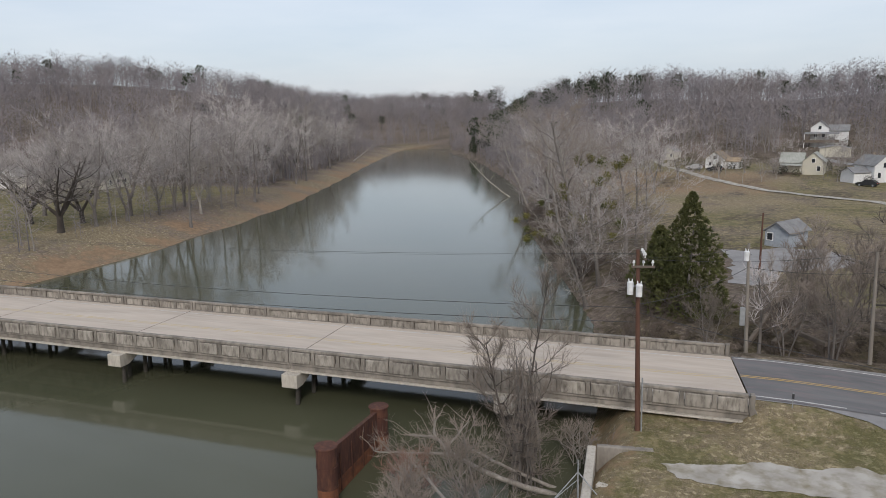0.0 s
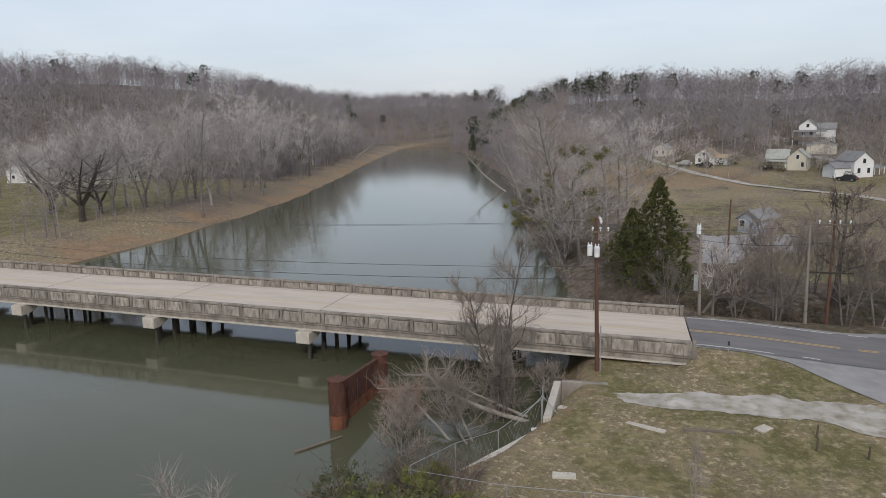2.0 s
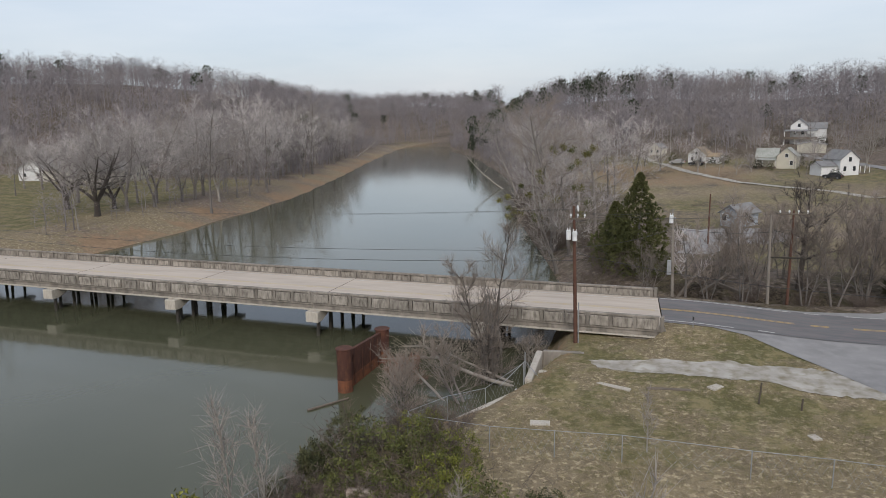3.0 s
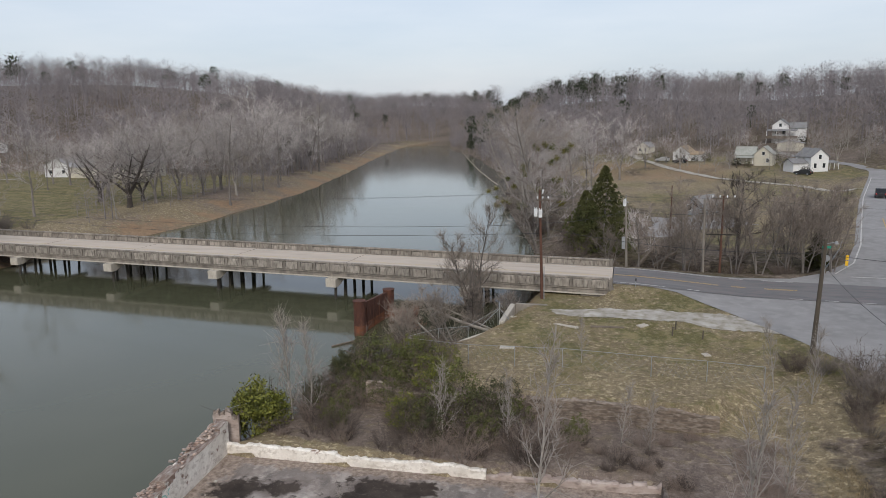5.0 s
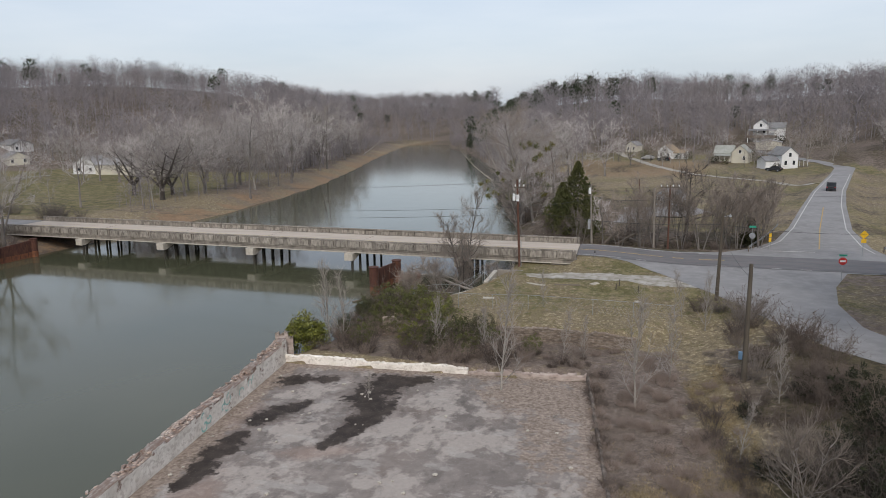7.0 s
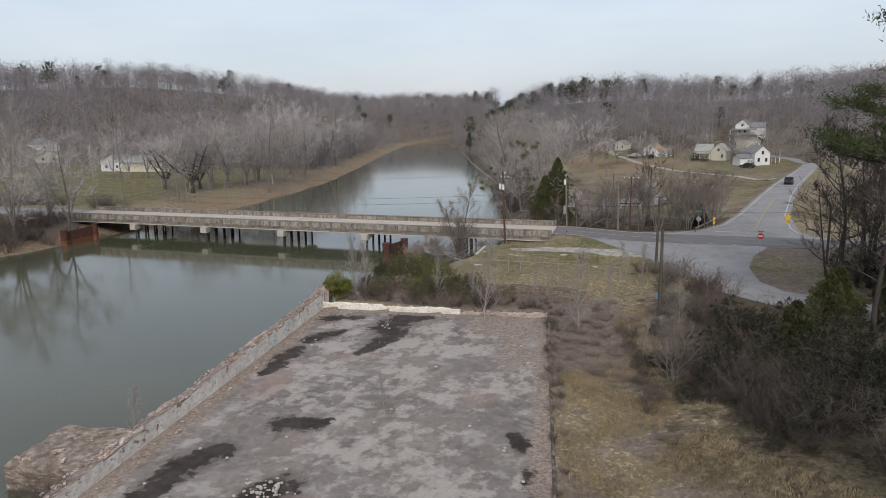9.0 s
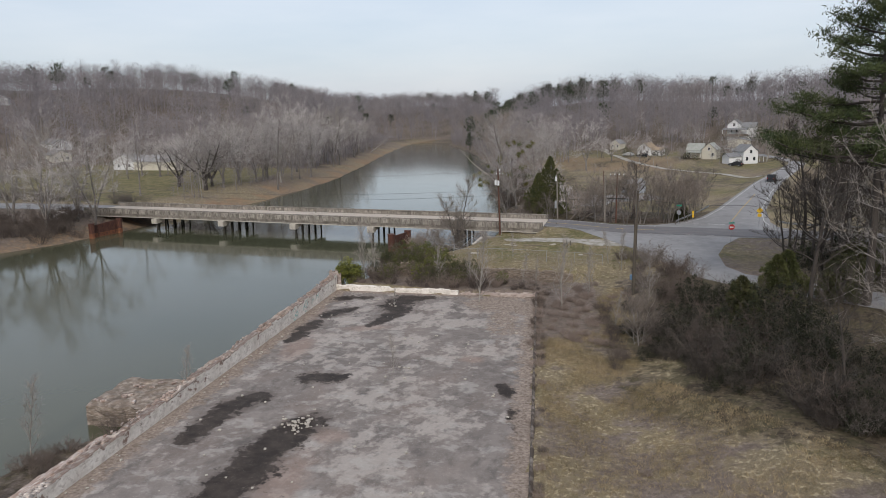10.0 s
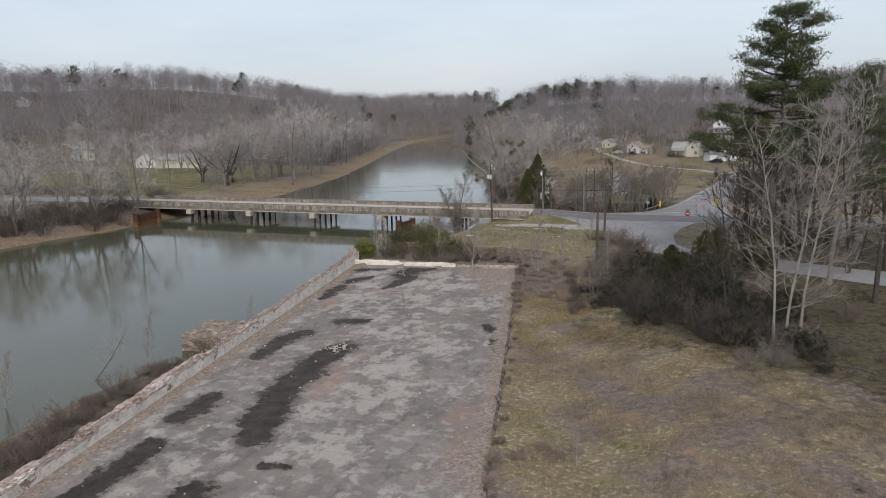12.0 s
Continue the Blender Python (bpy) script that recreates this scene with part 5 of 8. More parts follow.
# rubble lumps on the slab, and the hole with a sapling
rng = random.Random(33)
lump_mesh = []
for k in range(3):
    bm = bmesh.new()
    bmesh.ops.create_icosphere(bm, subdivisions=1, radius=0.12)
    for v in bm.verts:
        v.co = Vector((v.co.x * rng.uniform(0.7, 1.4), v.co.y * rng.uniform(0.7, 1.4), v.co.z * rng.uniform(0.4, 0.8)))
    ob = part("rubble_lump", bm, PALE_CONCRETE)
    lump_mesh.append(ob.data)
    ob.matrix_basis = pose(29.3 + k * 0.4, -57.0, 0.56)
    tagged(ob, "pale lump of broken concrete on the slab", "rubble", "rubble on the slab")
for k in range(200):
    y = rng.uniform(-100, -37)
    x = west_wall(y) + 1.5 + rng.random() * (east_edge(y) - west_wall(y) - 3)
    if k % 3 == 1:
        x = west_wall(y) + 0.3 + 0.9 * rng.random()
    if k % 4 == 0:
        x, y = 27.0 + rng.gauss(0, 0.6), -69 + rng.gauss(0, 0.6)
    ob = new("rubble_lump", lump_mesh[k % 3])
    s = rng.uniform(0.4, 1.2)
    ob.matrix_basis = pose(x, y, 0.5 + 0.05 * s, 0, 0, rng.uniform(0, 360)) @ Matrix.Diagonal((s, s, s, 1))
    tagged(ob, "pale lump of broken concrete on the slab", "rubble", "rubble on the slab")

# graffiti on the inner face of the west wall: plain strokes
rng = random.Random(7)
WALL_DIR = Vector((west_wall(-132) - 11.9, -132 + 34.9)).normalized()
for k in range(84):
    s = 5.6 + rng.random() * 7.2
    mat = (BLUE, DARK_PAINT, WHITE_METAL, BLUE, TEAL, DARK_PAINT)[k % 6]
    if k > 70:
        s, mat = rng.uniform(2, 5.5), DARK_PAINT
    z = rng.uniform(0.8, 1.55)
    bm = bmesh.new()
    r = rng.uniform(0.14, 0.36)
    a0 = rng.uniform(0, 6)
    pts = [(r * 1.2 * math.cos(a0 + t * 0.7), r * math.sin(a0 + t * 0.7)) for t in range(rng.randint(3, 8))]
    for (u0, v0), (u1, v1) in zip(pts, pts[1:]):
        tube(bm, (0.0, u0, v0), (0.0, u1, v1), 0.05 if mat is not TEAL else 0.11, sides=5)
    stroke = part("painted_stroke", bm, mat, wall_w, "spray-painted stroke")
    ang = math.degrees(math.atan2(WALL_DIR.x, -WALL_DIR.y))
    p = Vector((11.9, -34.9)) + WALL_DIR * s
    stroke.matrix_basis = pose(p.x + 0.012, p.y, z, 0, 0, ang) @ Matrix.Diagonal((0.35, 1, 1, 1))

# concrete walls by the bridge bank
def slab_wall(name, a, b, thick, z0, z1, material, label, bevel=0.04):
    length = math.dist(a, b)
    bm = box(bmesh.new(), 0, length, -thick / 2, thick / 2, z0, z1, bevel)
    ob = part(name, bm, material)
    ob.matrix_basis = pose(a[0], a[1], 0, 0, 0, math.degrees(math.atan2(b[1] - a[1], b[0] - a[0])))
    return tagged(ob, label, "retaining wall", kind="structure")


slab_wall("wall_bank", (21.3, -5.2), (21.7, -10.9), 0.45, -0.8, 2.30, PALE_CONCRETE, "pale concrete retaining wall on the bank")
slab_wall("wall_bank", (21.55, -5.2), (24.4, -4.9), 0.35, 0.6, 2.36, CONCRETE, "low concrete wall under the bridge end")
slab_wall("wall_bank", (22.0, -8.9), (28.0, -10.6), 0.4, 1.6, 2.22, PALE_CONCRETE, "low concrete kerb in the grass")
slab_wall("wall_bank", (21.6, -10.9), (17.6, -19.4), 0.4, -0.8, 1.75, PALE_CONCRETE, "low concrete bank wall below the fence")

# ---- poles, wires, signs ----


def crossarm(parent, z, length, turn, pins, material=TIMBER):
    arm = part("crossarm", box(bmesh.new(), -length / 2, length / 2, -0.06, 0.06, z - 0.06, z + 0.06, 0.01), material, parent)
    arm.matrix_basis = pose(0, -0.16, 0, 0, 0, turn)
    for k in range(pins):
        x = -length / 2 + 0.12 + k * (length - 0.24) / max(1, pins - 1)
        bm = tube(bmesh.new(), (x, 0, z + 0.06), (x, 0, z + 0.26), 0.03, 0.03, 6)
        tube(bm, (x, 0, z + 0.2), (x, 0, z + 0.34), 0.08, 0.05, 8)
        part("insulator", bm, WHITE_METAL, arm, "white insulator")
    return arm


def transformer(parent, x, y, z):
    bm = tube(bmesh.new(), (x, y, z), (x, y, z + 0.62), 0.165, 0.165, 16)
    tube(bm, (x, y, z + 0.62), (x, y, z + 0.68), 0.18, 0.12, 16)
    can = part("transformer", bm, WHITE_METAL, parent, "pale grey transformer can", smooth=False)
    for dx in (-0.1, 0.1):
        part("bushing", tube(bmesh.new(), (x + dx * 0.7, y, z + 0.64), (x + dx, y, z + 0.84), 0.04, 0.03, 8), WHITE_METAL, can)
    part("bracket", box(bmesh.new(), min(0, x) , max(0, x), -0.04, 0.04, z + 0.35, z + 0.45), METAL, can)
    return can


def pole(name_label, x, y, top, material, lean=(0.0, 0.0), radius=0.17, z=None):
    z = ground_z(x, y) - 0.3 if z is None else z
    ob = root("utility_pole", x, y, z, name_label, "utility pole", "poles along the road")
    bm = tube(bmesh.new(), (0, 0, 0), (lean[0], lean[1], top - z), radius, radius * 0.62, 12)
    part("pole", bm, material, ob)
    return ob, z


p1, z1 = pole("reddish brown timber pole with two pale transformers", 23.45, -2.55, 12.4, BROWN_POLE, (-0.3, -0.1), 0.155)
transformer(p1, -0.62, -0.25, 10.0 - z1)
transformer(p1, -0.15, -0.45, 9.95 - z1)
crossarm(p1, 12.05 - z1, 1.5, 100, 3)
crossarm(p1, 11.5 - z1, 1.2, 10, 3)
part("conduit", tube(bmesh.new(), (0.2, -0.1, 0), (0.17, -0.1, 3.4), 0.045, sides=8), METAL, p1, "grey conduit")
p2, z2 = pole("grey weathered timber pole with one transformer", 29.9, 11.35, 10.6, GREY_POLE, (-0.25, 0.0), 0.14)
transformer(p2, -0.35, -0.25, 9.4 - z2)
part("meter_box", box(bmesh.new(), -0.55, -0.2, -0.15, 0.1, 2.3, 3.6, 0.03), METAL, p2, "grey equipment box")
p5, z5 = pole("pale grey timber pole", 37.7, 11.9, 10.2, GREY_POLE, (-0.15, 0.2), 0.14)
p6, z6 = pole("brown timber pole with a crossarm", 39.4, 13.2, 10.5, BROWN_POLE, (0.0, 0.0), 0.13)
crossarm(p6, 10.2 - z6, 2.4, 5, 4)
crossarm(p6, 6.4 - z6, 3.2, 5, 0, PILE)
p3, z3 = pole("weathered leaning timber pole", 44.55, -13.0, 10.65, DARK_POLE, (0.15, -0.7), 0.18)
part("lamp_arm", tube(bmesh.new(), (0.15, -0.68, 10.3 - z3), (0.75, -0.9, 10.5 - z3), 0.03, sides=8), METAL, p3, "grey lamp arm")
part("lamp_head", tube(bmesh.new(), (0.75, -0.9, 10.36 - z3), (0.75, -0.9, 10.56 - z3), 0.13, 0.07, 12), METAL, p3, "small grey lamp head")
p4, z4 = pole("dark bare timber pole stub in brush", 45.8, -31.6, 9.75, DARK_POLE, (0.0, -0.3), 0.2)
part("guy_stub", box(bmesh.new(), -0.42, -0.17, -0.18, 0.1, 1.9, 2.45, 0.03), plain("dull_blue_box", (0.10, 0.18, 0.28), 0.5), p4, "blue equipment box")
p7, z7 = pole("thin timber pole behind the creek", 33.6, 44.0, 8.5, BROWN_POLE, (0, 0), 0.13)
p8, z8 = pole("dark timber pole by the side road", 63.5, 4.6 - 12, 9.5, DARK_POLE, (0, 0), 0.16)


def wire(points, sag, radius=0.022, label="thin black overhead cable between timber poles"):
    cu = bpy.data.curves.new("overhead_wire", "CURVE")
    cu.dimensions, cu.bevel_depth, cu.bevel_resolution = "3D", radius * 0.6, 1
    for a, b in zip(points, points[1:]):
        sp = cu.splines.new("POLY")
        sp.points.add(16)
        for k in range(17):
            t = k / 16
            p = along(a, b, t)
            sp.points[k].co = (p[0], p[1], p[2] - sag * 4 * t * (1 - t), 1)
    cu.materials.append(WIRE)
    return tagged(new("overhead_wire", cu), label, "cable", "wires between the poles")


FARPOLE = (-95, 13)
for dy, z, r in ((-0.9, 11.9, 0.010), (-0.3, 11.95, 0.010), (0.4, 11.9, 0.010)):
    wire([(23.2, -2.55 + dy * 0.3, z + 0.25), (FARPOLE[0], FARPOLE[1] + dy, 11.8)], 2.2, r)
wire([(23.2, -2.5, 9.2), (FARPOLE[0], FARPOLE[1], 9.0)], 2.3, 0.03)
wire([(23.2, -2.5, 8.4), (FARPOLE[0], FARPOLE[1], 8.2)], 2.5, 0.035)
wire([(23.2, -2.6, 12.0), (29.7, 11.35, 10.5)], 0.3, 0.016)
wire([(23.2, -2.6, 9.4), (29.7, 11.35, 8.9), (39.4, 13.2, 8.8)], 0.35, 0.028)
wire([(23.2, -2.6, 11.9), (39.4, 13.2, 10.4), (66, 14, 9.5), (110, 16, 10)], 0.5, 0.018)
wire([(23.2, -2.6, 9.0), (44.6, -13.6, 9.6), (63.5, -7.4, 8.8)], 0.6, 0.028)
wire([(44.6, -13.6, 9.0), (45.8, -31.8, 8.8)], 0.4, 0.024)
wire([(23.2, -2.6, 10.6), (28.6, 6.6 + 6, 3.0)], 0.0, 0.014, "thin steel guy wire bracing a pole")
wire([(23.2, -2.6, 9.2), (29.0, 12.0, 3.0)], 0.0, 0.014, "thin steel guy wire bracing a pole")


def sign(name, x, y, top, label, category, plate, material, post_h):
    z = ground_z(x, y)
    ob = root(name, x, y, z - 0.1, label, category)
    part("post", box(bmesh.new(), -0.03, 0.03, -0.03, 0.03, 0, top - z + 0.1), METAL, ob)
    for k, (kind, size, zz, turn) in enumerate(plate):
        bm = bmesh.new()
        if kind == "box":
            box(bm, -size[0] / 2, size[0] / 2, -0.045, -0.033, zz - size[1] / 2 - z + 0.1, zz + size[1] / 2 - z + 0.1)
        else:
            sides = 8 if kind == "octagon" else 4
            bmesh.ops.create_cone(bm, cap_ends=True, segments=sides, radius1=size[0] / 2, radius2=size[0] / 2, depth=0.012, matrix=Matrix.Translation((0, -0.04, zz - z + 0.1)) @ pose(0, 0, 0, 90) @ pose(0, 0, 0, 0, 0, 22.5 if sides == 8 else 0))
        pl = part("plate", bm, material[k], ob)
        pl.matrix_basis = pose(0, 0, 0, 0, 0, turn)
        if kind == "octagon":
            part("sign_bar", box(bmesh.new(), -0.26, 0.26, -0.052, -0.047, zz - 0.09 - z + 0.1, zz + 0.09 - z + 0.1), WHITE_METAL, pl, "white band in place of lettering")
    return ob


sign("stop_sign", 56.7, -2.1, 5.3, "red octagonal stop sign with green street plates", "road sign", [("octagon", (0.82, 0), 4.55, 8), ("box", (0.75, 0.18), 5.15, 8)], [RED, SIGN_GREEN], 2.4)
sign("warning_sign", 61.4, 12.3, 5.6, "yellow diamond warning signs on one post", "road sign", [("diamond", (1.05, 0), 5.1, 15), ("box", (0.6, 0.45), 4.35, 15)], [SIGN_YELLOW, SIGN_YELLOW], 2.4)
sign("street_sign", 49.4, 13.4, 5.6, "small green street name sign", "road sign", [("box", (0.8, 0.26), 5.45, 5), ("octagon", (0.8, 0), 4.3, 160)], [SIGN_GREEN, METAL], 2.4)
sign("object_marker", 51.6, 14.9, 4.5, "yellow chevron marker boards", "road sign", [("box", (0.3, 0.5), 4.2, 10), ("box", (0.3, 0.5), 3.6, 10)], [SIGN_YELLOW, SIGN_YELLOW], 2.4)
sign("marker_post", 31.6, 1.2, 3.9, "thin dark roadside marker post", "marker post", [("box", (0.12, 0.3), 3.7, 0)], [DARK_PAINT], 1.2)


def guardrail(x, y, line, label):
    ob = root("guardrail", x, y, road_z(x, y), label, "guardrail")
    for (ax, ay), (bx, by) in zip(line, line[1:]):
        bm = bmesh.new()
        prof = [(-0.02, 0.42), (0.05, 0.50), (-0.02, 0.57), (0.05, 0.64), (-0.02, 0.72)]
        d = Vector((bx - ax, by - ay)).normalized()
        va = [bm.verts.new((ax + d.y * o, ay - d.x * o, z)) for o, z in prof]
        vb = [bm.verts.new((bx + d.y * o, by - d.x * o, z)) for o, z in prof]
        for k in range(4):
            bm.faces.new((va[k], vb[k], vb[k + 1], va[k + 1]))
        bmesh.ops.solidify(bm, geom=bm.faces[:], thickness=0.012)
        part("rail_beam", bm, METAL, ob)
        part("rail_post", box(bmesh.new(), ax - 0.06, ax + 0.06, ay - 0.06, ay + 0.06, -0.6, 0.7), TIMBER, ob)


guardrail(50.4, 16.0, [(-1.4, -3.6), (-0.7, -1.2), (0.3, 2.2), (1.5, 6.5), (2.6, 10.5), (4.0, 17)], "galvanised steel guardrail beside the side road")
guardrail(65.2, 13.6, [(-0.8, 2.2), (0.4, 0.2), (3.0, -1.0), (8.0, -1.6), (14.0, -1.8)], "galvanised steel guardrail along the main road")


def fence(points, label, posts_every=3.0, height_m=1.5):
    ob = root("chain_link_fence", points[0][0], points[0][1], 0, label, "fence")
    ox, oy = points[0]
    last = None
    for a, b in zip(points, points[1:]):
        n = max(1, int(math.dist(a, b) / posts_every))
        for k in range(n + (1 if b == points[-1] else 0)):
            x, y = along(a, b, k / n)
            z = max(ground_z(x, y), 0.4)
            part("fence_post", tube(bmesh.new(), (x - ox, y - oy, z - 0.3), (x - ox, y - oy, z + height_m), 0.028, sides=7), METAL, ob)
            if last:
                part("top_tube", tube(bmesh.new(), last, (x - ox, y - oy, z + height_m), 0.018, sides=6), METAL, ob)
                bm = bmesh.new()
                lx, ly, lz = last
                for j in range(11):
                    t = j / 10
                    for s in (-1, 1):
                        u = t + s * 0.22
                        if 0 <= u <= 1:
                            p = along(last, (x - ox, y - oy, z + height_m), t)
                            q = along((lx, ly, lz - height_m + 0.05), (x - ox, y - oy, z + 0.05), u)
                            tube(bm, q, p, 0.004, sides=3)
                part("mesh_wire", bm, METAL, ob)
            last = (x - ox, y - oy, z + height_m)
    return ob


fence([(21.4, -10.9), (19.6, -13.5), (18.4, -17.2), (17.4, -20.6)], "grey chain-link fence along the river bank", 2.6)
fence([(17.4, -20.8), (21.8, -20.6), (28.3, -20.0), (34.1, -19.8), (41.0, -19.0)], "grey chain-link fence across the grass", 3.2, 1.4)
fence([(10.6, -33.6), (12.2, -31.2), (13.0, -28.0)], "leaning grey fence by the ruin corner", 1.6, 2.0)

# leaning braces at the wall
brace = root("gate_brace", 21.2, -9.6, 1.9, "pale metal gate post with slanting braces", "fence post")
part("post", tube(bmesh.new(), (0, 0, -0.3), (0, 0, 1.7), 0.035, sides=8), METAL, brace)
for dx, dy in ((-1.3, -1.6), (1.5, -0.6)):
    part("brace", tube(bmesh.new(), (0, 0, 1.1), (dx, dy, -0.2), 0.025, sides=7), METAL, brace)

# small clutter on the grass
for x, y, a, length, mat, label in ((30.2, -9.9, 8, 2.6, TIMBER, "pale weathered plank lying on grass"), (23.6, -16.6, 10, 1.1, PALE_CONCRETE, "pale slab fragment lying on grass"), (37.6, -14.2, 30, 0.5, PALE_CONCRETE, "pale slab fragment lying on grass"), (32.9, -9.0, 50, 0.9, PALE_CONCRETE, "broken concrete lump in the grass"), (21.0, -10.3, 20, 0.6, WHITE_METAL, "white scrap lying by the wall")):
    bm = box(bmesh.new(), -length / 2, length / 2, -0.3 if mat is PALE_CONCRETE else -0.12, 0.3 if mat is PALE_CONCRETE else 0.12, -0.08, 0.05, 0.02)
    ob = part("plank" if mat is TIMBER else "slab_fragment", bm, mat)
    ob.matrix_basis = pose(x, y, ground_z(x, y) + 0.02, 0, 0, a)
    tagged(ob, label, "debris")
for x, y in ((35.2, -10.6), (37.4, -10.9), (35.4, -9.2)):
    ob = part("short_post", tube(bmesh.new(), (0, 0, -0.2), (0.03, 0, 0.7), 0.06, 0.05, 8), DARK_POLE)
    ob.matrix_basis = pose(x, y, ground_z(x, y))
    tagged(ob, "short dark timber post in the grass", "post", "short posts in the grass")
for k, (x, y, a) in enumerate(((31.3, 19.0, 60), (33.6, 19.6, 55), (34.8, 18.6, 120), (32.6, 20.4, 10))):
    bm = box(bmesh.new(), -2.2, 2.2, -0.16, 0.16, -0.16, 0.16, 0.03)
    ob = part("timber_beam", bm, TIMBER)
    ob.matrix_basis = pose(x, y, 2.2, 0, -28 + 14 * k, a)
    tagged(ob, "old grey timber beam over the creek", "timber", "fallen timbers in the creek")
LOG = part("drift_log", tube(bmesh.new(), (7.9, -14.8, 0.05), (9.6, -12.2, 0.08), 0.09, 0.06, 8), TIMBER)
tagged(LOG, "grey drift log floating by the old pier", "log")

# ---- trees and shrubs ----


def frames(p0, p1):
    d = p1 - p0
    d = d / (np.linalg.norm(d, axis=1, keepdims=True) + 1e-9)
    ref = np.where(np.abs(d[:, 2:3]) < 0.9, np.array([[0.0, 0, 1]]), np.array([[1.0, 0, 0]]))
    u = np.cross(d, ref)
    u /= np.linalg.norm(u, axis=1, keepdims=True) + 1e-9
    return u, np.cross(d, u)


def tubes(segs, sides):
    """Corners and triangles of tapered tubes; rows of segs: start, end, two radii."""
    segs = np.asarray(segs, float).reshape(-1, 8)
    p0, p1, r0, r1 = segs[:, :3], segs[:, 3:6], segs[:, 6:7], segs[:, 7:8]
    u, v = frames(p0, p1)
    ang = np.arange(sides) * 2 * np.pi / sides
    ring = u[:, None] * np.cos(ang)[None, :, None] + v[:, None] * np.sin(ang)[None, :, None]
    verts = np.concatenate([p0[:, None] + ring * r0[:, None], p1[:, None] + ring * r1[:, None]], 1).reshape(-1, 3)
    k = np.arange(sides)
    k2 = (k + 1) % sides
    quad = np.concatenate([np.stack([k, k2, k2 + sides], 1), np.stack([k, k2 + sides, k + sides], 1)])
    tris = (quad[None] + (np.arange(len(segs)) * 2 * sides)[:, None, None]).reshape(-1, 3)
    return verts, tris


def spikes(segs):
    """Twigs as slim three-sided points."""
    segs = np.asarray(segs, float).reshape(-1, 8)
    p0, p1, r0 = segs[:, :3], segs[:, 3:6], segs[:, 6:7]
    u, v = frames(p0, p1)
    ang = np.arange(3) * 2 * np.pi / 3
    ring = u[:, None] * np.cos(ang)[None, :, None] + v[:, None] * np.sin(ang)[None, :, None]
    verts = np.concatenate([p0[:, None] + ring * r0[:, None], p1[:, None]], 1).reshape(-1, 3)
    tri = np.array([[0, 1, 3], [1, 2, 3], [2, 0, 3]])
    return verts, (tri[None] + (np.arange(len(segs)) * 4)[:, None, None]).reshape(-1, 3)


def blades(segs):
    """Far twigs as single slim triangles."""
    segs = np.asarray(segs, float).reshape(-1, 8)
    p0, p1, r0 = segs[:, :3], segs[:, 3:6], segs[:, 6:7]
    u, v = frames(p0, p1)
    side = np.where((np.arange(len(segs)) % 2)[:, None] > 0, u, v)
    verts = np.stack([p0 - side * r0, p0 + side * r0, p1], 1).reshape(-1, 3)
    return verts, np.arange(len(verts)).reshape(-1, 3)


def joined(*parts_in):
    vs, ts, n = [], [], 0
    for v, t in parts_in:
        if len(v):
            vs.append(v)
            ts.append(t + n)
            n += len(v)
    return np.concatenate(vs), np.concatenate(ts)


def rand_dir(rng, up=0.0):
    a = rng.uniform(0, 2 * math.pi)
    z = rng.uniform(-1, 1)
    s = math.sqrt(1 - z * z)
    d = Vector((s * math.cos(a), s * math.sin(a), z + up))
    return d.normalized()


def limb(rng, start, direction, length, r, pieces, bend_up, wiggle):
    """A bending branch as a chain of pieces."""
    out, p, d = [], Vector(start), Vector(direction).normalized()
    for k in range(pieces):
        q = p + d * (length / pieces)
        out.append((*p, *q, r * (1 - 0.8 * k / pieces), r * (1 - 0.8 * (k + 1) / pieces)))
        p = q
        d = (d + rand_dir(rng) * wiggle + Vector((0, 0, bend_up))).normalized()
    return out


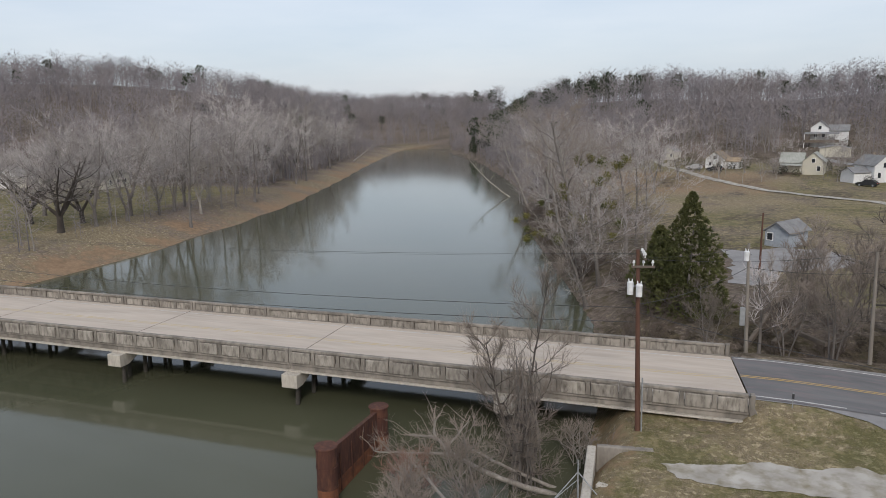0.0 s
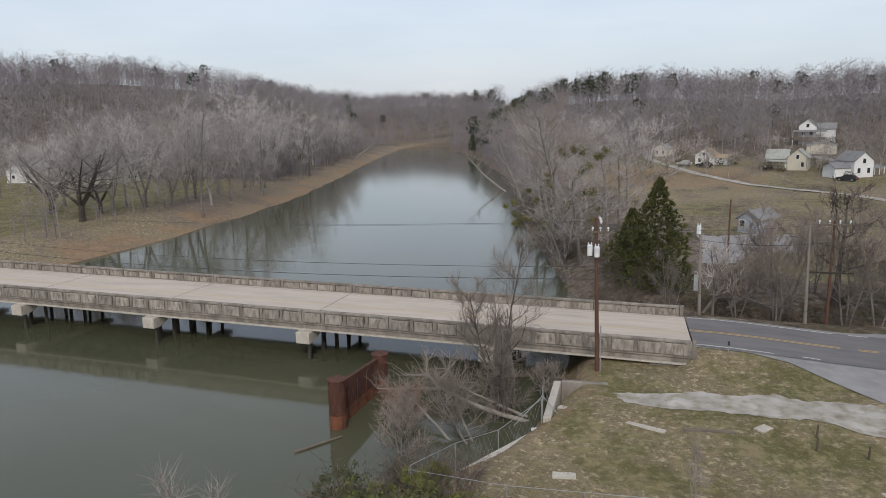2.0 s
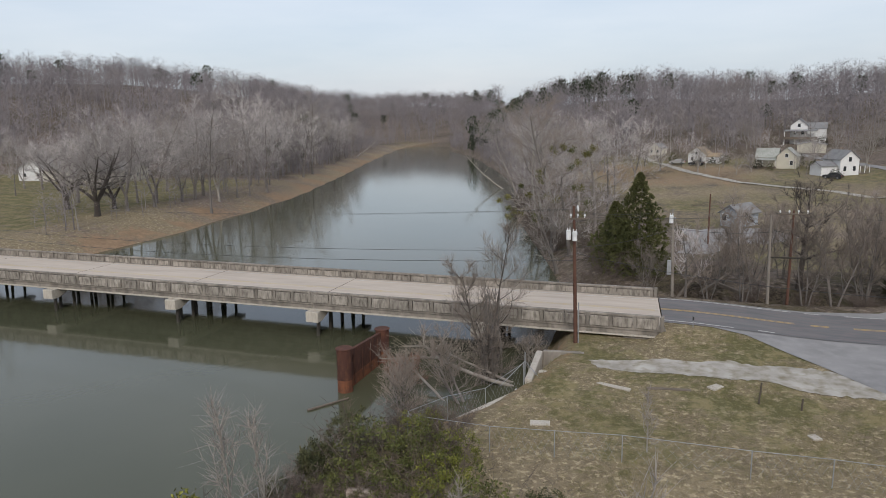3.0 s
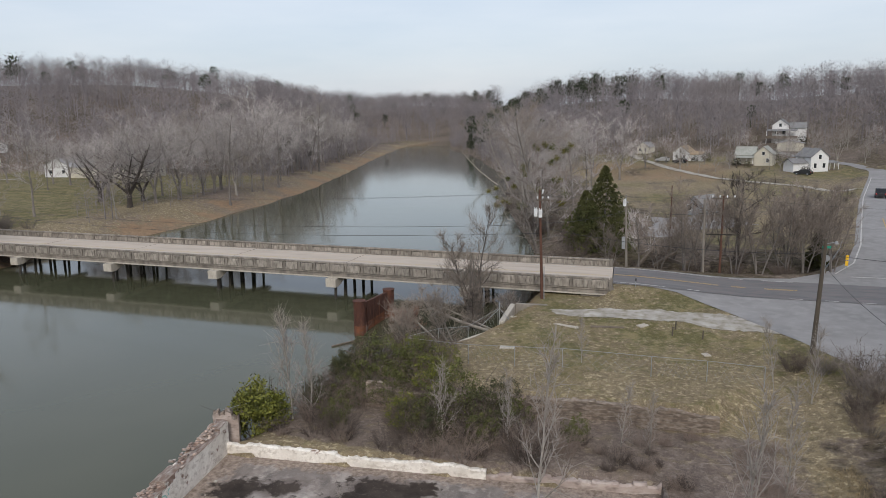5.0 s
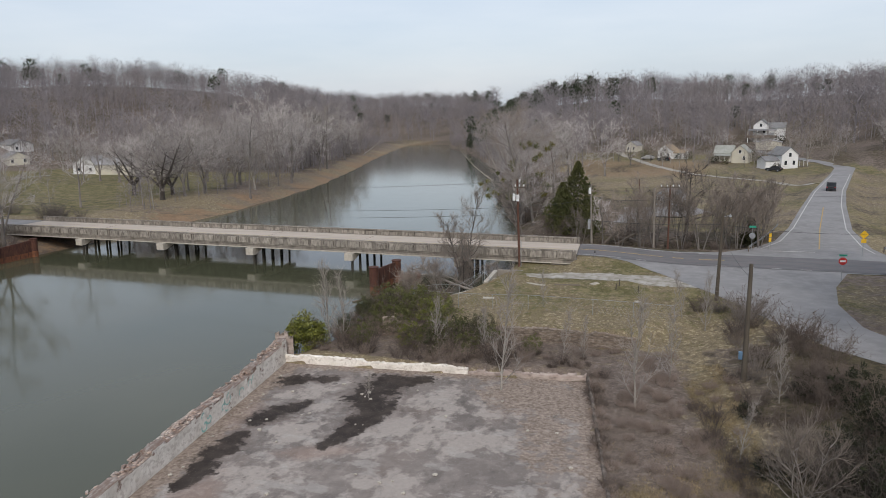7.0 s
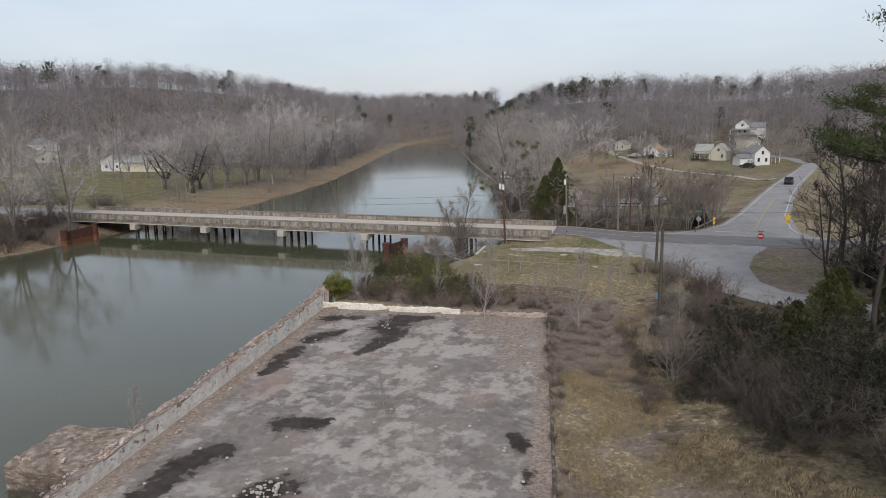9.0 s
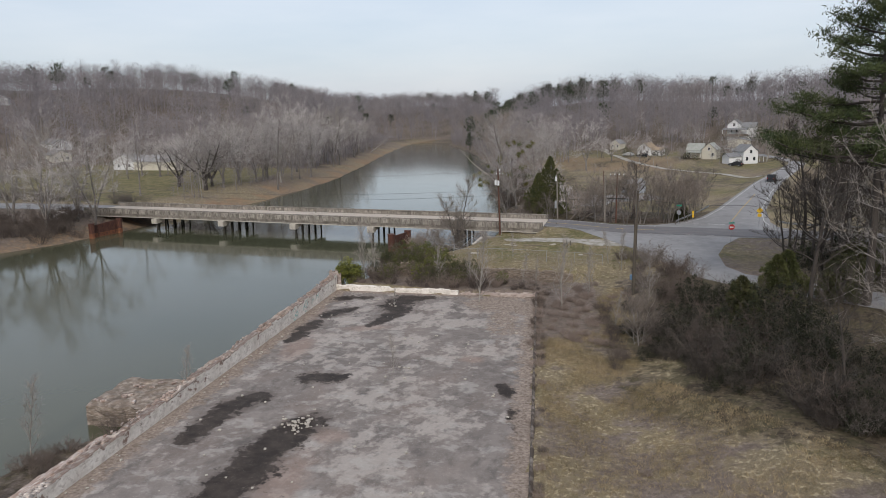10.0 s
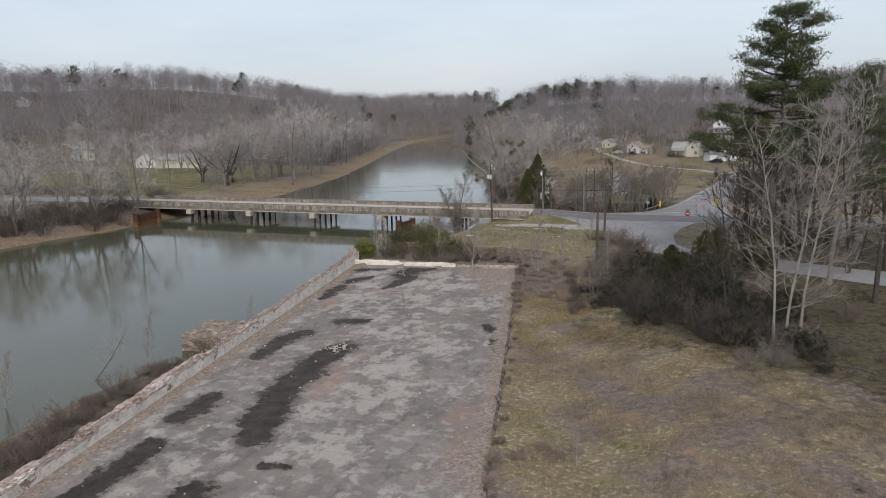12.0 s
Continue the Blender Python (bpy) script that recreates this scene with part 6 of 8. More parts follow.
def grow(rng, h, r, spread, crown=0.35, limbs=13, subs=4, twigs=7, up=0.12, lean=(0, 0), stems=1, rise=0.6, twig_r=0.02, wiggle=0.22, twig_len=1.0, thick=(0.38, 0.6), sub_pieces=2, full=False, twig_up=0.35, flare=1.0):
    """A bare tree: trunk pieces, branch pieces and twigs. full: a rounded crown, widest at half its height."""
    trunk, boughs, small, fine = [], [], [], []
    fork = 0.16 * h if flare > 1 and stems > 1 else 0.0
    if fork:
        trunk += [(0, 0, -0.4, 0.05, 0, 0.5, r * 1.5, r * 1.05), (0.05, 0, 0.5, 0.1, 0.05, fork + 0.1, r * 1.05, r * 0.9)]
    for s in range(stems):
        a = rng.uniform(0, 6.3)
        out = 0.0 if stems == 1 else rng.uniform(0.10, 0.24) * flare
        a = a if stems == 1 else 6.28 * (s + 0.3 * rng.random()) / stems
        d = Vector((lean[0] + out * math.cos(a), lean[1] + out * math.sin(a), 1)).normalized()
        hh = (h - fork) * (1 if s == 0 else rng.uniform(0.7, 0.95))
        base = Vector((0.25 * math.cos(a) * (stems > 1), 0.25 * math.sin(a) * (stems > 1), -0.4))
        if fork:
            base = Vector((0.1 + 0.1 * math.cos(a), 0.05 + 0.1 * math.sin(a), fork - 0.1))
        rr = r if stems == 1 else r * rng.uniform(0.6, 0.9) * (0.8 if fork else 1)
        chain = limb(rng, base, d, hh * 0.92, rr, 8, 0.04, 0.11)
        if stems == 1:
            chain[0] = (*chain[0][:6], rr * 1.35, chain[0][7])
        trunk += chain
        n = max(4, limbs // (1 if stems == 1 else 2))
        for k in range(n):
            f = crown + (1 - crown) * ((k + rng.random()) / n)
            i = min(7, int(f * 8))
            seg = chain[i]
            t = f * 8 - i
            p = Vector(seg[:3]).lerp(Vector(seg[3:6]), t)
            az = k * 2.4 + rng.uniform(-0.5, 0.5)
            tilt = rise * (0.5 + 0.9 * f)
            d = Vector((math.cos(az), math.sin(az), tilt))
            length = spread * (1.15 - 0.75 * (f - crown) / (1 - crown)) * rng.uniform(0.75, 1.2)
            if full:
                g = (f - crown) / (1 - crown)
                length = spread * (0.45 + 0.65 * math.sin(math.pi * min(1, 0.22 + 0.75 * g))) * rng.uniform(0.7, 1.15)
            bough = limb(rng, p, d, length, max(0.03, seg[6] * rng.uniform(*thick)), 5, up, wiggle)
            boughs += bough
            for j in range(subs):
                b = bough[rng.randint(1, 4)]
                q = Vector(b[:3]).lerp(Vector(b[3:6]), rng.random())
                dd = (Vector(b[3:6]) - Vector(b[:3])).normalized() + rand_dir(rng, 0.5) * 0.85
                sub = limb(rng, q, dd, length * rng.uniform(0.28, 0.55), max(0.02, b[6] * 0.5), sub_pieces, up * 0.8, wiggle)
                small += sub
                for w in range(twigs):
                    c = sub[rng.randint(0, sub_pieces - 1)]
                    e = Vector(c[:3]).lerp(Vector(c[3:6]), rng.random())
                    td = ((Vector(c[3:6]) - Vector(c[:3])).normalized() + rand_dir(rng, twig_up) * 0.9).normalized()
                    fine.append((*e, *(e + td * rng.uniform(0.5, 1.5) * twig_len), twig_r, 0))
    return trunk, boughs, small, fine


def tree_meshes(rng, trunk_sides=7, **how):
    trunk, boughs, small, fine = grow(rng, **how)
    return joined(tubes(trunk, trunk_sides), tubes(boughs, 4)), joined(spikes(small), blades(fine))


def make_tree(x, y, label, data, bark, twig, turn=0.0, size=1.0, z=None, category="tree", group=""):
    """One tree; data holds the shared meshes of its trunk and crown."""
    z = ground_z(x, y) if z is None else z
    ob = root("tree", x, y, z, label, category, group)
    ob.matrix_basis = pose(x, y, z, 0, 0, turn) @ Matrix.Diagonal((size, size, size, 1))
    for key, mat in (("trunk", bark), ("crown", twig)):
        if not isinstance(data[key], bpy.types.Mesh):
            made = tri_object(key, *data[key], mat, ob)
            data[key] = made.data
        else:
            made = new(key, data[key])
            made.parent = ob
    return ob


def template(seed, **how):
    t, c = tree_meshes(random.Random(seed), **how)
    return {"trunk": t, "crown": c}


MID = [template(100 + k, h=h, r=r, spread=sp, crown=cr, limbs=n, subs=7, twigs=10, stems=st, rise=ri, up=0.03, twig_r=0.017, twig_len=1.05, thick=(0.24, 0.42), sub_pieces=1, wiggle=0.38, full=True, twig_up=0.15, flare=2.3) for k, (h, r, sp, cr, n, st, ri) in enumerate(((16, 0.24, 4.8, 0.16, 20, 3, 0.6), (18, 0.22, 6.2, 0.25, 17, 1, 0.7), (14, 0.24, 4.8, 0.15, 20, 3, 0.5), (18, 0.22, 5.0, 0.2, 26, 2, 0.8), (13, 0.15, 4.8, 0.22, 14, 1, 0.7), (15, 0.34, 5.2, 0.16, 18, 4, 0.5)))]
PALE_MID = [dict(m) for m in MID]
rng = random.Random(55)
MID_LABEL = "bare grey-brown deciduous tree in late winter"
count = 0


def scatter_mid(n, accept, xr, yr, gap, group, label=MID_LABEL, sizes=(0.7, 1.2), kinds=range(6)):
    placed = []
    tries = 0
    while len(placed) < n and tries < n * 60:
        tries += 1
        x, y = rng.uniform(*xr), rng.uniform(*yr)
        if accept(x, y) and all((x - a) ** 2 + (y - b) ** 2 > gap * gap for a, b in placed):
            placed.append((x, y))
    for x, y in placed:
        pale = rng.random() < 0.4
        make_tree(x, y, "pale-barked bare tree in late winter" if pale else label, (PALE_MID if pale else MID)[rng.choice(list(kinds))], PALE_BARK if pale else BARK, PALE_TWIG if pale else TWIG, rng.uniform(0, 360), rng.uniform(*sizes), group=group)


def shore_at(x, y):
    return -float(river_depth(np.array([x]), np.array([y]))[0])


def road_gap(x, y):
    return min(float(polygon_distance(np.array([x]), np.array([y]), p)[0]) for p in (ROAD, WEST_ROAD))


# west bank: a big spreading tree first, then the belt along the river
OAK = [template(130 + k, h=15, r=0.46, spread=5.2, crown=0.22, limbs=22, subs=8, twigs=10, stems=5, flare=4.2, rise=0.5, up=0.04, twig_r=0.018, twig_len=1.0, thick=(0.3, 0.5), wiggle=0.42, full=True, twig_up=0.15) for k in range(2)]
for k, (x, y, s) in enumerate(((-80.0, 49.6, 1.0), (-66.4, 43.2, 1.08), (-71.5, 52.5, 0.85))):
    make_tree(x, y, "old oak-like bare tree with thick crooked spreading limbs", OAK[k % 2], DARK_BARK, TWIG, 75 * k, s, group="spreading trees on the west lawn")
for x, y, k, s in ((-69.5, 61.5, 0, 0.95), (-66.5, 69.5, 2, 0.95), (-57.0, 62, 1, 0.9), (-73, 99, 1, 1.0), (-65, 94, 0, 0.9), (-78, 119, 2, 1.0), (-80, 143, 1, 1.0), (-63, 84, 4, 1.0), (-71, 78, 3, 0.9), (-86, 58, 5, 0.8)):
    make_tree(x, y, "large bare riverside tree with dark spreading limbs", MID[k], BARK, TWIG, rng.uniform(0, 360), s * 1.32, group="trees on the west bank")
scatter_mid(50, lambda x, y: x < -50 and 7 < shore_at(x, y) < (20 if y < 112 else 55), (-170, -50), (84, 270), 5.5, "trees on the west bank", sizes=(0.9, 1.4))
scatter_mid(5, lambda x, y: x < -50 and 6 < shore_at(x, y) < 24, (-90, -50), (24, 70), 6, "trees on the west bank", sizes=(0.8, 1.25), kinds=(0, 1, 3, 4))
for k, (x, y) in enumerate(((-112, 83), (-105, 87), (-119, 79), (-99, 84), (-127, 81), (-109, 76))):
    make_tree(x, y, "bare tree in front of a pale building", MID[(0, 2, 5)[k % 3]], BARK, TWIG, 50 * k, 0.7 + 0.05 * k, group="trees on the west lawn")
scatter_mid(11, lambda x, y: x < -50 and 26 < shore_at(x, y), (-165, -80), (60, 112), 12, "trees on the west lawn")
scatter_mid(34, lambda x, y: x < -50 and 3 < shore_at(x, y) < 40 and road_gap(x, y) > 3, (-110, -50), (-48, 0), 4.5, "trees south-west of the bridge", sizes=(0.75, 1.2))
scatter_mid(10, lambda x, y: x < -60 and road_gap(x, y) > 3, (-170, -62), (10, 30), 8, "trees north of the west road", sizes=(0.6, 0.9))
# east bank wood
scatter_mid(52, lambda x, y: x > -130 and 2 < shore_at(x, y) < (15 if y < 120 else 34) and y > 46, (-130, 40), (46, 300), 5.0, "trees on the east bank", sizes=(0.8, 1.25))
scatter_mid(26, lambda x, y: road_gap(x, y) > 4 and x > 76 + 0.16 * max(0, y - 95), (70, 150), (18, 230), 6.5, "trees beside the side road", sizes=(0.7, 1.0))
scatter_mid(22, lambda x, y: road_gap(x, y) > 3.5 and (y > -34 or x > 86), (66, 120), (-60, -2), 5.0, "trees on the slope above the side road", sizes=(0.6, 1.0))
scatter_mid(40, lambda x, y: all(math.hypot(x - a, y - b) > 7 for a, b in ((36, 185), (57, 170), (70, 152), (69, 228))) and road_gap(x, y) > 5, (18, 92), (160, 262), 5.5, "trees round the houses", sizes=(0.4, 0.8))
scatter_mid(20, lambda x, y: all(math.hypot(x - a, y - b) > 4 for a, b in ((31, 180), (56, 165), (70, 150))), (14, 72), (146, 176), 4, "small trees in front of the houses", sizes=(0.3, 0.6))

# tree row between the road and the creek
ROW = [template(140 + k, h=11, r=0.14, spread=3.6, crown=0.22, limbs=20, subs=6, twigs=10, stems=3, rise=1.0, twig_r=0.02, twig_len=1.0) for k in range(3)]
for k, (x, y, s) in enumerate(((36.0, 14.6, 0.75), (41.0, 14.2, 0.85), (43.4, 15.4, 0.95), (45.9, 16.4, 0.95), (48.0, 16.5, 0.85), (50.2, 20.5, 0.8), (51.5, 24.5, 0.8), (47.0, 21.5, 0.95), (52.0, 30.0, 0.7), (34.5, 22.5, 0.7), (27.5, 16.5, 0.6), (37.5, 20.0, 0.95), (49.0, 30.0, 0.8), (36.0, 27.0, 0.7), (53.0, 36.0, 0.7), (50.5, 15.8, 0.7), (40.3, 25.5, 0.8), (33.0, 16.0, 0.7))):
    make_tree(x, y, "multi-stemmed bare tree in the creek hedge", ROW[k % 3], BARK, BROWN_TWIG, 47 * k, s, group="trees along the creek")
make_tree(41.5, 22.0, "gnarled dark bare tree with crooked limbs", template(150, h=11, r=0.32, spread=5.5, crown=0.3, limbs=12, subs=7, twigs=9, rise=0.5, wiggle=0.4, twig_r=0.026), DARK_BARK, DARK_TWIG)
make_tree(31.0, 14.0, "small dark bare tree beside a pole", template(151, h=7, r=0.14, spread=2.4, crown=0.3, limbs=10, subs=4, twigs=7, rise=0.8), BARK, TWIG)

# mistletoe tree on the east bank, its clumps parts of it
big = make_tree(14.0, 41.0, "large bare tree with green mistletoe clumps over the river", template(160, h=20.5, r=0.42, spread=7.6, crown=0.16, limbs=30, subs=10, twigs=13, rise=0.6, lean=(-0.02, -0.06), twig_r=0.016, twig_len=1.1, thick=(0.22, 0.40), up=0.03, wiggle=0.36, full=True, twig_up=0.1), BARK, BROWN_TWIG)


def leaves(rng, n, radius, size, squash=1.0, shell=0.5, centre=(0, 0, 0)):
    """A clump of small pointed leaves."""
    c = np.array(centre, float)
    d = np.array([rng.gauss(0, 1) for _ in range(3 * n)]).reshape(n, 3)
    d /= np.linalg.norm(d, axis=1, keepdims=True)
    rad = radius * (shell + (1 - shell) * np.array([rng.random() for _ in range(n)]))[:, None]
    p = d * rad * [1, 1, squash] + c
    a = np.array([rng.gauss(0, 1) for _ in range(3 * n)]).reshape(n, 3) + d * 0.6
    a /= np.linalg.norm(a, axis=1, keepdims=True)
    b = np.cross(a, d + 0.01)
    b /= np.linalg.norm(b, axis=1, keepdims=True) + 1e-9
    s = size * np.array([rng.uniform(0.6, 1.3) for _ in range(n)])[:, None]
    verts = np.stack([p - a * s * 0.5, p + b * s * 0.3, p + a * s * 0.6, p - b * s * 0.3], 1).reshape(-1, 3)
    k = np.arange(n)[:, None, None] * 4
    tris = (np.array([[0, 1, 2], [0, 2, 3]])[None] + k).reshape(-1, 3)
    return verts, tris


rng_m = random.Random(61)
for k, (x, y, z, n) in enumerate(((14.8, 40.9, 14.3, 5), (18.1, 42.0, 13.9, 4), (16.1, 40.9, 12.0, 5), (7.8, 37.1, 7.2, 3), (9.4, 37.4, 6.0, 4), (12.5, 39.4, 10.6, 4), (11.9, 38.1, 5.6, 4), (17.6, 40.3, 6.4, 3), (14.0, 38.0, 8.2, 3), (10.2, 39.0, 9.4, 2), (16.9, 39.5, 9.6, 3))):
    for j in range(n):
        d = rand_dir(rng_m) * rng_m.uniform(0.2, 1.5)
        c = tri_object("mistletoe", *leaves(rng_m, 150, rng_m.uniform(0.45, 0.95), 0.2, 0.85, 0.15), MISTLETOE if (k + j) % 3 else GREEN_LEAF, big)
        c.matrix_basis = pose(x + d.x - 14.0, y + d.y - 41.0, z + d.z - ground_z(14.0, 41.0))
        c["label"], c["kind"] = "green mistletoe clump", "stuff"
for k, (x, y, h, lx, ly) in enumerate(((12.5, 52, 17, -0.25, 0.0), (9.5, 60, 16, -0.35, 0.05), (17, 36, 12, -0.15, -0.1), (16.5, 30, 9, -0.25, -0.1), (19, 45, 15, 0.0, 0.0), (6, 70, 18, -0.3, 0.1), (-3, 96, 17, -0.45, 0.0))):
    make_tree(x, y, "pale leaning riverside tree with bare white limbs", template(170 + k, h=h, r=0.26, spread=5.5, crown=0.22, limbs=18, subs=8, twigs=10, lean=(lx, ly), rise=0.6, twig_r=0.017, twig_len=1.05, thick=(0.26, 0.45), up=0.03, wiggle=0.34, full=True, twig_up=0.1), PALE_BARK if k in (0, 1, 5, 6) else BARK, PALE_TWIG if k % 2 else TWIG, group="leaning trees on the east bank")
make_tree(-14, 128, "pale dead trunk leaning far over the river", template(180, h=17, r=0.25, spread=3.0, crown=0.5, limbs=8, subs=3, twigs=4, lean=(-1.6, 0.1), rise=0.7), PALE_BARK, PALE_TWIG)
make_tree(-108, 232, "pale dead trunk leaning over the water", template(181, h=15, r=0.3, spread=2.4, crown=0.5, limbs=6, subs=2, twigs=3, lean=(1.1, 0.5), rise=0.7), PALE_BARK, PALE_TWIG)


# trees in and by the water at the bridge's east end
make_tree(17.2, -4.6, "bare vine-hung tree standing against the bridge", template(190, h=11.5, r=0.16, spread=3.2, crown=0.30, limbs=34, subs=8, twigs=10, stems=2, lean=(-0.08, 0.22), rise=0.8, twig_r=0.012, twig_len=0.8, wiggle=0.32), DARK_BARK, BROWN_TWIG, z=0.3)
make_tree(17.8, -6.0, "bare tree clad in hanging vines", template(191, h=5.5, r=0.14, spread=1.6, crown=0.1, limbs=26, subs=6, twigs=8, stems=3, lean=(-0.05, 0.1), rise=0.3, twig_r=0.012, twig_len=0.8), DARK_BARK, BROWN_TWIG, z=0.3)


def branch_line(rng, points, r0, r1):
    """A smooth branch through a few points, as a chain of pieces."""
    out, p = [], [Vector(q) for q in points]
    n = 5 * (len(p) - 1)
    for k in range(n + 1):
        f = k / n * (len(p) - 1)
        i = min(len(p) - 2, int(f))
        t = f - i
        a, b, c, d = p[max(0, i - 1)], p[i], p[i + 1], p[min(len(p) - 1, i + 2)]
        q = 0.5 * (2 * b + (c - a) * t + (2 * a - 5 * b + 4 * c - d) * t * t + (3 * b - a - 3 * c + d) * t**3)
        q = q + rand_dir(rng) * 0.03
        if k:
            out.append((*last, *q, r0 + (r1 - r0) * (k - 1) / n, r0 + (r1 - r0) * k / n))
        last = q
    return out


def fallen_tree():
    """A toppled tree whose limbs arch out over the water."""
    rng = random.Random(192)
    ox, oy = 18.4, -7.2
    ob = root("fallen_tree", ox, oy, 0.0, "fallen pale tree with limbs arching over the water", "tree")
    limbs = [
        ([(1.3, 0.6, -0.1), (-1.4, -0.5, 1.0), (-4.0, -0.4, 1.9), (-5.2, 0.2, 2.4), (-7.0, 0.9, 2.0)], 0.16, 0.05),
        ([(1.2, 1.3, -0.1), (-1.6, 0.4, 1.3), (-3.6, 0.8, 1.9)], 0.11, 0.04),
        ([(-4.0, -0.4, 1.9), (-6.0, -0.2, 1.6), (-8.6, -0.2, 1.3)], 0.10, 0.03),
        ([(-2.2, -3.6, -0.2), (-5.8, -0.8, 1.0), (-8.0, 0.2, 1.3)], 0.11, 0.03),
        ([(-5.2, 0.2, 2.4), (-5.3, 0.3, 3.0), (-5.1, 0.5, 3.6)], 0.08, 0.03),
        ([(-4.5, -0.2, 2.1), (-3.9, 0.2, 2.8), (-3.4, 0.5, 3.5)], 0.06, 0.02),
    ]
    fine, small = [], []
    for k, (points, r0, r1) in enumerate(limbs):
        chain = branch_line(rng, points, r0, r1)
        tri_object("limb", *tubes(chain, 7), PALE_BARK, ob)
        for j in range(26 if k < 4 else 8):
            c = chain[rng.randint(len(chain) // 3, len(chain) - 1)]
            sub = limb(rng, c[3:6], rand_dir(rng, 0.35) + Vector((-0.5, 0, 0)), rng.uniform(0.8, 2.0), 0.028, 3, 0.02, 0.35)
            small += sub
            for w in range(9):
                e = sub[rng.randint(0, 2)]
                q = Vector(e[:3]).lerp(Vector(e[3:6]), rng.random())
                fine.append((*q, *(q + rand_dir(rng, 0.15) * rng.uniform(0.3, 0.8)), 0.011, 0))
    tri_object("crown", *joined(tubes(small, 3), blades(fine)), BROWN_TWIG, ob)["kind"] = "stuff"


fallen_tree()


def vine_tangle(x, y, top, lean, seed):
    """Stems hanging in a sheaf round a leaning trunk."""
    rng = random.Random(seed)
    ob = root("vine_tangle", x, y, 0.2, "grey hanging vines matted round a tree trunk", "vine")
    segs, fine = [], []
    for k in range(60):
        a, q, h = rng.uniform(0, 6.3), 0.85 * math.sqrt(rng.random()), top * rng.uniform(0.45, 1.0)
        p = Vector((q * math.cos(a) * 1.1, q * math.sin(a) * 1.1, -0.2))
        for j in range(6):
            f = (j + 1) / 6
            t = Vector((q * math.cos(a) * (1 - 0.35 * f) + lean[0] * h * f + rng.gauss(0, 0.12), q * math.sin(a) * (1 - 0.35 * f) + lean[1] * h * f + rng.gauss(0, 0.12), h * f))
            segs.append((*p, *t, 0.026, 0.022))
            for w in range(3):
                fine.append((*t, *(t + rand_dir(rng, -0.2) * rng.uniform(0.3, 1.0)), 0.011, 0))
            p = t
    tri_object("stem_mat", *tubes(segs, 3), BARK, ob)["kind"] = "stuff"
    tri_object("twig_mat", *blades(fine), BROWN_TWIG, ob)["kind"] = "stuff"


vine_tangle(18.0, -6.3, 6.5, (-0.06, 0.28), 197)
make_tree(17.0, -10.5, "pale grey shrub tree overhanging the water", template(193, h=5.0, r=0.10, spread=2.6, crown=0.15, limbs=22, subs=6, twigs=9, stems=3, lean=(-0.7, 0.1), rise=0.7, twig_r=0.011, twig_len=0.7), BARK, BROWN_TWIG, z=0.3)
make_tree(14.0, -13.2, "pale grey shrub overhanging the water", template(194, h=4.2, r=0.07, spread=2.0, crown=0.1, limbs=22, subs=6, twigs=9, stems=4, lean=(-0.2, 0.3), rise=0.9, twig_r=0.010, twig_len=0.6), BARK, BROWN_TWIG, z=0.0)
make_tree(20.4, -3.2, "pale broken bush beneath the bridge", template(195, h=3.2, r=0.07, spread=1.6, crown=0.1, limbs=18, subs=5, twigs=6, stems=4, rise=0.8, twig_r=0.012, twig_len=0.5), PALE_BARK, BROWN_TWIG)
make_tree(12.2, -8.5, "reddish bare bush beside a rusted pier", template(196, h=2.6, r=0.04, spread=1.5, crown=0.1, limbs=16, subs=5, twigs=8, stems=4, rise=0.8, twig_r=0.009, twig_len=0.6), BARK, surface("reddish_twigs", (0.20, 0.11, 0.085), (0.26, 0.15, 0.12), 1, None, 5, 0.95, 0), z=-0.2)

# saplings on and round the ruin
SAPLING = [template(200 + k, h=6.5, r=0.06, spread=1.5, crown=0.12, limbs=20, subs=4, twigs=5, rise=1.7, twig_r=0.012, twig_len=0.7, up=0.2) for k in range(3)]
for k, (x, y, s, z) in enumerate(((29.8, -35.5, 1.4, 0.5), (39.0, -36.6, 1.25, None), (41.0, -31.0, 0.9, None), (13.5, -30.4, 1.2, None), (14.6, -30.0, 1.0, None), (27.0, -30.0, 0.7, None), (29.3, -58.2, 0.5, 0.5), (21.6, -40.0, 0.35, 0.5), (47.6, -35.5, 0.75, None), (45.0, -42.5, 0.6, None), (29.4, -18.6, 0.55, None), (43.5, -20.6, 0.8, None), (41.6, -17.8, 0.7, None), (46.5, -94.5, 0.5, None), (51.5, -85.0, 0.45, None), (33.0, -28.5, 0.6, None), (23.3, -30.5, 0.8, None), (34.5, -28.0, 0.55, None))):
    make_tree(x, y, "slender pale bare sapling", SAPLING[k % 3], PALE_BARK, PALE_TWIG, 70 * k, s, z=z, group="saplings round the ruin")
for x, y, s, lean_t in ((10.0, -81.0, 1.0, 210), (12.3, -77.0, 0.8, 10), (15.8, -66.5, 0.6, 10), (8.0, -87.5, 0.7, 0)):
    make_tree(x, y, "thin dead tree at the water's edge", SAPLING[0] if lean_t < 100 else template(215, h=6.5, r=0.08, spread=1.2, crown=0.4, limbs=9, subs=3, twigs=3, lean=(-0.8, 0.3), rise=0.8, twig_r=0.012), BARK, TWIG, lean_t, s, z=max(0.0, ground_z(x, y)), group="dead trees by the wall")

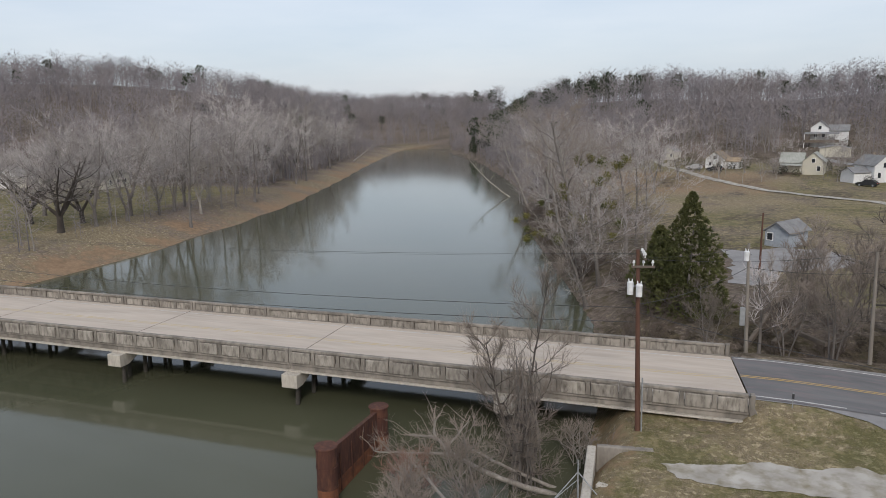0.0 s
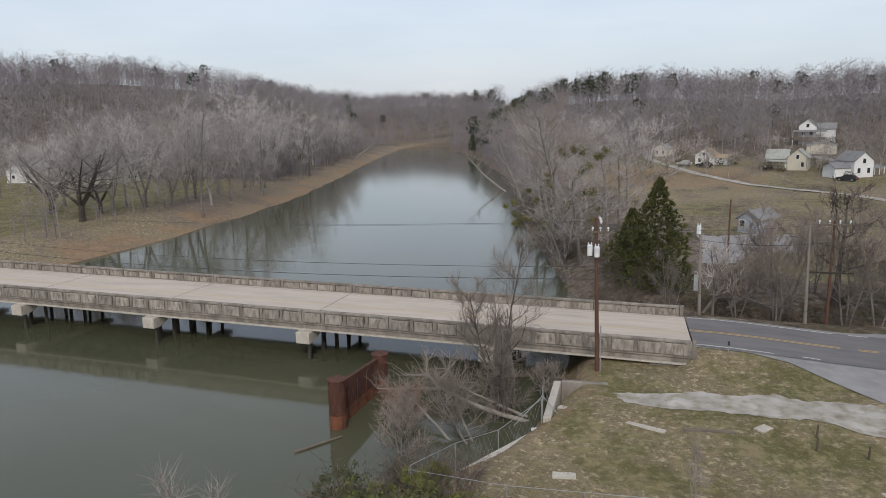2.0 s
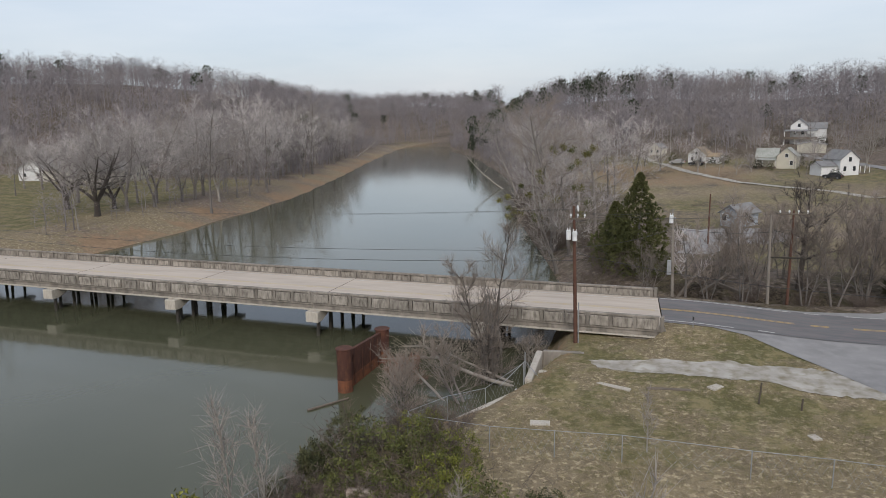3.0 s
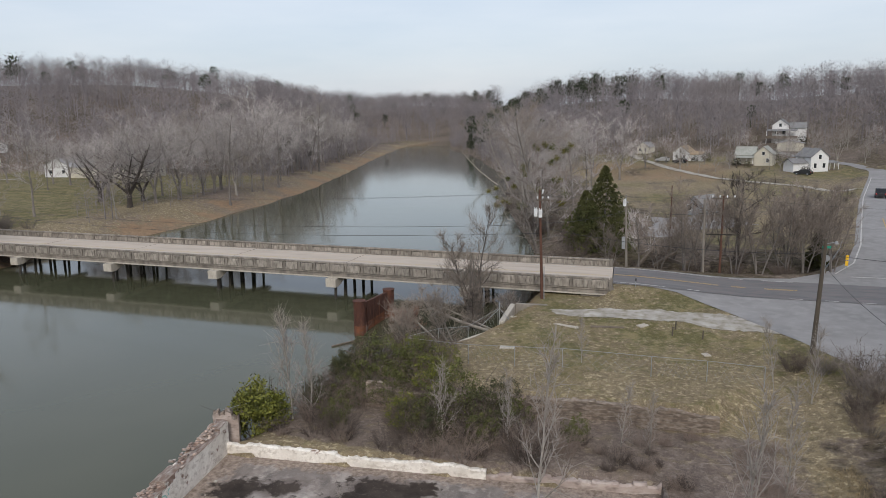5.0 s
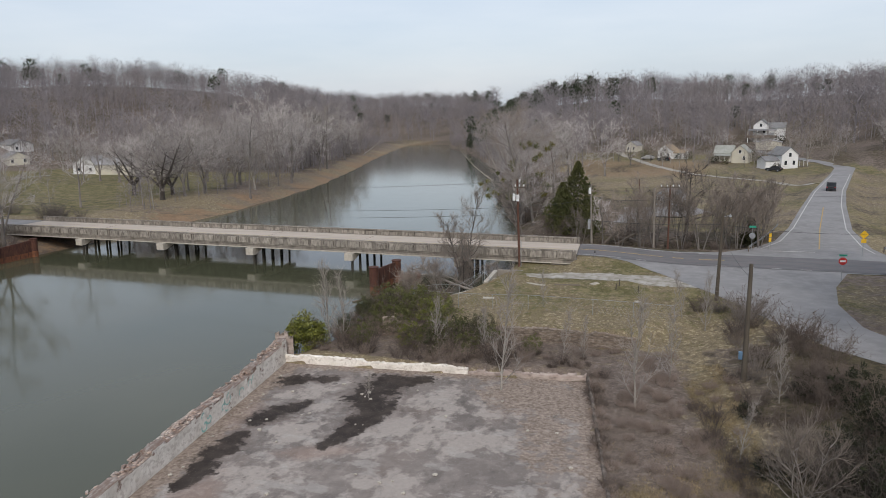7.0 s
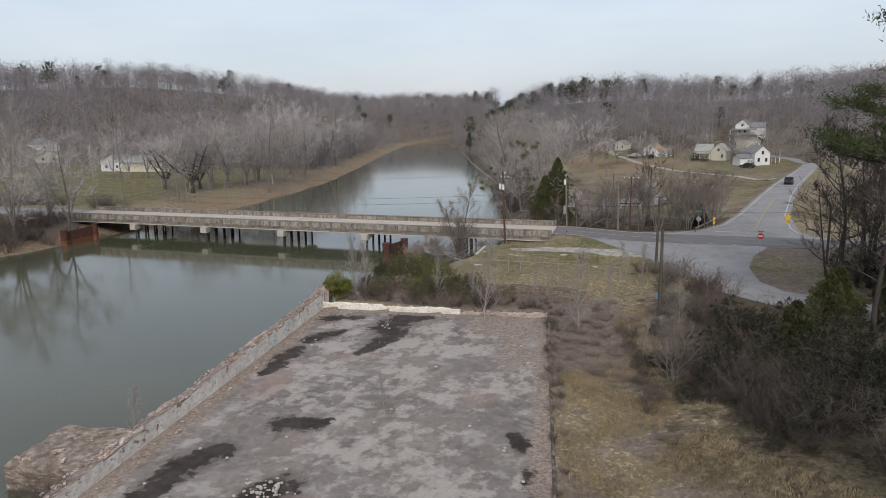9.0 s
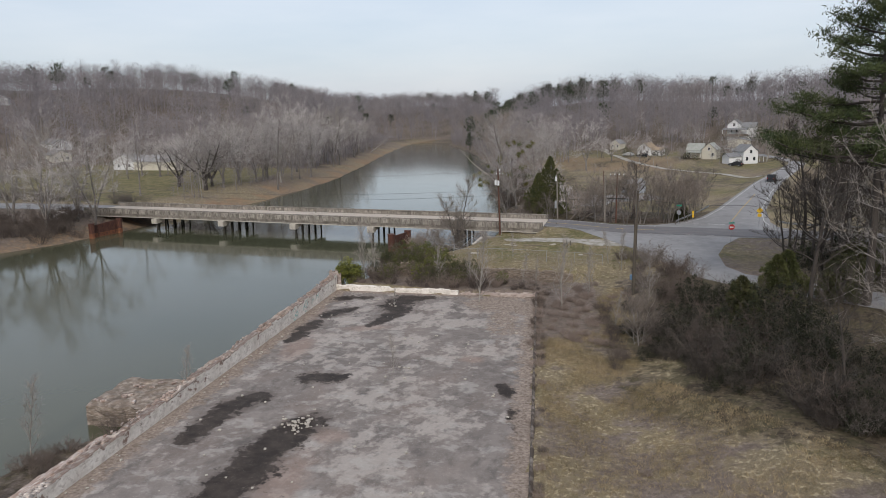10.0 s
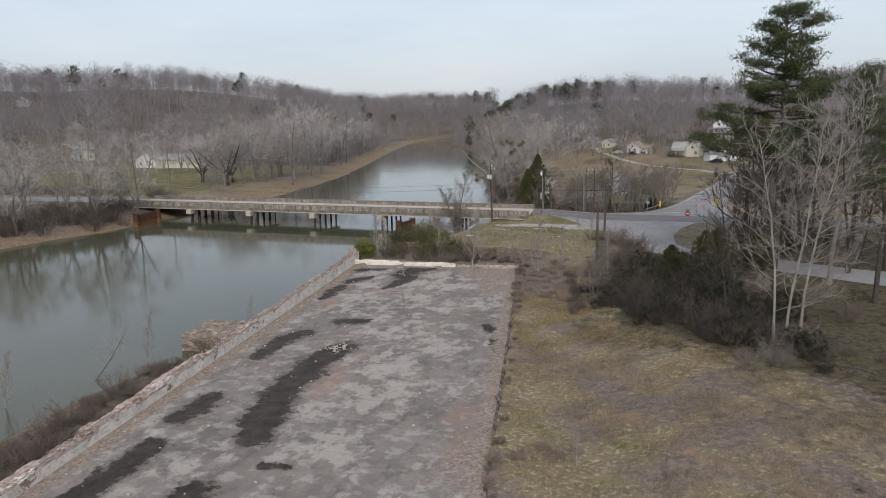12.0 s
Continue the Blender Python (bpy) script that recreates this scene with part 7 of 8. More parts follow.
# pale trees at the east edge of the grass
for k, (x, y, h, lx, ly) in enumerate(((64.2, -62.6, 19, -0.03, 0.0), (65.2, -62.0, 20.5, 0.01, 0.02), (66.2, -61.8, 20, 0.04, 0.0))):
    make_tree(x, y, "tall pale-barked bare tree beside brush", template(220 + k, h=h, r=0.125, spread=5.2, crown=0.16, limbs=26, subs=7, twigs=9, lean=(lx, ly), rise=0.75, twig_r=0.012, twig_len=1.0, thick=(0.13, 0.24), up=0.02, wiggle=0.3, full=True, twig_up=0.1), PALE_BARK, PALE_TWIG, group="pale trees at the grass edge")
make_tree(60.5, -61.0, "small bare tree with drooping branches", template(224, h=9, r=0.12, spread=4.5, crown=0.2, limbs=20, subs=7, twigs=9, rise=0.6, twig_r=0.011, thick=(0.2, 0.3)), DARK_BARK, DARK_TWIG)
make_tree(61.5, -40.0, "dark bare tree with crooked branches", template(225, h=15, r=0.25, spread=5.5, crown=0.35, limbs=15, subs=6, twigs=8, rise=0.6, wiggle=0.3), DARK_BARK, DARK_TWIG)
make_tree(64.5, -30.5 + 12, "dark bare roadside tree", template(226, h=12, r=0.2, spread=4.5, crown=0.3, limbs=14, subs=5, twigs=8, rise=0.6, wiggle=0.3), DARK_BARK, DARK_TWIG)
make_tree(71.3, -43.0, "tall bare broken-topped tree", template(227, h=22, r=0.24, spread=4.5, crown=0.6, limbs=9, subs=4, twigs=5, rise=1.2), BARK, TWIG)
make_tree(47.4, -47.0, "fan-shaped bare shrub in the grass", template(228, h=4.5, r=0.06, spread=2.2, crown=0.1, limbs=18, subs=5, twigs=7, stems=4, rise=0.9, twig_r=0.012), BARK, BROWN_TWIG)


def pine(x, y, h, crown, radius, seed, label, material=PINE, z=None, needles=80, length=0.34, fine=0.03, spacing=1.0, west=1.0):
    """A pine: trunk, spreading limbs at uneven heights, and flat needle pads along their outer halves. west: longer limbs to the west."""
    rng = random.Random(seed)
    z = ground_z(x, y) if z is None else z
    ob = root("pine_tree", x, y, z, label, "tree")
    chain = limb(rng, (0, 0, -0.4), (0.01, 0.0, 1), h, 0.014 * h, 9, 0.02, 0.02)
    boughs, segs = [], []
    n = int(h * (1 - crown) * 4.6)
    for k in range(n):
        g = (k + rng.uniform(-0.4, 0.4)) / n
        f = min(0.995, max(crown, crown + (1 - crown) * g))
        i = min(8, int(f * 9))
        p = Vector(chain[i][:3]).lerp(Vector(chain[i][3:6]), f * 9 - i)
        az = k * 2.4 + rng.uniform(-0.5, 0.5)
        reach = radius * (1 - 0.56 * max(0, g) ** 2.6) * rng.uniform(0.5, 1.1) * (1 + (west - 1) * max(0, -math.cos(az)) * max(0, 1 - 1.2 * g))
        b = limb(rng, p, (math.cos(az), math.sin(az), -0.12 + 0.75 * g * g), reach, 0.035 + 0.014 * reach, 5, 0.07, 0.18)
        boughs += b
        pads = max(4, int(reach * 1.9 * spacing))
        for j in range(pads):
            t = 0.42 + 0.58 * (j + rng.random()) / pads
            q = b[min(4, int(t * 5))]
            side = rand_dir(rng) * 0.55 * reach * 0.25
            e = Vector(q[:3]).lerp(Vector(q[3:6]), rng.random()) + Vector((side.x, side.y, 0.1 + 0.3 * abs(side.z)))
            wide = rng.uniform(0.7, 1.15)
            for w in range(needles):
                c = e + Vector((rng.gauss(0, 0.5), rng.gauss(0, 0.5), rng.gauss(0, 0.24))) * wide
                d = rand_dir(rng, 0.45) * length * rng.uniform(0.6, 1.3)
                segs.append((*c, *(c + d), fine, 0))
    tri_object("trunk", *joined(tubes(chain, 9), tubes(boughs, 4)), DARK_BARK, ob)
    tri_object("foliage", *blades(segs), material, ob)["kind"] = "stuff"
    return ob


pine(66.6, -36.5, 28.8, 0.45, 6.4, 301, "tall dark green pine above the side road", needles=95, fine=0.045, west=1.55)
pine(73.8, -38.5, 22.0, 0.72, 2.8, 302, "dark green pine behind a taller one", needles=70)
pine(74.5, -48.0, 19.0, 0.6, 4.0, 303, "dark green pine on the slope", needles=70)


def cedar(x, y, h, radius, seed, label, material=CEDAR, n=1500):
    """A dense conical evergreen of drooping sprays."""
    rng = random.Random(seed)
    ob = root("cedar_tree", x, y, ground_z(x, y), label, "tree")
    tri_object("trunk", *tubes(limb(rng, (0, 0, -0.3), (0, 0, 1), h * 0.95, 0.16, 5, 0.02, 0.03), 7), BARK, ob)
    segs = []
    for k in range(n):
        f = rng.random() ** 1.25
        rad = radius * (1 - f) ** 0.75 * rng.uniform(0.3, 1.15) * (1 + 0.18 * math.sin(9 * f + seed)) + 0.05
        a = rng.uniform(0, 6.3)
        e = Vector((rad * math.cos(a), rad * math.sin(a), 0.4 + f * (h - 0.4)))
        out = Vector((math.cos(a), math.sin(a), 0.5)).normalized()
        for j in range(16):
            d = (out + rand_dir(rng) * 0.9).normalized()
            s = rng.uniform(0.25, 0.6) * (0.5 + 0.6 * (1 - f))
            segs.append((*e, *(e + d * s), 0.07, 0))
    tri_object("foliage", *blades(segs), material, ob)["kind"] = "stuff"
    return ob


cedar(26.0, 24.5, 10.8, 3.7, 311, "dark green conical cedar beside the creek")
cedar(23.4, 26.5, 7.4, 2.8, 312, "dark green smaller cedar beside the creek", n=1000)
cedar(49.8, 21.0, 4.0, 1.1, 313, "brownish cedar at the hedge end", DARK_LEAF, 500)
for k, (x, y, h, r) in enumerate(((60.5, -31.8, 4.2, 1.9), (55.5, -45.5, 4.5, 1.9), (59.0, -36.5, 4.8, 2.0), (66.5, -27.0, 4.0, 2.2), (68.5, -22.0, 5.0, 2.4), (64.5, -36.0, 4.5, 2.0))):
    cedar(x, y, h, r, 320 + k, "dark evergreen shrub in the thicket", DARK_LEAF if k % 2 else CEDAR, 520)


# shrubs: arching stems, some with leaves
def bush_mesh(seed, h, w, stems, twigs, leafy=0, twig_r=0.015, leaf=0.12):
    rng = random.Random(seed)
    segs, fine = [], []
    for k in range(stems):
        a, q = rng.uniform(0, 6.3), w * 0.35 * math.sqrt(rng.random())
        p = Vector((q * math.cos(a), q * math.sin(a), -0.1))
        d = Vector((math.cos(a) * rng.uniform(0.1, 0.9), math.sin(a) * rng.uniform(0.1, 0.9), 1))
        chain = limb(rng, p, d, h * rng.uniform(0.7, 1.2), 0.022, 3, -0.16, 0.28)
        segs += chain
        for j in range(twigs):
            c = chain[rng.randint(1, 2)]
            e = Vector(c[:3]).lerp(Vector(c[3:6]), rng.random())
            fine.append((*e, *(e + rand_dir(rng, 0.3) * rng.uniform(0.25, 0.8)), twig_r, 0))
    stem = joined(tubes(segs, 3), blades(fine))
    if not leafy:
        return stem, None
    groups = []
    for k in range(leafy):
        a, q = rng.uniform(0, 6.3), w * 0.5 * math.sqrt(rng.random())
        z = h * (0.15 + 0.85 * rng.random() * (1 - (q / (w * 0.5)) ** 2 * 0.6))
        groups.append(leaves(rng, 40, rng.uniform(0.28, 0.5), leaf, 0.8, 0.3, (q * math.cos(a), q * math.sin(a), z)))
    return stem, joined(*groups)


BUSH = {}


def bush(kind, x, y, size, turn, label, stem_mat, leaf_mat=None, group=""):
    z = ground_z(x, y)
    ob = root("bush", x, y, z, label, "bush", group)
    ob.matrix_basis = pose(x, y, z, 0, 0, turn) @ Matrix.Diagonal((size, size, size, 1))
    stem, leaf = BUSH[kind]
    for key, data, mat in (("brushwood", stem, stem_mat), ("foliage", leaf, leaf_mat)):
        if data is None:
            continue
        slot = (kind, key, mat.name)
        if slot in BUSH:
            made = new(key, BUSH[slot])
            made.parent = ob
        else:
            made = tri_object(key, *data, mat, ob)
            BUSH[slot] = made.data
        made["kind"] = "stuff"
    return ob


for k in range(4):
    BUSH["bare%d" % k] = bush_mesh(400 + k, 2.6, 2.6, 46, 11)
    BUSH["leafy%d" % k] = bush_mesh(420 + k, 2.2, 2.6, 30, 6, 34)
    BUSH["low%d" % k] = bush_mesh(440 + k, 1.0, 2.4, 60, 7)
BUSH["dense"] = bush_mesh(450, 2.6, 2.5, 14, 3, 150, leaf=0.15)
BUSH["mound"] = bush_mesh(451, 3.2, 3.4, 26, 7, 62, leaf=0.13)

def brush_belt(name, spots, label, keys=("bare0", "bare1", "bare2", "bare3"), material=BRAMBLE):
    """Brush that nobody could count, as one object."""
    vs, ts, base = [], [], 0
    for k, (x, y, size) in enumerate(spots):
        v, t = BUSH[keys[k % len(keys)]][0]
        a = 1.3 * k
        c, sn = math.cos(a), math.sin(a)
        vs.append(np.stack([(v[:, 0] * c - v[:, 1] * sn) * size + x, (v[:, 0] * sn + v[:, 1] * c) * size + y, v[:, 2] * size + ground_z(x, y)], 1))
        ts.append(t + base)
        base += len(v)
    ob = tri_object(name, np.concatenate(vs), np.concatenate(ts), material)
    return tagged(ob, label, "brush", kind="stuff")


bush("dense", 11.9, -31.5, 1.3, 0, "dense yellow-green evergreen bush at the ruin corner", BRAMBLE, EVERGREEN)
for x, y, s, m in ((22.8, -27.6, 1.25, GREEN_LEAF), (24.8, -28.6, 0.95, DARK_LEAF), (17.2, -25.2, 1.05, GREEN_LEAF), (15.2, -23.0, 0.85, DARK_LEAF), (19.6, -24.2, 1.0, GREEN_LEAF), (21.2, -25.8, 0.85, EVERGREEN), (21.4, -29.8, 0.7, DARK_LEAF), (25.6, -25.8, 0.75, DARK_LEAF)):
    bush("mound", x, y, s, 50 * x, "vine-covered green shrub mound by the ruin", BRAMBLE, m, "shrubs north of the ruin")
bush("dense", 14.5, -25.2, 0.75, 60, "dark green upright shrub on the bank", BRAMBLE, DARK_LEAF)
bush("dense", 18.2, -19.4, 0.5, 60, "yellow-green shrub by the fence", BRAMBLE, EVERGREEN)
rng_b = random.Random(77)
for material, keys, label in ((BRAMBLE, ("bare0", "low1", "bare2"), "tangled brown brush among the ruin walls"), (DRY_STEM, ("bare1", "low0", "bare3"), "dry pinkish brush among the ruin walls")):
    spots = [(rng_b.uniform(13.0, 28.5), rng_b.uniform(-32.6, -26.4), rng_b.uniform(0.45, 0.8)) for _ in range(30)] + [(rng_b.uniform(28.5, 37.5), rng_b.uniform(-32.2, -28.0), rng_b.uniform(0.25, 0.5)) for _ in range(11)]
    brush_belt("ruin_brush", spots, label, keys, material)
for k in range(14):
    x, y = rng_b.uniform(12.5, 20), rng_b.uniform(-24, -17.5)
    bush("bare%d" % (k % 4), x, y, rng_b.uniform(0.5, 0.8), rng_b.uniform(0, 360), "grey bare shrub on the river bank", BRAMBLE if k % 2 else DRY_STEM, None, "shrubs on the bank")


def thicket_x(y):
    return float(np.interp(y, [-75, -66, -58, -54, -47, -27, -12], [70, 60.0, 53.0, 50.0, 47.5, 44.5, 43.5]))


placed, rest = 0, []
while placed < 205:
    y = rng_b.uniform(-72, -15)
    x = thicket_x(y) + 0.6 + 1.6 * math.sin(y * 0.9) + abs(rng_b.gauss(0, 5.5))
    if road_gap(x, y) < 0.9 or x > 74 or (y < -52 and x > 61.5) or (54.4 < x < 66 and -25 < y < 3):
        continue
    k = placed
    near = x - thicket_x(y)
    tall = rng_b.uniform(0.45, 1.25) * (0.75 + 0.35 * math.sin(x * 0.8 + y * 0.55)) if near > 2 else rng_b.uniform(0.35, 0.75)
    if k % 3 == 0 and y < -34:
        bush("leafy%d" % (k % 4), x, y, tall, rng_b.uniform(0, 360), "dull green shrub in a winter thicket", THICKET, SHADED_GREEN, "thicket east of the grass")
    elif near < 4:
        bush("bare%d" % (k % 4), x, y, tall * (0.8 if y > -44 else 1), rng_b.uniform(0, 360), "tangled bare brush of a winter thicket", (GREY_BRUSH if k % 3 == 0 else BRAMBLE) if y > -44 or k % 4 == 0 else THICKET, None, "thicket east of the grass")
    else:
        rest.append((x, y, tall))
    placed += 1
for k in range(22):
    x, y = 60.5 + 7.5 * rng_b.random(), -70.5 + 10 * rng_b.random()
    bush("bare%d" % (k % 4) if k % 4 else "leafy1", x, y, rng_b.uniform(0.45, 0.85), rng_b.uniform(0, 360), "grey tangled brush at the foot of pale trees", GREY_BRUSH if k % 2 else THICKET, None if k % 4 else SHADED_GREEN, "brush under the pale trees")
brush_belt("thicket_brush", [p for p in rest if p[1] <= -42], "dark tangled bare brush of a winter thicket", material=THICKET)
brush_belt("thicket_brush", [(p[0], p[1], p[2] * 0.8) for p in rest if p[1] > -42], "brown tangled bare brush beside the side road", material=BRAMBLE)
rest = [(rng_b.uniform(61, 80), rng_b.uniform(-84, -46), rng_b.uniform(0.35, 0.8)) for _ in range(30)]
brush_belt("slope_brush", [p for p in rest if road_gap(p[0], p[1]) > 1 and p[0] > 60 + (-58 - p[1]) * 0.5], "low brown brush on the wooded slope", ("low0", "bare1", "low2", "low3"), BRAMBLE)
# evergreen masses whose leaf colour carries the thicket's inner shadow
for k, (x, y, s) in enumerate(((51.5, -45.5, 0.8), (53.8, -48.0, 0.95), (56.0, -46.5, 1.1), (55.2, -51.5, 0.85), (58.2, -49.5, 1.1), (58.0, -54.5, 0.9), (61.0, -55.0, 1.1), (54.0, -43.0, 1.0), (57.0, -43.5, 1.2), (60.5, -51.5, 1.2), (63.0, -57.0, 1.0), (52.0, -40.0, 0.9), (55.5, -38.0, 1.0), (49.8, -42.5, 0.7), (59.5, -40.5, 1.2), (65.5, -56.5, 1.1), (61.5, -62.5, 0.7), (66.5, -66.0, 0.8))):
    bush("mound", x, y, s, 33 * k, "evergreen shrub mass, its leaves coloured dark for thicket shadow", BRAMBLE, SHADED_GREEN, "dark shrubs in the thicket")
DARK_TREE = [template(240 + k, h=14, r=0.22, spread=5.0, crown=0.2, limbs=18, subs=7, twigs=11, stems=1 + k, rise=0.6, twig_r=0.028, wiggle=0.3) for k in range(2)]
for k, (x, y, s) in enumerate(((65.2, -6.5, 1.2), (66.8, -11.5, 1.2), (69.0, -15.0, 1.25), (62.5, -15.5, 0.8), (65.5, -19.0, 1.0), (68.5, -9.0, 0.95), (70.0, -27.0, 1.1), (66.5, -24.5, 0.85), (73.0, -19.0, 1.15), (76.0, -30.0, 1.2), (79.0, -12.0, 1.15), (72.5, -3.0, 0.9), (80.0, -24.0, 1.2), (85.0, -36.0, 1.3), (78.5, -33.0, 1.0))):
    make_tree(x, y, "dark bare tree tangled with vines on the slope", DARK_TREE[k % 2], DARK_BARK, DARK_TWIG, 61 * k, s, group="dark trees above the side road")
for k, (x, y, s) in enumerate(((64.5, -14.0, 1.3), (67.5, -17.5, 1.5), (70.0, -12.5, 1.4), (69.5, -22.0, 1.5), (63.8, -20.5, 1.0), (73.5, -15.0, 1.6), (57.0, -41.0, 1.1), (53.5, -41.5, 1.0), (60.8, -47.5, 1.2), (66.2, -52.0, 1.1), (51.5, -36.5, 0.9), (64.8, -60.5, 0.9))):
    bush("mound", x, y, s, 40 * k, "dark vine-covered shrub mass in the thicket", BRAMBLE, SHADED_GREEN if k % 3 else DARK_LEAF, "dark shrubs in the thicket")
spots = []
for k in range(64):
    y = rng_b.uniform(-47, -25)
    spots.append((rng_b.uniform(east_edge(y) + 0.8, 46.0), y, rng_b.uniform(0.25, 0.6)))
brush_belt("dry_brush", spots, "low dry brush on leaf litter beside the slab", ("low0", "low1", "low2", "low3"), DRY_STEM)
spots = []
for k in range(44):
    y = -33 - 67 * (k / 44) ** 1.3 + rng_b.uniform(-0.8, 0.8)
    spots.append((east_edge(y) + 0.35 + rng_b.uniform(-0.4, 0.5), y, rng_b.uniform(0.3, 0.6) * (1.15 if y > -55 else 0.75)))
brush_belt("kerb_weeds", spots[::2], "dry pinkish weeds along the broken kerb", ("low0", "low1", "low2", "low3"), DRY_STEM)
brush_belt("kerb_weeds", spots[1::2], "brown weeds along the broken kerb", ("low0", "low1", "low2", "low3"), BRAMBLE)
spots = [(49.2, -83.5, 0.5), (50.2, -84.5, 0.6), (48.0, -85.0, 0.5), (51.2, -83.2, 0.45), (46.5, -86.0, 0.5), (50.5, -78.0, 0.3), (57.0, -86.0, 0.35), (53.0, -73.0, 0.3), (59.5, -79.0, 0.35), (49.5, -69.5, 0.3)]
ditch = [(42.9 + 0.215 * (-35 - y) + rng_b.uniform(-0.5, 0.5), y, rng_b.uniform(0.35, 0.65)) for y in np.linspace(-36, -53, 16)]
brush_belt("ditch_brush", ditch, "dark dead brush along a shallow ditch", ("low0", "low2", "bare1"), BRAMBLE)
brush_belt("low_scrub", spots, "low greyish dead scrub in the grass", ("low0", "low1", "low2", "low3"), DRY_STEM)
spots = []
for k in range(64):
    y = rng_b.uniform(-108, -73)
    x = west_wall(y) - 1.2 - rng_b.random() * 4.0
    if shore_at(x, y) > 0.2:
        spots.append((x, y, rng_b.uniform(0.4, 0.9)))
brush_belt("bank_brush", spots, "brown brush on the bank below the wall", ("low0", "bare1", "low2", "low3"), BRAMBLE)


spots = [(rng_b.uniform(30, 54), rng_b.uniform(12.5, 28), rng_b.uniform(0.35, 0.75)) for _ in range(26)]
brush_belt("creek_brush", [s for s in spots if road_gap(s[0], s[1]) > 1.2], "bare brown brush along the creek")
spots = []
for k in range(64):
    y = rng_b.uniform(-48, -1)
    x = float(np.interp(y, LEFT_Y, LEFT_X)) - rng_b.uniform(1, 15)
    if road_gap(x, y) > 2 and not -2 < y < 12:
        spots.append((x, y, rng_b.uniform(0.5, 1.0) * (1.5 if y < 0 else 0.42)))
brush_belt("west_bank_brush", spots, "bare brown brush on the west bank")
spots = [(rng_b.uniform(-135, -58), rng_b.uniform(11.5, 19), rng_b.uniform(0.7, 1.35)) for _ in range(46)]
brush_belt("verge_brush", [q for q in spots if shore_at(q[0], q[1]) > 4], "tangled bare brush beside the west road", material=GREY_BRUSH)
spots = []
for k in range(56):
    y = rng_b.uniform(14, 170)
    spots.append((float(np.interp(y, RIGHT_Y, RIGHT_X)) + rng_b.uniform(0.3, 9), y, rng_b.uniform(0.7, 1.4)))
brush_belt("east_bank_brush", spots, "bare brown brush on the east bank")
for k, (x, y, s) in enumerate(((41.0, 177.0, 1.0), (37.5, 176.5, 0.8), (62.5, 160.5, 1.0), (49.0, 163.0, 0.9), (26.0, 184.0, 1.1), (65.5, 146.5, 0.7), (52.0, 160.0, 0.7), (33.5, 174.5, 0.6), (60.0, 172.0, 1.3), (74.0, 222.0, 1.2))):
    bush("mound", x, y, s, 61 * k, "dark evergreen garden shrub beside a house", BRAMBLE, SHADED_GREEN if k % 2 else DARK_LEAF, "shrubs round the houses")
for k, (x, y, s) in enumerate(((14.5, -29.0, 0.6), (16.5, -30.5, 0.65), (18.5, -26.6, 0.8), (20.5, -29.5, 0.75), (23.0, -30.5, 0.7), (25.5, -30.0, 0.65), (16.0, -27.0, 0.8), (20.8, -22.8, 0.7), (13.6, -27.4, 0.65), (26.8, -27.8, 0.7), (30.5, -28.5, 0.55), (18.0, -22.0, 0.7))):
    bush("mound", x, y, s, 77 * k, "tangled green and brown shrub by the ruin walls", BRAMBLE, (DARK_LEAF, GREEN_LEAF, GREEN_LEAF, EVERGREEN)[k % 4], "shrubs north of the ruin")


# ---- far woods ----
def far_template(seed, h, evergreen=False):
    rng = random.Random(seed)
    if evergreen:
        segs = []
        for k in range(120):
            f = rng.random()
            rad = (0.26 * h) * math.sqrt(max(0.05, 1 - (1.7 * f - 0.7) ** 2)) * rng.uniform(0.3, 1)
            a = rng.uniform(0, 6.3)
            e = Vector((rad * math.cos(a), rad * math.sin(a), h * (0.45 + 0.5 * f)))
            segs.append((*e, *(e + rand_dir(rng, 0.4) * rng.uniform(0.8, 1.5)), 0.4, 0))
        return joined(tubes([(0, 0, -1, 0, 0, h * 0.9, 0.2, 0.06)], 3), blades(segs))
    trunk = tubes([(0, 0, -1, 0.1, 0.1, h * 0.45, 0.15, 0.11), (0.1, 0.1, h * 0.45, rng.uniform(-0.5, 0.5), rng.uniform(-0.5, 0.5), h * 0.85, 0.09, 0.03)], 3)
    segs = []
    w = h * rng.uniform(0.30, 0.38)
    for k in range(9):
        f = 0.35 + 0.45 * k / 9
        a = k * 2.4
        segs.append((0.1, 0.1, h * f, w * 0.75 * math.cos(a), w * 0.75 * math.sin(a), h * (f + rng.uniform(0.12, 0.26)), 0.10, 0))
    centre = Vector((0, 0, h * 0.60))
    lobes = [rand_dir(rng, 0.5) for _ in range(6)]
    for k in range(118):
        d = rand_dir(rng, 0.25)
        q = rng.random() ** 0.4
        q *= 0.74 + 0.3 * max(d.dot(b) for b in lobes)
        e = centre + Vector((d.x * w * q, d.y * w * q, d.z * h * 0.36 * q))
        out = ((e - centre).normalized() * 0.7 + rand_dir(rng)).normalized()
        segs.append((*(e - out * 0.3), *(e + out * rng.uniform(0.3, 0.75)), rng.uniform(0.07, 0.12), 0))
    for k in range(26):
        a, q = rng.uniform(0, 6.3), w * 0.7 * math.sqrt(rng.random())
        e = Vector((q * math.cos(a), q * math.sin(a), h * rng.uniform(0.06, 0.4)))
        segs.append((*e, *(e + rand_dir(rng, 0.8) * rng.uniform(0.8, 1.8)), 0.07, 0))
    return joined(trunk, blades(segs))


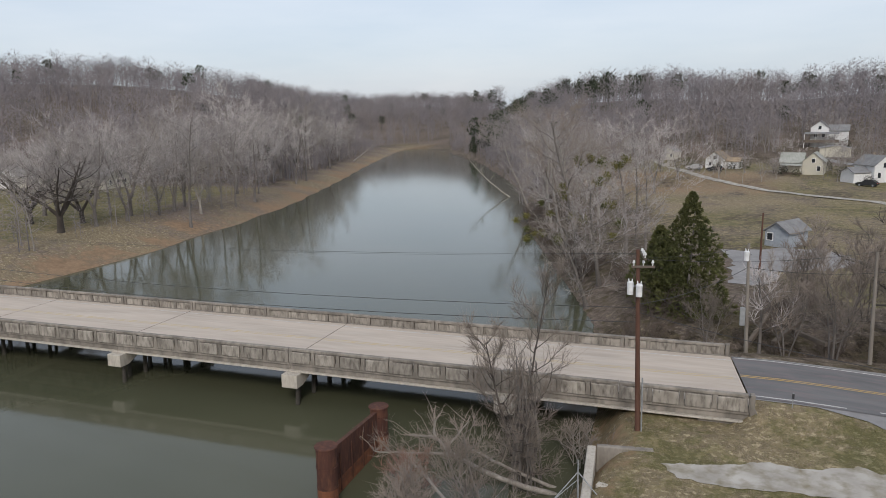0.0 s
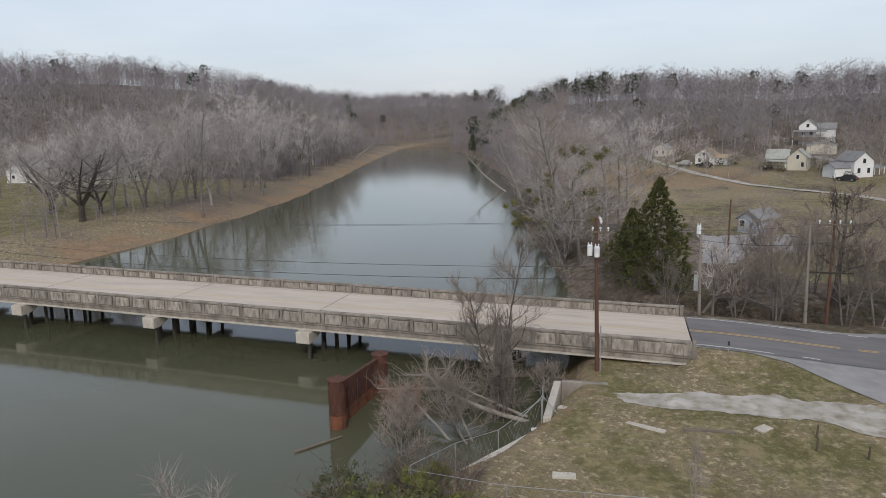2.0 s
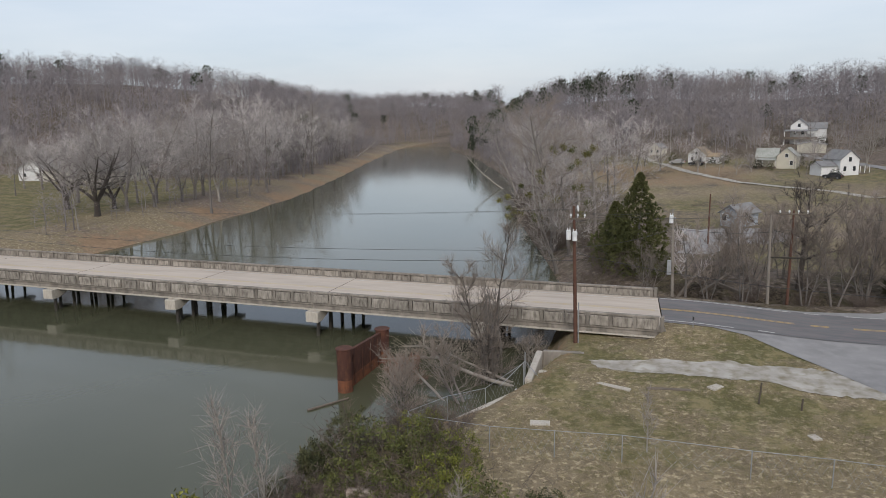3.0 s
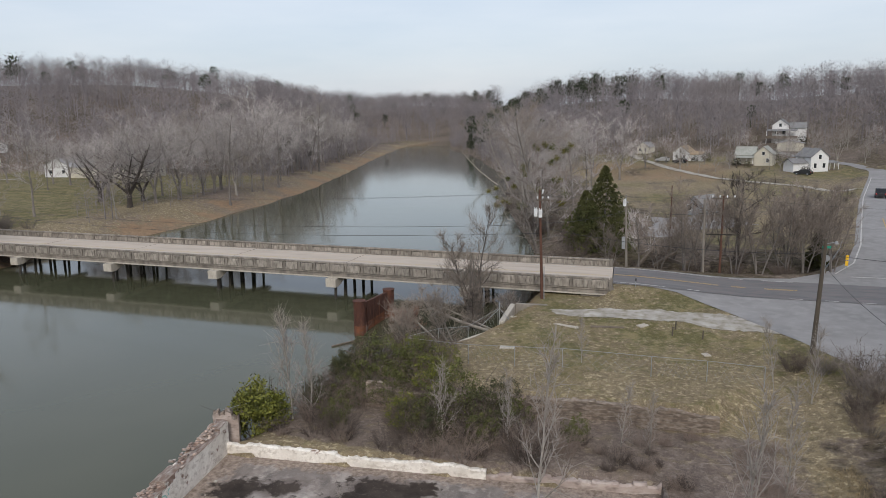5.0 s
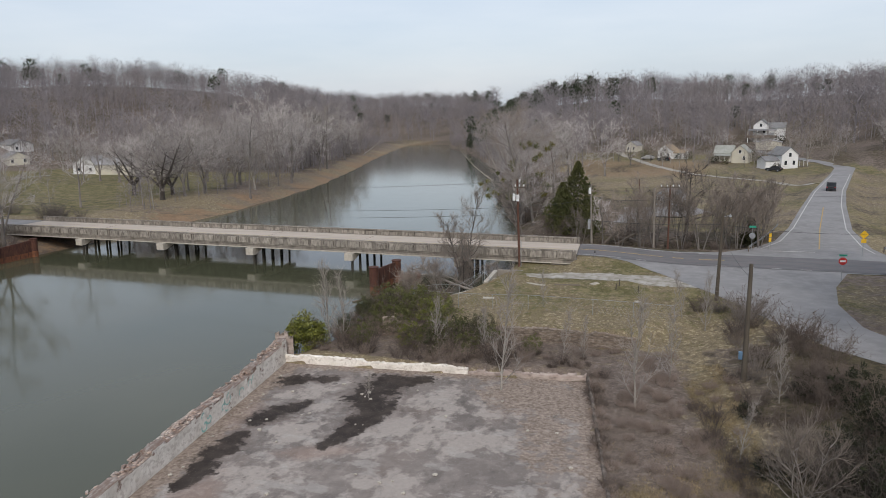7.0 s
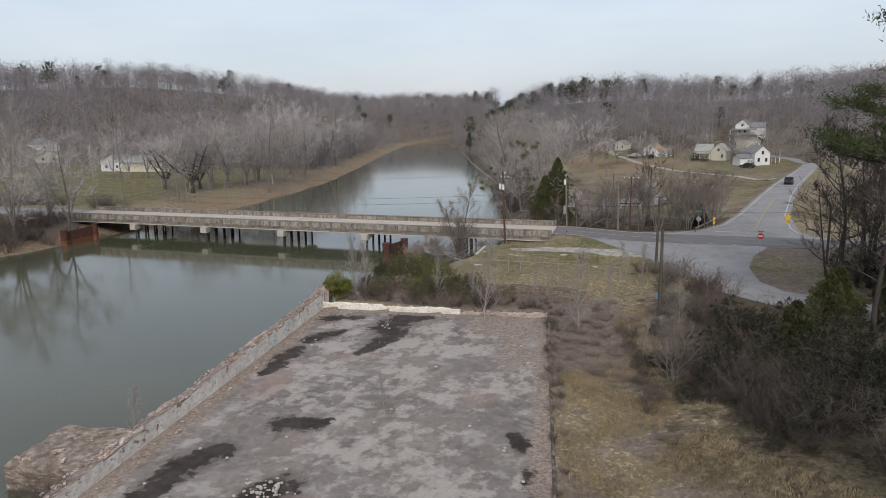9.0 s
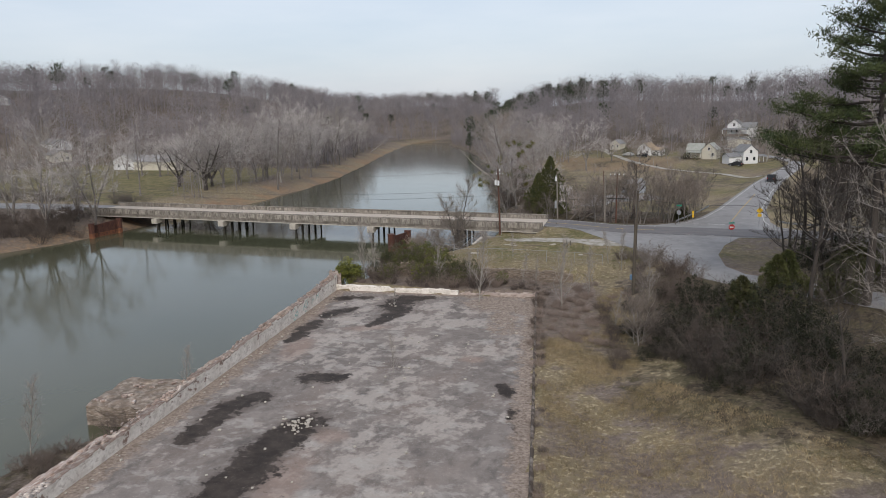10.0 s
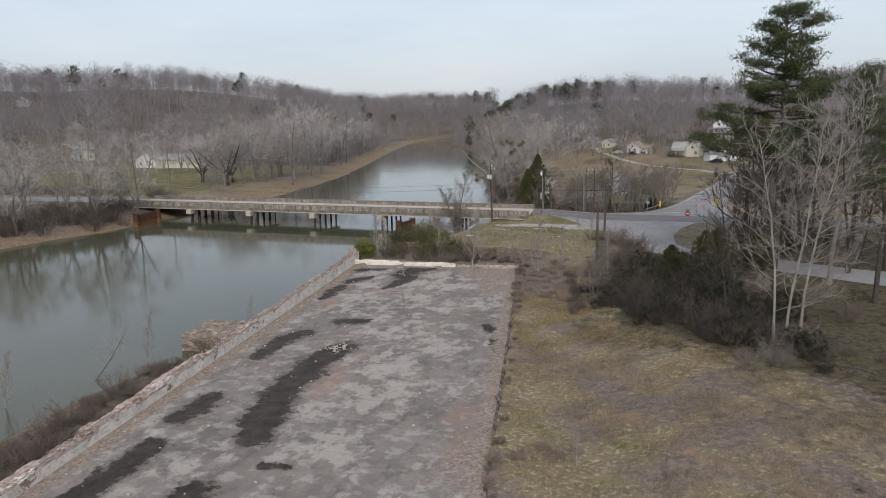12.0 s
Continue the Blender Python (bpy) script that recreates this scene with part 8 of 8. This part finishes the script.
def build_far_woods():
    rs = np.random.RandomState(9)
    kinds = [far_template(500 + k, h) for k, h in enumerate((13, 14, 15.5, 12, 16.5))]
    greens = [far_template(520 + k, h, True) for k, h in enumerate((11, 12.5, 14))]
    n = 26000
    az, u = np.radians(rs.uniform(-66, 30, n)), rs.rand(n)
    ridge, foot = np.interp(np.degrees(az), HILL_AZ, HILL_R), np.interp(np.degrees(az), HILL_AZ, HILL_FOOT)
    lo = np.minimum(foot, 190)
    r = np.sqrt(lo**2 + u * ((ridge + 25) ** 2 - lo**2))
    crest = rs.rand(n) < 0.10
    # the far slope beyond the river's bend is thickly wooded
    bend = np.arange(n) < 1500
    az = np.where(bend, np.radians(rs.uniform(-34, -9, n)), az)
    ridge, foot = np.interp(np.degrees(az), HILL_AZ, HILL_R), np.interp(np.degrees(az), HILL_AZ, HILL_FOOT)
    r = np.where(bend, ridge * rs.uniform(0.72, 1.06, n), np.where(crest, ridge + rs.uniform(-70, 30, n), r))
    x, y = 25 + r * np.sin(az), -40 + r * np.cos(az)
    shore = -river_depth(x, y)
    ok = shore > np.where(x < 0.5 * (np.interp(y, LEFT_Y, LEFT_X) + np.interp(y, RIGHT_Y, RIGHT_X)), 10.0, 1.5)
    ok &= ~((x > -205) & (x < -68) & (y > -40) & (y < 116))
    ok &= ~((x > -12) & (x < 100) & (y < 200) & (shore > 30))
    for hx, hy, keep in ((37, 186, 17), (57, 170, 17), (70, 152, 18), (69, 226, 16), (25, 205, 10), (68, 205, 12)):
        ok &= np.hypot(x - hx, y - hy) > keep
    ok &= polygon_distance(x, y, ROAD) > 5
    ok &= ~((x > 20) & (x < 90) & (y < 215) & (rs.rand(n) > 0.25))
    # trees stand closer on the slope that faces the river
    ok &= rs.rand(n) < np.clip(1.25 - (r - 200) / 900, 0.55, 1.0) + 0.5 * (crest | bend)
    # scrub and small trees down to the water
    rank = (rs.rand(n) < 0.09) & ~bend
    sy = np.where(rs.rand(n) < 0.5, rs.uniform(95, 250, n), rs.uniform(250, 395, n))
    left = rs.rand(n) < 0.45
    low = rs.rand(n) < 0.07
    sy, left = np.where(low, rs.uniform(22, 110, n), sy), left | low
    sx = np.where(left, np.interp(sy, LEFT_Y, LEFT_X) - np.where(low, rs.uniform(8, 17, n), rs.uniform(8.0, 15, n)), np.interp(sy, RIGHT_Y, RIGHT_X) + rs.uniform(-0.8, 7, n))
    x, y, ok = np.where(rank, sx, x), np.where(rank, sy, y), ok | rank
    r = np.hypot(x - 25, y + 40)
    x, y, r, rank = x[ok][:6200], y[ok][:6200], r[ok][:6200], rank[ok][:6200]
    az = np.degrees(np.arctan2(x - 25, y + 40))
    z = height(x, y, False)
    on_ridge = r > np.interp(az, HILL_AZ, HILL_R) - 60
    green = (rs.rand(len(x)) < np.where(on_ridge & (az > -20) & (az < -2), 0.16, np.where(on_ridge, 0.03, 0.007)))
    green &= ~rank
    green |= (np.abs(az + 14.5) < 2.2) & (r > 330) & (r < 470) & (rs.rand(len(x)) < 0.5)
    for name, pick, shapes, mat, label in (("far_woods", ~green, kinds, FOREST, "bare grey-brown winter woods covering the hills"), ("far_pines", green, greens, FAR_PINE, "scattered dark pines among the bare hill woods")):
        ids = np.nonzero(pick)[0]
        vs, ts, base = [], [], 0
        which = rs.randint(0, len(shapes), len(ids))
        for s, (sv, st) in enumerate(shapes):
            mine = ids[which == s]
            a = rs.uniform(0, 6.28, len(mine))
            k = rs.uniform(0.62, 1.22, len(mine)) * np.where(rank[mine], rs.uniform(0.25, 0.65, len(mine)), np.where(az[mine] < -27, 1.14, 1.06))
            c, sn = np.cos(a)[:, None], np.sin(a)[:, None]
            px = (sv[None, :, 0] * c - sv[None, :, 1] * sn) * k[:, None] + x[mine][:, None]
            py = (sv[None, :, 0] * sn + sv[None, :, 1] * c) * k[:, None] + y[mine][:, None]
            pz = sv[None, :, 2] * k[:, None] + z[mine][:, None]
            vs.append(np.stack([px, py, pz], -1).reshape(-1, 3))
            ts.append((st[None] + (np.arange(len(mine)) * len(sv))[:, None, None]).reshape(-1, 3) + base)
            base += len(mine) * len(sv)
        ob = tri_object(name, np.concatenate(vs), np.concatenate(ts), mat)
        tagged(ob, label, "woods", kind="stuff")


build_far_woods()
pine(-382, 345, 15, 0.55, 4.5, 330, "lone dark pine on the hill skyline", FAR_PINE, needles=14, length=1.0, fine=0.14, spacing=0.8)
for k, (x, y, h) in enumerate(((-118, 205, 17), (-121, 209, 15), (-20, 372, 14), (-27, 372, 13))):
    pine(x, y, h, 0.4, 4.0, 331 + k, "dark green pine among bare woods", FAR_PINE, needles=14, length=0.9, fine=0.12, spacing=0.8)

# ---- houses ----


def gable_house(x, y, z, turn, w, d, eave, ridge, wall_mat, roof_mat, label, windows=(), porch=None, wing=None, chimney=None, foot=-0.6, size=1.0):
    """A house with gables to its front; w across the gable, d deep. z is its ground."""
    ob = root("house", x, y, z, label, "house", rz=turn)
    ob.matrix_basis = ob.matrix_basis @ Matrix.Diagonal((size, size, size, 1))

    def body(name, x0, x1, y0, y1, e, r, along_x=False):
        bm = bmesh.new()
        if along_x:
            prof = [(y0, foot), (y1, foot), (y1, e), ((y0 + y1) / 2, r), (y0, e)]
            a = [bm.verts.new((x0, p, q)) for p, q in prof]
            b = [bm.verts.new((x1, p, q)) for p, q in prof]
        else:
            prof = [(x0, foot), (x1, foot), (x1, e), ((x0 + x1) / 2, r), (x0, e)]
            a = [bm.verts.new((p, y0, q)) for p, q in prof]
            b = [bm.verts.new((p, y1, q)) for p, q in prof]
        bm.faces.new(a)
        bm.faces.new(b[::-1])
        for i in range(5):
            bm.faces.new((a[i], b[i], b[(i + 1) % 5], a[(i + 1) % 5]))
        bmesh.ops.recalc_face_normals(bm, faces=bm.faces[:])
        wall = part(name, bm, wall_mat, ob)
        o = 0.35
        for s in (-1, 1):
            bm = bmesh.new()
            if along_x:
                m, half = (y0 + y1) / 2, (y1 - y0) / 2
                k = (r - e) / half
                pts = [(x0 - o, m, r + 0.02), (x1 + o, m, r + 0.02), (x1 + o, m + s * (half + o), e - k * o + 0.02), (x0 - o, m + s * (half + o), e - k * o + 0.02)]
            else:
                m, half = (x0 + x1) / 2, (x1 - x0) / 2
                k = (r - e) / half
                pts = [(m, y0 - o, r + 0.02), (m, y1 + o, r + 0.02), (m + s * (half + o), y1 + o, e - k * o + 0.02), (m + s * (half + o), y0 - o, e - k * o + 0.02)]
            f = [bm.verts.new(p) for p in pts]
            g = [bm.verts.new((p[0], p[1], p[2] + 0.16)) for p in pts]
            bm.faces.new(f)
            bm.faces.new(g[::-1])
            for i in range(4):
                bm.faces.new((f[i], g[i], g[(i + 1) % 4], f[(i + 1) % 4]))
            bmesh.ops.recalc_face_normals(bm, faces=bm.faces[:])
            part("roof", bm, roof_mat, ob)
        return wall

    body("wall", -w / 2, w / 2, 0, d, eave, ridge)
    if wing:
        body("wing_wall", *wing)
    for wx, wy, wz, ww, wh, face in windows:
        if face == "front":
            spans = ((wx - ww / 2, wx + ww / 2, wy - 0.05, wy + 0.04), (wx - ww / 2 - 0.1, wx + ww / 2 + 0.1, wy - 0.03, wy + 0.04))
        else:
            spans = ((wx - 0.05, wx + 0.05, wy - ww / 2, wy + ww / 2), (wx - 0.03, wx + 0.03, wy - ww / 2 - 0.1, wy + ww / 2 + 0.1))
        frame_ob = part("window", box(bmesh.new(), *spans[1], wz - 0.1, wz + wh + 0.1), WHITE_TRIM, ob)
        part("pane", box(bmesh.new(), *spans[0], wz, wz + wh), GLASS_DARK, frame_ob, "dark glass pane")
    if porch:
        x0, x1, y0, y1, h = porch
        bm = bmesh.new()
        pts = [(x0, y1, h + 0.5), (x1, y1, h + 0.5), (x1, y0, h), (x0, y0, h)]
        f = [bm.verts.new(p) for p in pts]
        g = [bm.verts.new((p[0], p[1], p[2] + 0.14)) for p in pts]
        bm.faces.new(f)
        bm.faces.new(g[::-1])
        for i in range(4):
            bm.faces.new((f[i], g[i], g[(i + 1) % 4], f[(i + 1) % 4]))
        bmesh.ops.recalc_face_normals(bm, faces=bm.faces[:])
        part("porch_roof", bm, roof_mat, ob)
        part("porch_floor", box(bmesh.new(), x0, x1, y0, y1, -0.5, 0.45), TIMBER, ob)
        for k in range(4):
            px = x0 + 0.15 + k * (x1 - x0 - 0.3) / 3
            part("porch_post", box(bmesh.new(), px - 0.07, px + 0.07, y0 + 0.1, y0 + 0.24, 0.4, h), WHITE_TRIM, ob)
            if foot < -1:
                part("deck_post", box(bmesh.new(), px - 0.09, px + 0.09, y0 + 0.08, y0 + 0.26, foot - 1.5, -0.4), WHITE_TRIM, ob)
    if chimney:
        part("chimney", box(bmesh.new(), chimney[0] - 0.3, chimney[0] + 0.3, chimney[1] - 0.3, chimney[1] + 0.3, eave, ridge + 0.8), OLD_BRICK, ob)
    return ob


def at_ground(x, y):
    return ground_z(x, y)


WIN = [(-1.5, 0, 1.2, 0.9, 1.4, "front"), (1.5, 0, 1.2, 0.9, 1.4, "front"), (0, 0, 3.9, 0.9, 1.3, "front")]
gable_house(33.0, 180, at_ground(33.0, 180), -18, 6.5, 9, 3.6, 6.0, SIDING, TAN_ROOF, "white gabled house with a tan shingle roof", [(0, 0, 3.4, 0.8, 1.1, "front"), (-1.6, 0, 1.0, 0.9, 1.4, "front"), (1.6, 0, 1.0, 0.9, 1.4, "front")], wing=(3.25, 8.5, 1.5, 6.5, 2.6, 3.8, True), size=0.78)
gable_house(56.5, 165, at_ground(56.5, 165), -14, 6.0, 8, 4.0, 6.6, CREAM, GREEN_ROOF, "cream house with a grey-green roof and porch", [(0, 0, 3.6, 0.9, 1.2, "front"), (1.5, 0, 1.1, 0.9, 1.4, "front")], wing=(-9.5, -3.0, 0.5, 7.5, 3.6, 6.3, True), porch=(-9.2, -3.0, -1.8, 0.45, 2.6), size=0.84)
gable_house(69.3, 150, at_ground(69.3, 150), 28, 6.0, 7.5, 4.6, 7.0, SIDING, GREY_ROOF, "white two-storey farmhouse with grey roof", WIN + [(3.0, 2.5, 1.2, 0.9, 1.4, "side"), (3.0, 5.0, 1.2, 0.9, 1.4, "side"), (3.0, 3.8, 3.6, 0.9, 1.2, "side")], wing=(-8.0, -3.0, 1.2, 6.2, 2.7, 3.9, True), porch=(3.2, 8.0, 1.5, 4.2, 2.5), chimney=(0.6, 5), size=0.88)
gable_house(67.5, 230, at_ground(67.5, 230) + 2.0, -12, 5.5, 8, 4.4, 6.6, SIDING, GREY_ROOF, "white hillside house with dormer and deck", [(-1.2, 0, 1.2, 0.9, 1.4, "front"), (1.2, 0, 1.2, 0.9, 1.4, "front"), (0, 0, 3.8, 0.9, 1.2, "front")], wing=(2.75, 8.5, 1.5, 6.5, 3.4, 5.2, True), porch=(-4.5, 6.0, -2.4, -0.1, 2.3), foot=-3.0)
gable_house(19.5, 205, at_ground(19.5, 205), -20, 6.0, 8, 3.4, 5.6, CREAM, GREY_ROOF, "pale house half hidden by bare trees", WIN[:2], size=0.72)
gable_house(68.5, 206, at_ground(68.5, 206), -8, 8.5, 4.5, 2.6, 3.4, CREAM, TIN, "low cream outbuilding with a tin roof", [])
gable_house(37.0, 60.5, at_ground(37.0, 60.5), -35, 3.2, 5.0, 2.1, 3.2, plain("blue_grey_siding", (0.30, 0.33, 0.37), 0.7), GREY_ROOF, "grey-white garden shed with a grey roof", [(-0.9, 0, 0.9, 0.7, 0.9, "front")])
gable_house(-115, 107, at_ground(-115, 107), 98, 10.0, 26, 3.2, 5.2, CREAM, TIN, "long pale building with a tin roof beside a lawn", [(x, 0, 1.2, 0.8, 1.0, "front") for x in (-3, 0, 3)])
gable_house(-145, 99, at_ground(-145, 99), 14, 8.0, 10, 3.4, 5.6, SIDING, TIN, "white gabled hall with a tin roof", [(-2, 0, 1.2, 0.8, 1.0, "front"), (2, 0, 1.2, 0.8, 1.0, "front")])
gable_house(-184, 108, at_ground(-184, 108), 60, 7.0, 12, 2.8, 4.6, CREAM, GREY_ROOF, "low pale house with a grey roof", [(-2, 0, 1.0, 0.9, 1.1, "front"), (2, 0, 1.0, 0.9, 1.1, "front")])
gable_house(-205, 128, at_ground(-205, 128), 70, 8.0, 13, 2.8, 4.8, SIDING, GREY_ROOF, "white house among bare trees", [(-2, 0, 1.0, 0.9, 1.1, "front")])
gable_house(-300, 180, at_ground(-300, 180), 40, 6.0, 8, 3.2, 5.4, SIDING, GREY_ROOF, "small white house on the wooded hill", [])


# ---- vehicles ----
def car(x, y, turn, paint, label, tall=1.6):
    z = float(road_z(x, y)) if road_gap(x, y) < 0 else ground_z(x, y)
    ob = root("car", x, y, z, label, "car", rz=turn)
    bm = bmesh.new()
    prof = [(-2.2, 0.35), (2.2, 0.35), (2.25, 0.75), (1.9, 0.95), (1.0, 1.02), (0.45, tall - 0.08), (-1.3, tall), (-2.0, 1.05), (-2.25, 0.95)]
    a = [bm.verts.new((-0.88, p, q)) for p, q in prof]
    b = [bm.verts.new((0.88, p, q)) for p, q in prof]
    bm.faces.new(a)
    bm.faces.new(b[::-1])
    for i in range(len(prof)):
        j = (i + 1) % len(prof)
        bm.faces.new((a[i], b[i], b[j], a[j]))
    bmesh.ops.recalc_face_normals(bm, faces=bm.faces[:])
    bmesh.ops.bevel(bm, geom=bm.edges[:], offset=0.06, segments=2, affect="EDGES")
    part("body", bm, paint, ob)
    bm = bmesh.new()
    q = [bm.verts.new(p) for p in ((-0.72, -2.02, 1.1), (0.72, -2.02, 1.1), (0.66, -1.42, tall - 0.1), (-0.66, -1.42, tall - 0.1))]
    bm.faces.new(q)
    bmesh.ops.solidify(bm, geom=bm.faces[:], thickness=0.06)
    part("rear_window", bm, GLASS_DARK, ob, "dark rear window")
    for sx in (-1, 1):
        part("tail_lamp", box(bmesh.new(), sx * 0.72 - 0.1, sx * 0.72 + 0.1, -2.30, -2.2, 0.75, 0.95, 0.02), RED, ob)
        for sy in (-1.4, 1.35):
            w = part("wheel", tube(bmesh.new(), (sx * 0.72, sy, 0.34), (sx * 0.92, sy, 0.34), 0.34, sides=16), BLACK, ob)
            part("rim", tube(bmesh.new(), (sx * 0.90, sy, 0.34), (sx * 0.93, sy, 0.34), 0.2, sides=12), METAL, w)
    return ob


car(69.8, 85, -11, CAR_PAINT, "dark pickup-like car on the side road", 1.75)
car(64.5, 143, 60, CAR_PAINT, "dark car parked beside a white house")
car(27.5, 176, 80, plain("silver_car_paint", (0.5, 0.5, 0.5), 0.3, 0.4), "silver car parked beside a house")
car(33.0, 172, 70, CAR_PAINT, "dark car parked beside a house")


# ---- grass tufts ----
def build_tufts(name, n, where, seed, material, label, size=(0.08, 0.24)):
    rs = np.random.RandomState(seed)
    x, y = where(rs, n)
    z = height(x, y)
    thin = (np.sin(x * 0.9 + 2 * np.sin(y * 0.5)) + np.sin(y * 0.7 + 1.6 * np.sin(x * 0.6)) + rs.normal(0, 0.8, len(x))) > -0.2
    x, y, z = x[thin], y[thin], z[thin]
    blades = 4
    ang = rs.uniform(0, 6.28, (len(x), blades))
    ln = rs.uniform(*size, (len(x), blades))
    lean = rs.uniform(0.3, 1.6, (len(x), blades))
    bx = x[:, None] + rs.normal(0, 0.12, (len(x), blades))
    by = y[:, None] + rs.normal(0, 0.12, (len(x), blades))
    bz = np.repeat(z[:, None], blades, 1) - 0.02
    w = rs.uniform(0.006, 0.014, (len(x), blades))
    left = np.stack([bx - w * np.sin(ang), by + w * np.cos(ang), bz], -1)
    right = np.stack([bx + w * np.sin(ang), by - w * np.cos(ang), bz], -1)
    tip = np.stack([bx + ln * lean * np.cos(ang), by + ln * lean * np.sin(ang), bz + ln], -1)
    verts = np.stack([left, right, tip], 2).reshape(-1, 3)
    ob = tri_object(name, verts, np.arange(len(verts)).reshape(-1, 3), material)
    return tagged(ob, label, "grass", kind="stuff")


def grass_strip(rs, n):
    y = rs.uniform(-100, -28, n)
    edge = np.interp(y, [-100, -75, -66, -58, -54, -47, -27], [86, 69, 58.5, 51.0, 48.0, 46.0, 44.5])
    x = east_edge(y) + 0.6 + rs.rand(n) * (edge - east_edge(y))
    keep = (y < -45 + rs.normal(0, 1.5, n)) | (np.abs(x - 44.0 - 0.18 * (-34 - y)) < 1.6)
    return x[keep], y[keep]


def grass_lawn(rs, n):
    x, y = rs.uniform(21.5, 47, n), rs.uniform(-24, 1.0, n)
    d = polygon_distance(x, y, ROAD)
    e = polygon_distance(x, y, DRIVE)
    keep = (d > 0.3) & (e > 0.2) & (river_depth(x, y) < -2)
    return x[keep], y[keep]


build_tufts("dry_grass", 80000, grass_strip, 3, STRAW, "dry tan grass tufts beside the slab", (0.06, 0.24))
build_tufts("lawn_grass", 18000, grass_lawn, 4, LAWN, "short rough grass by the bridge", (0.06, 0.18))
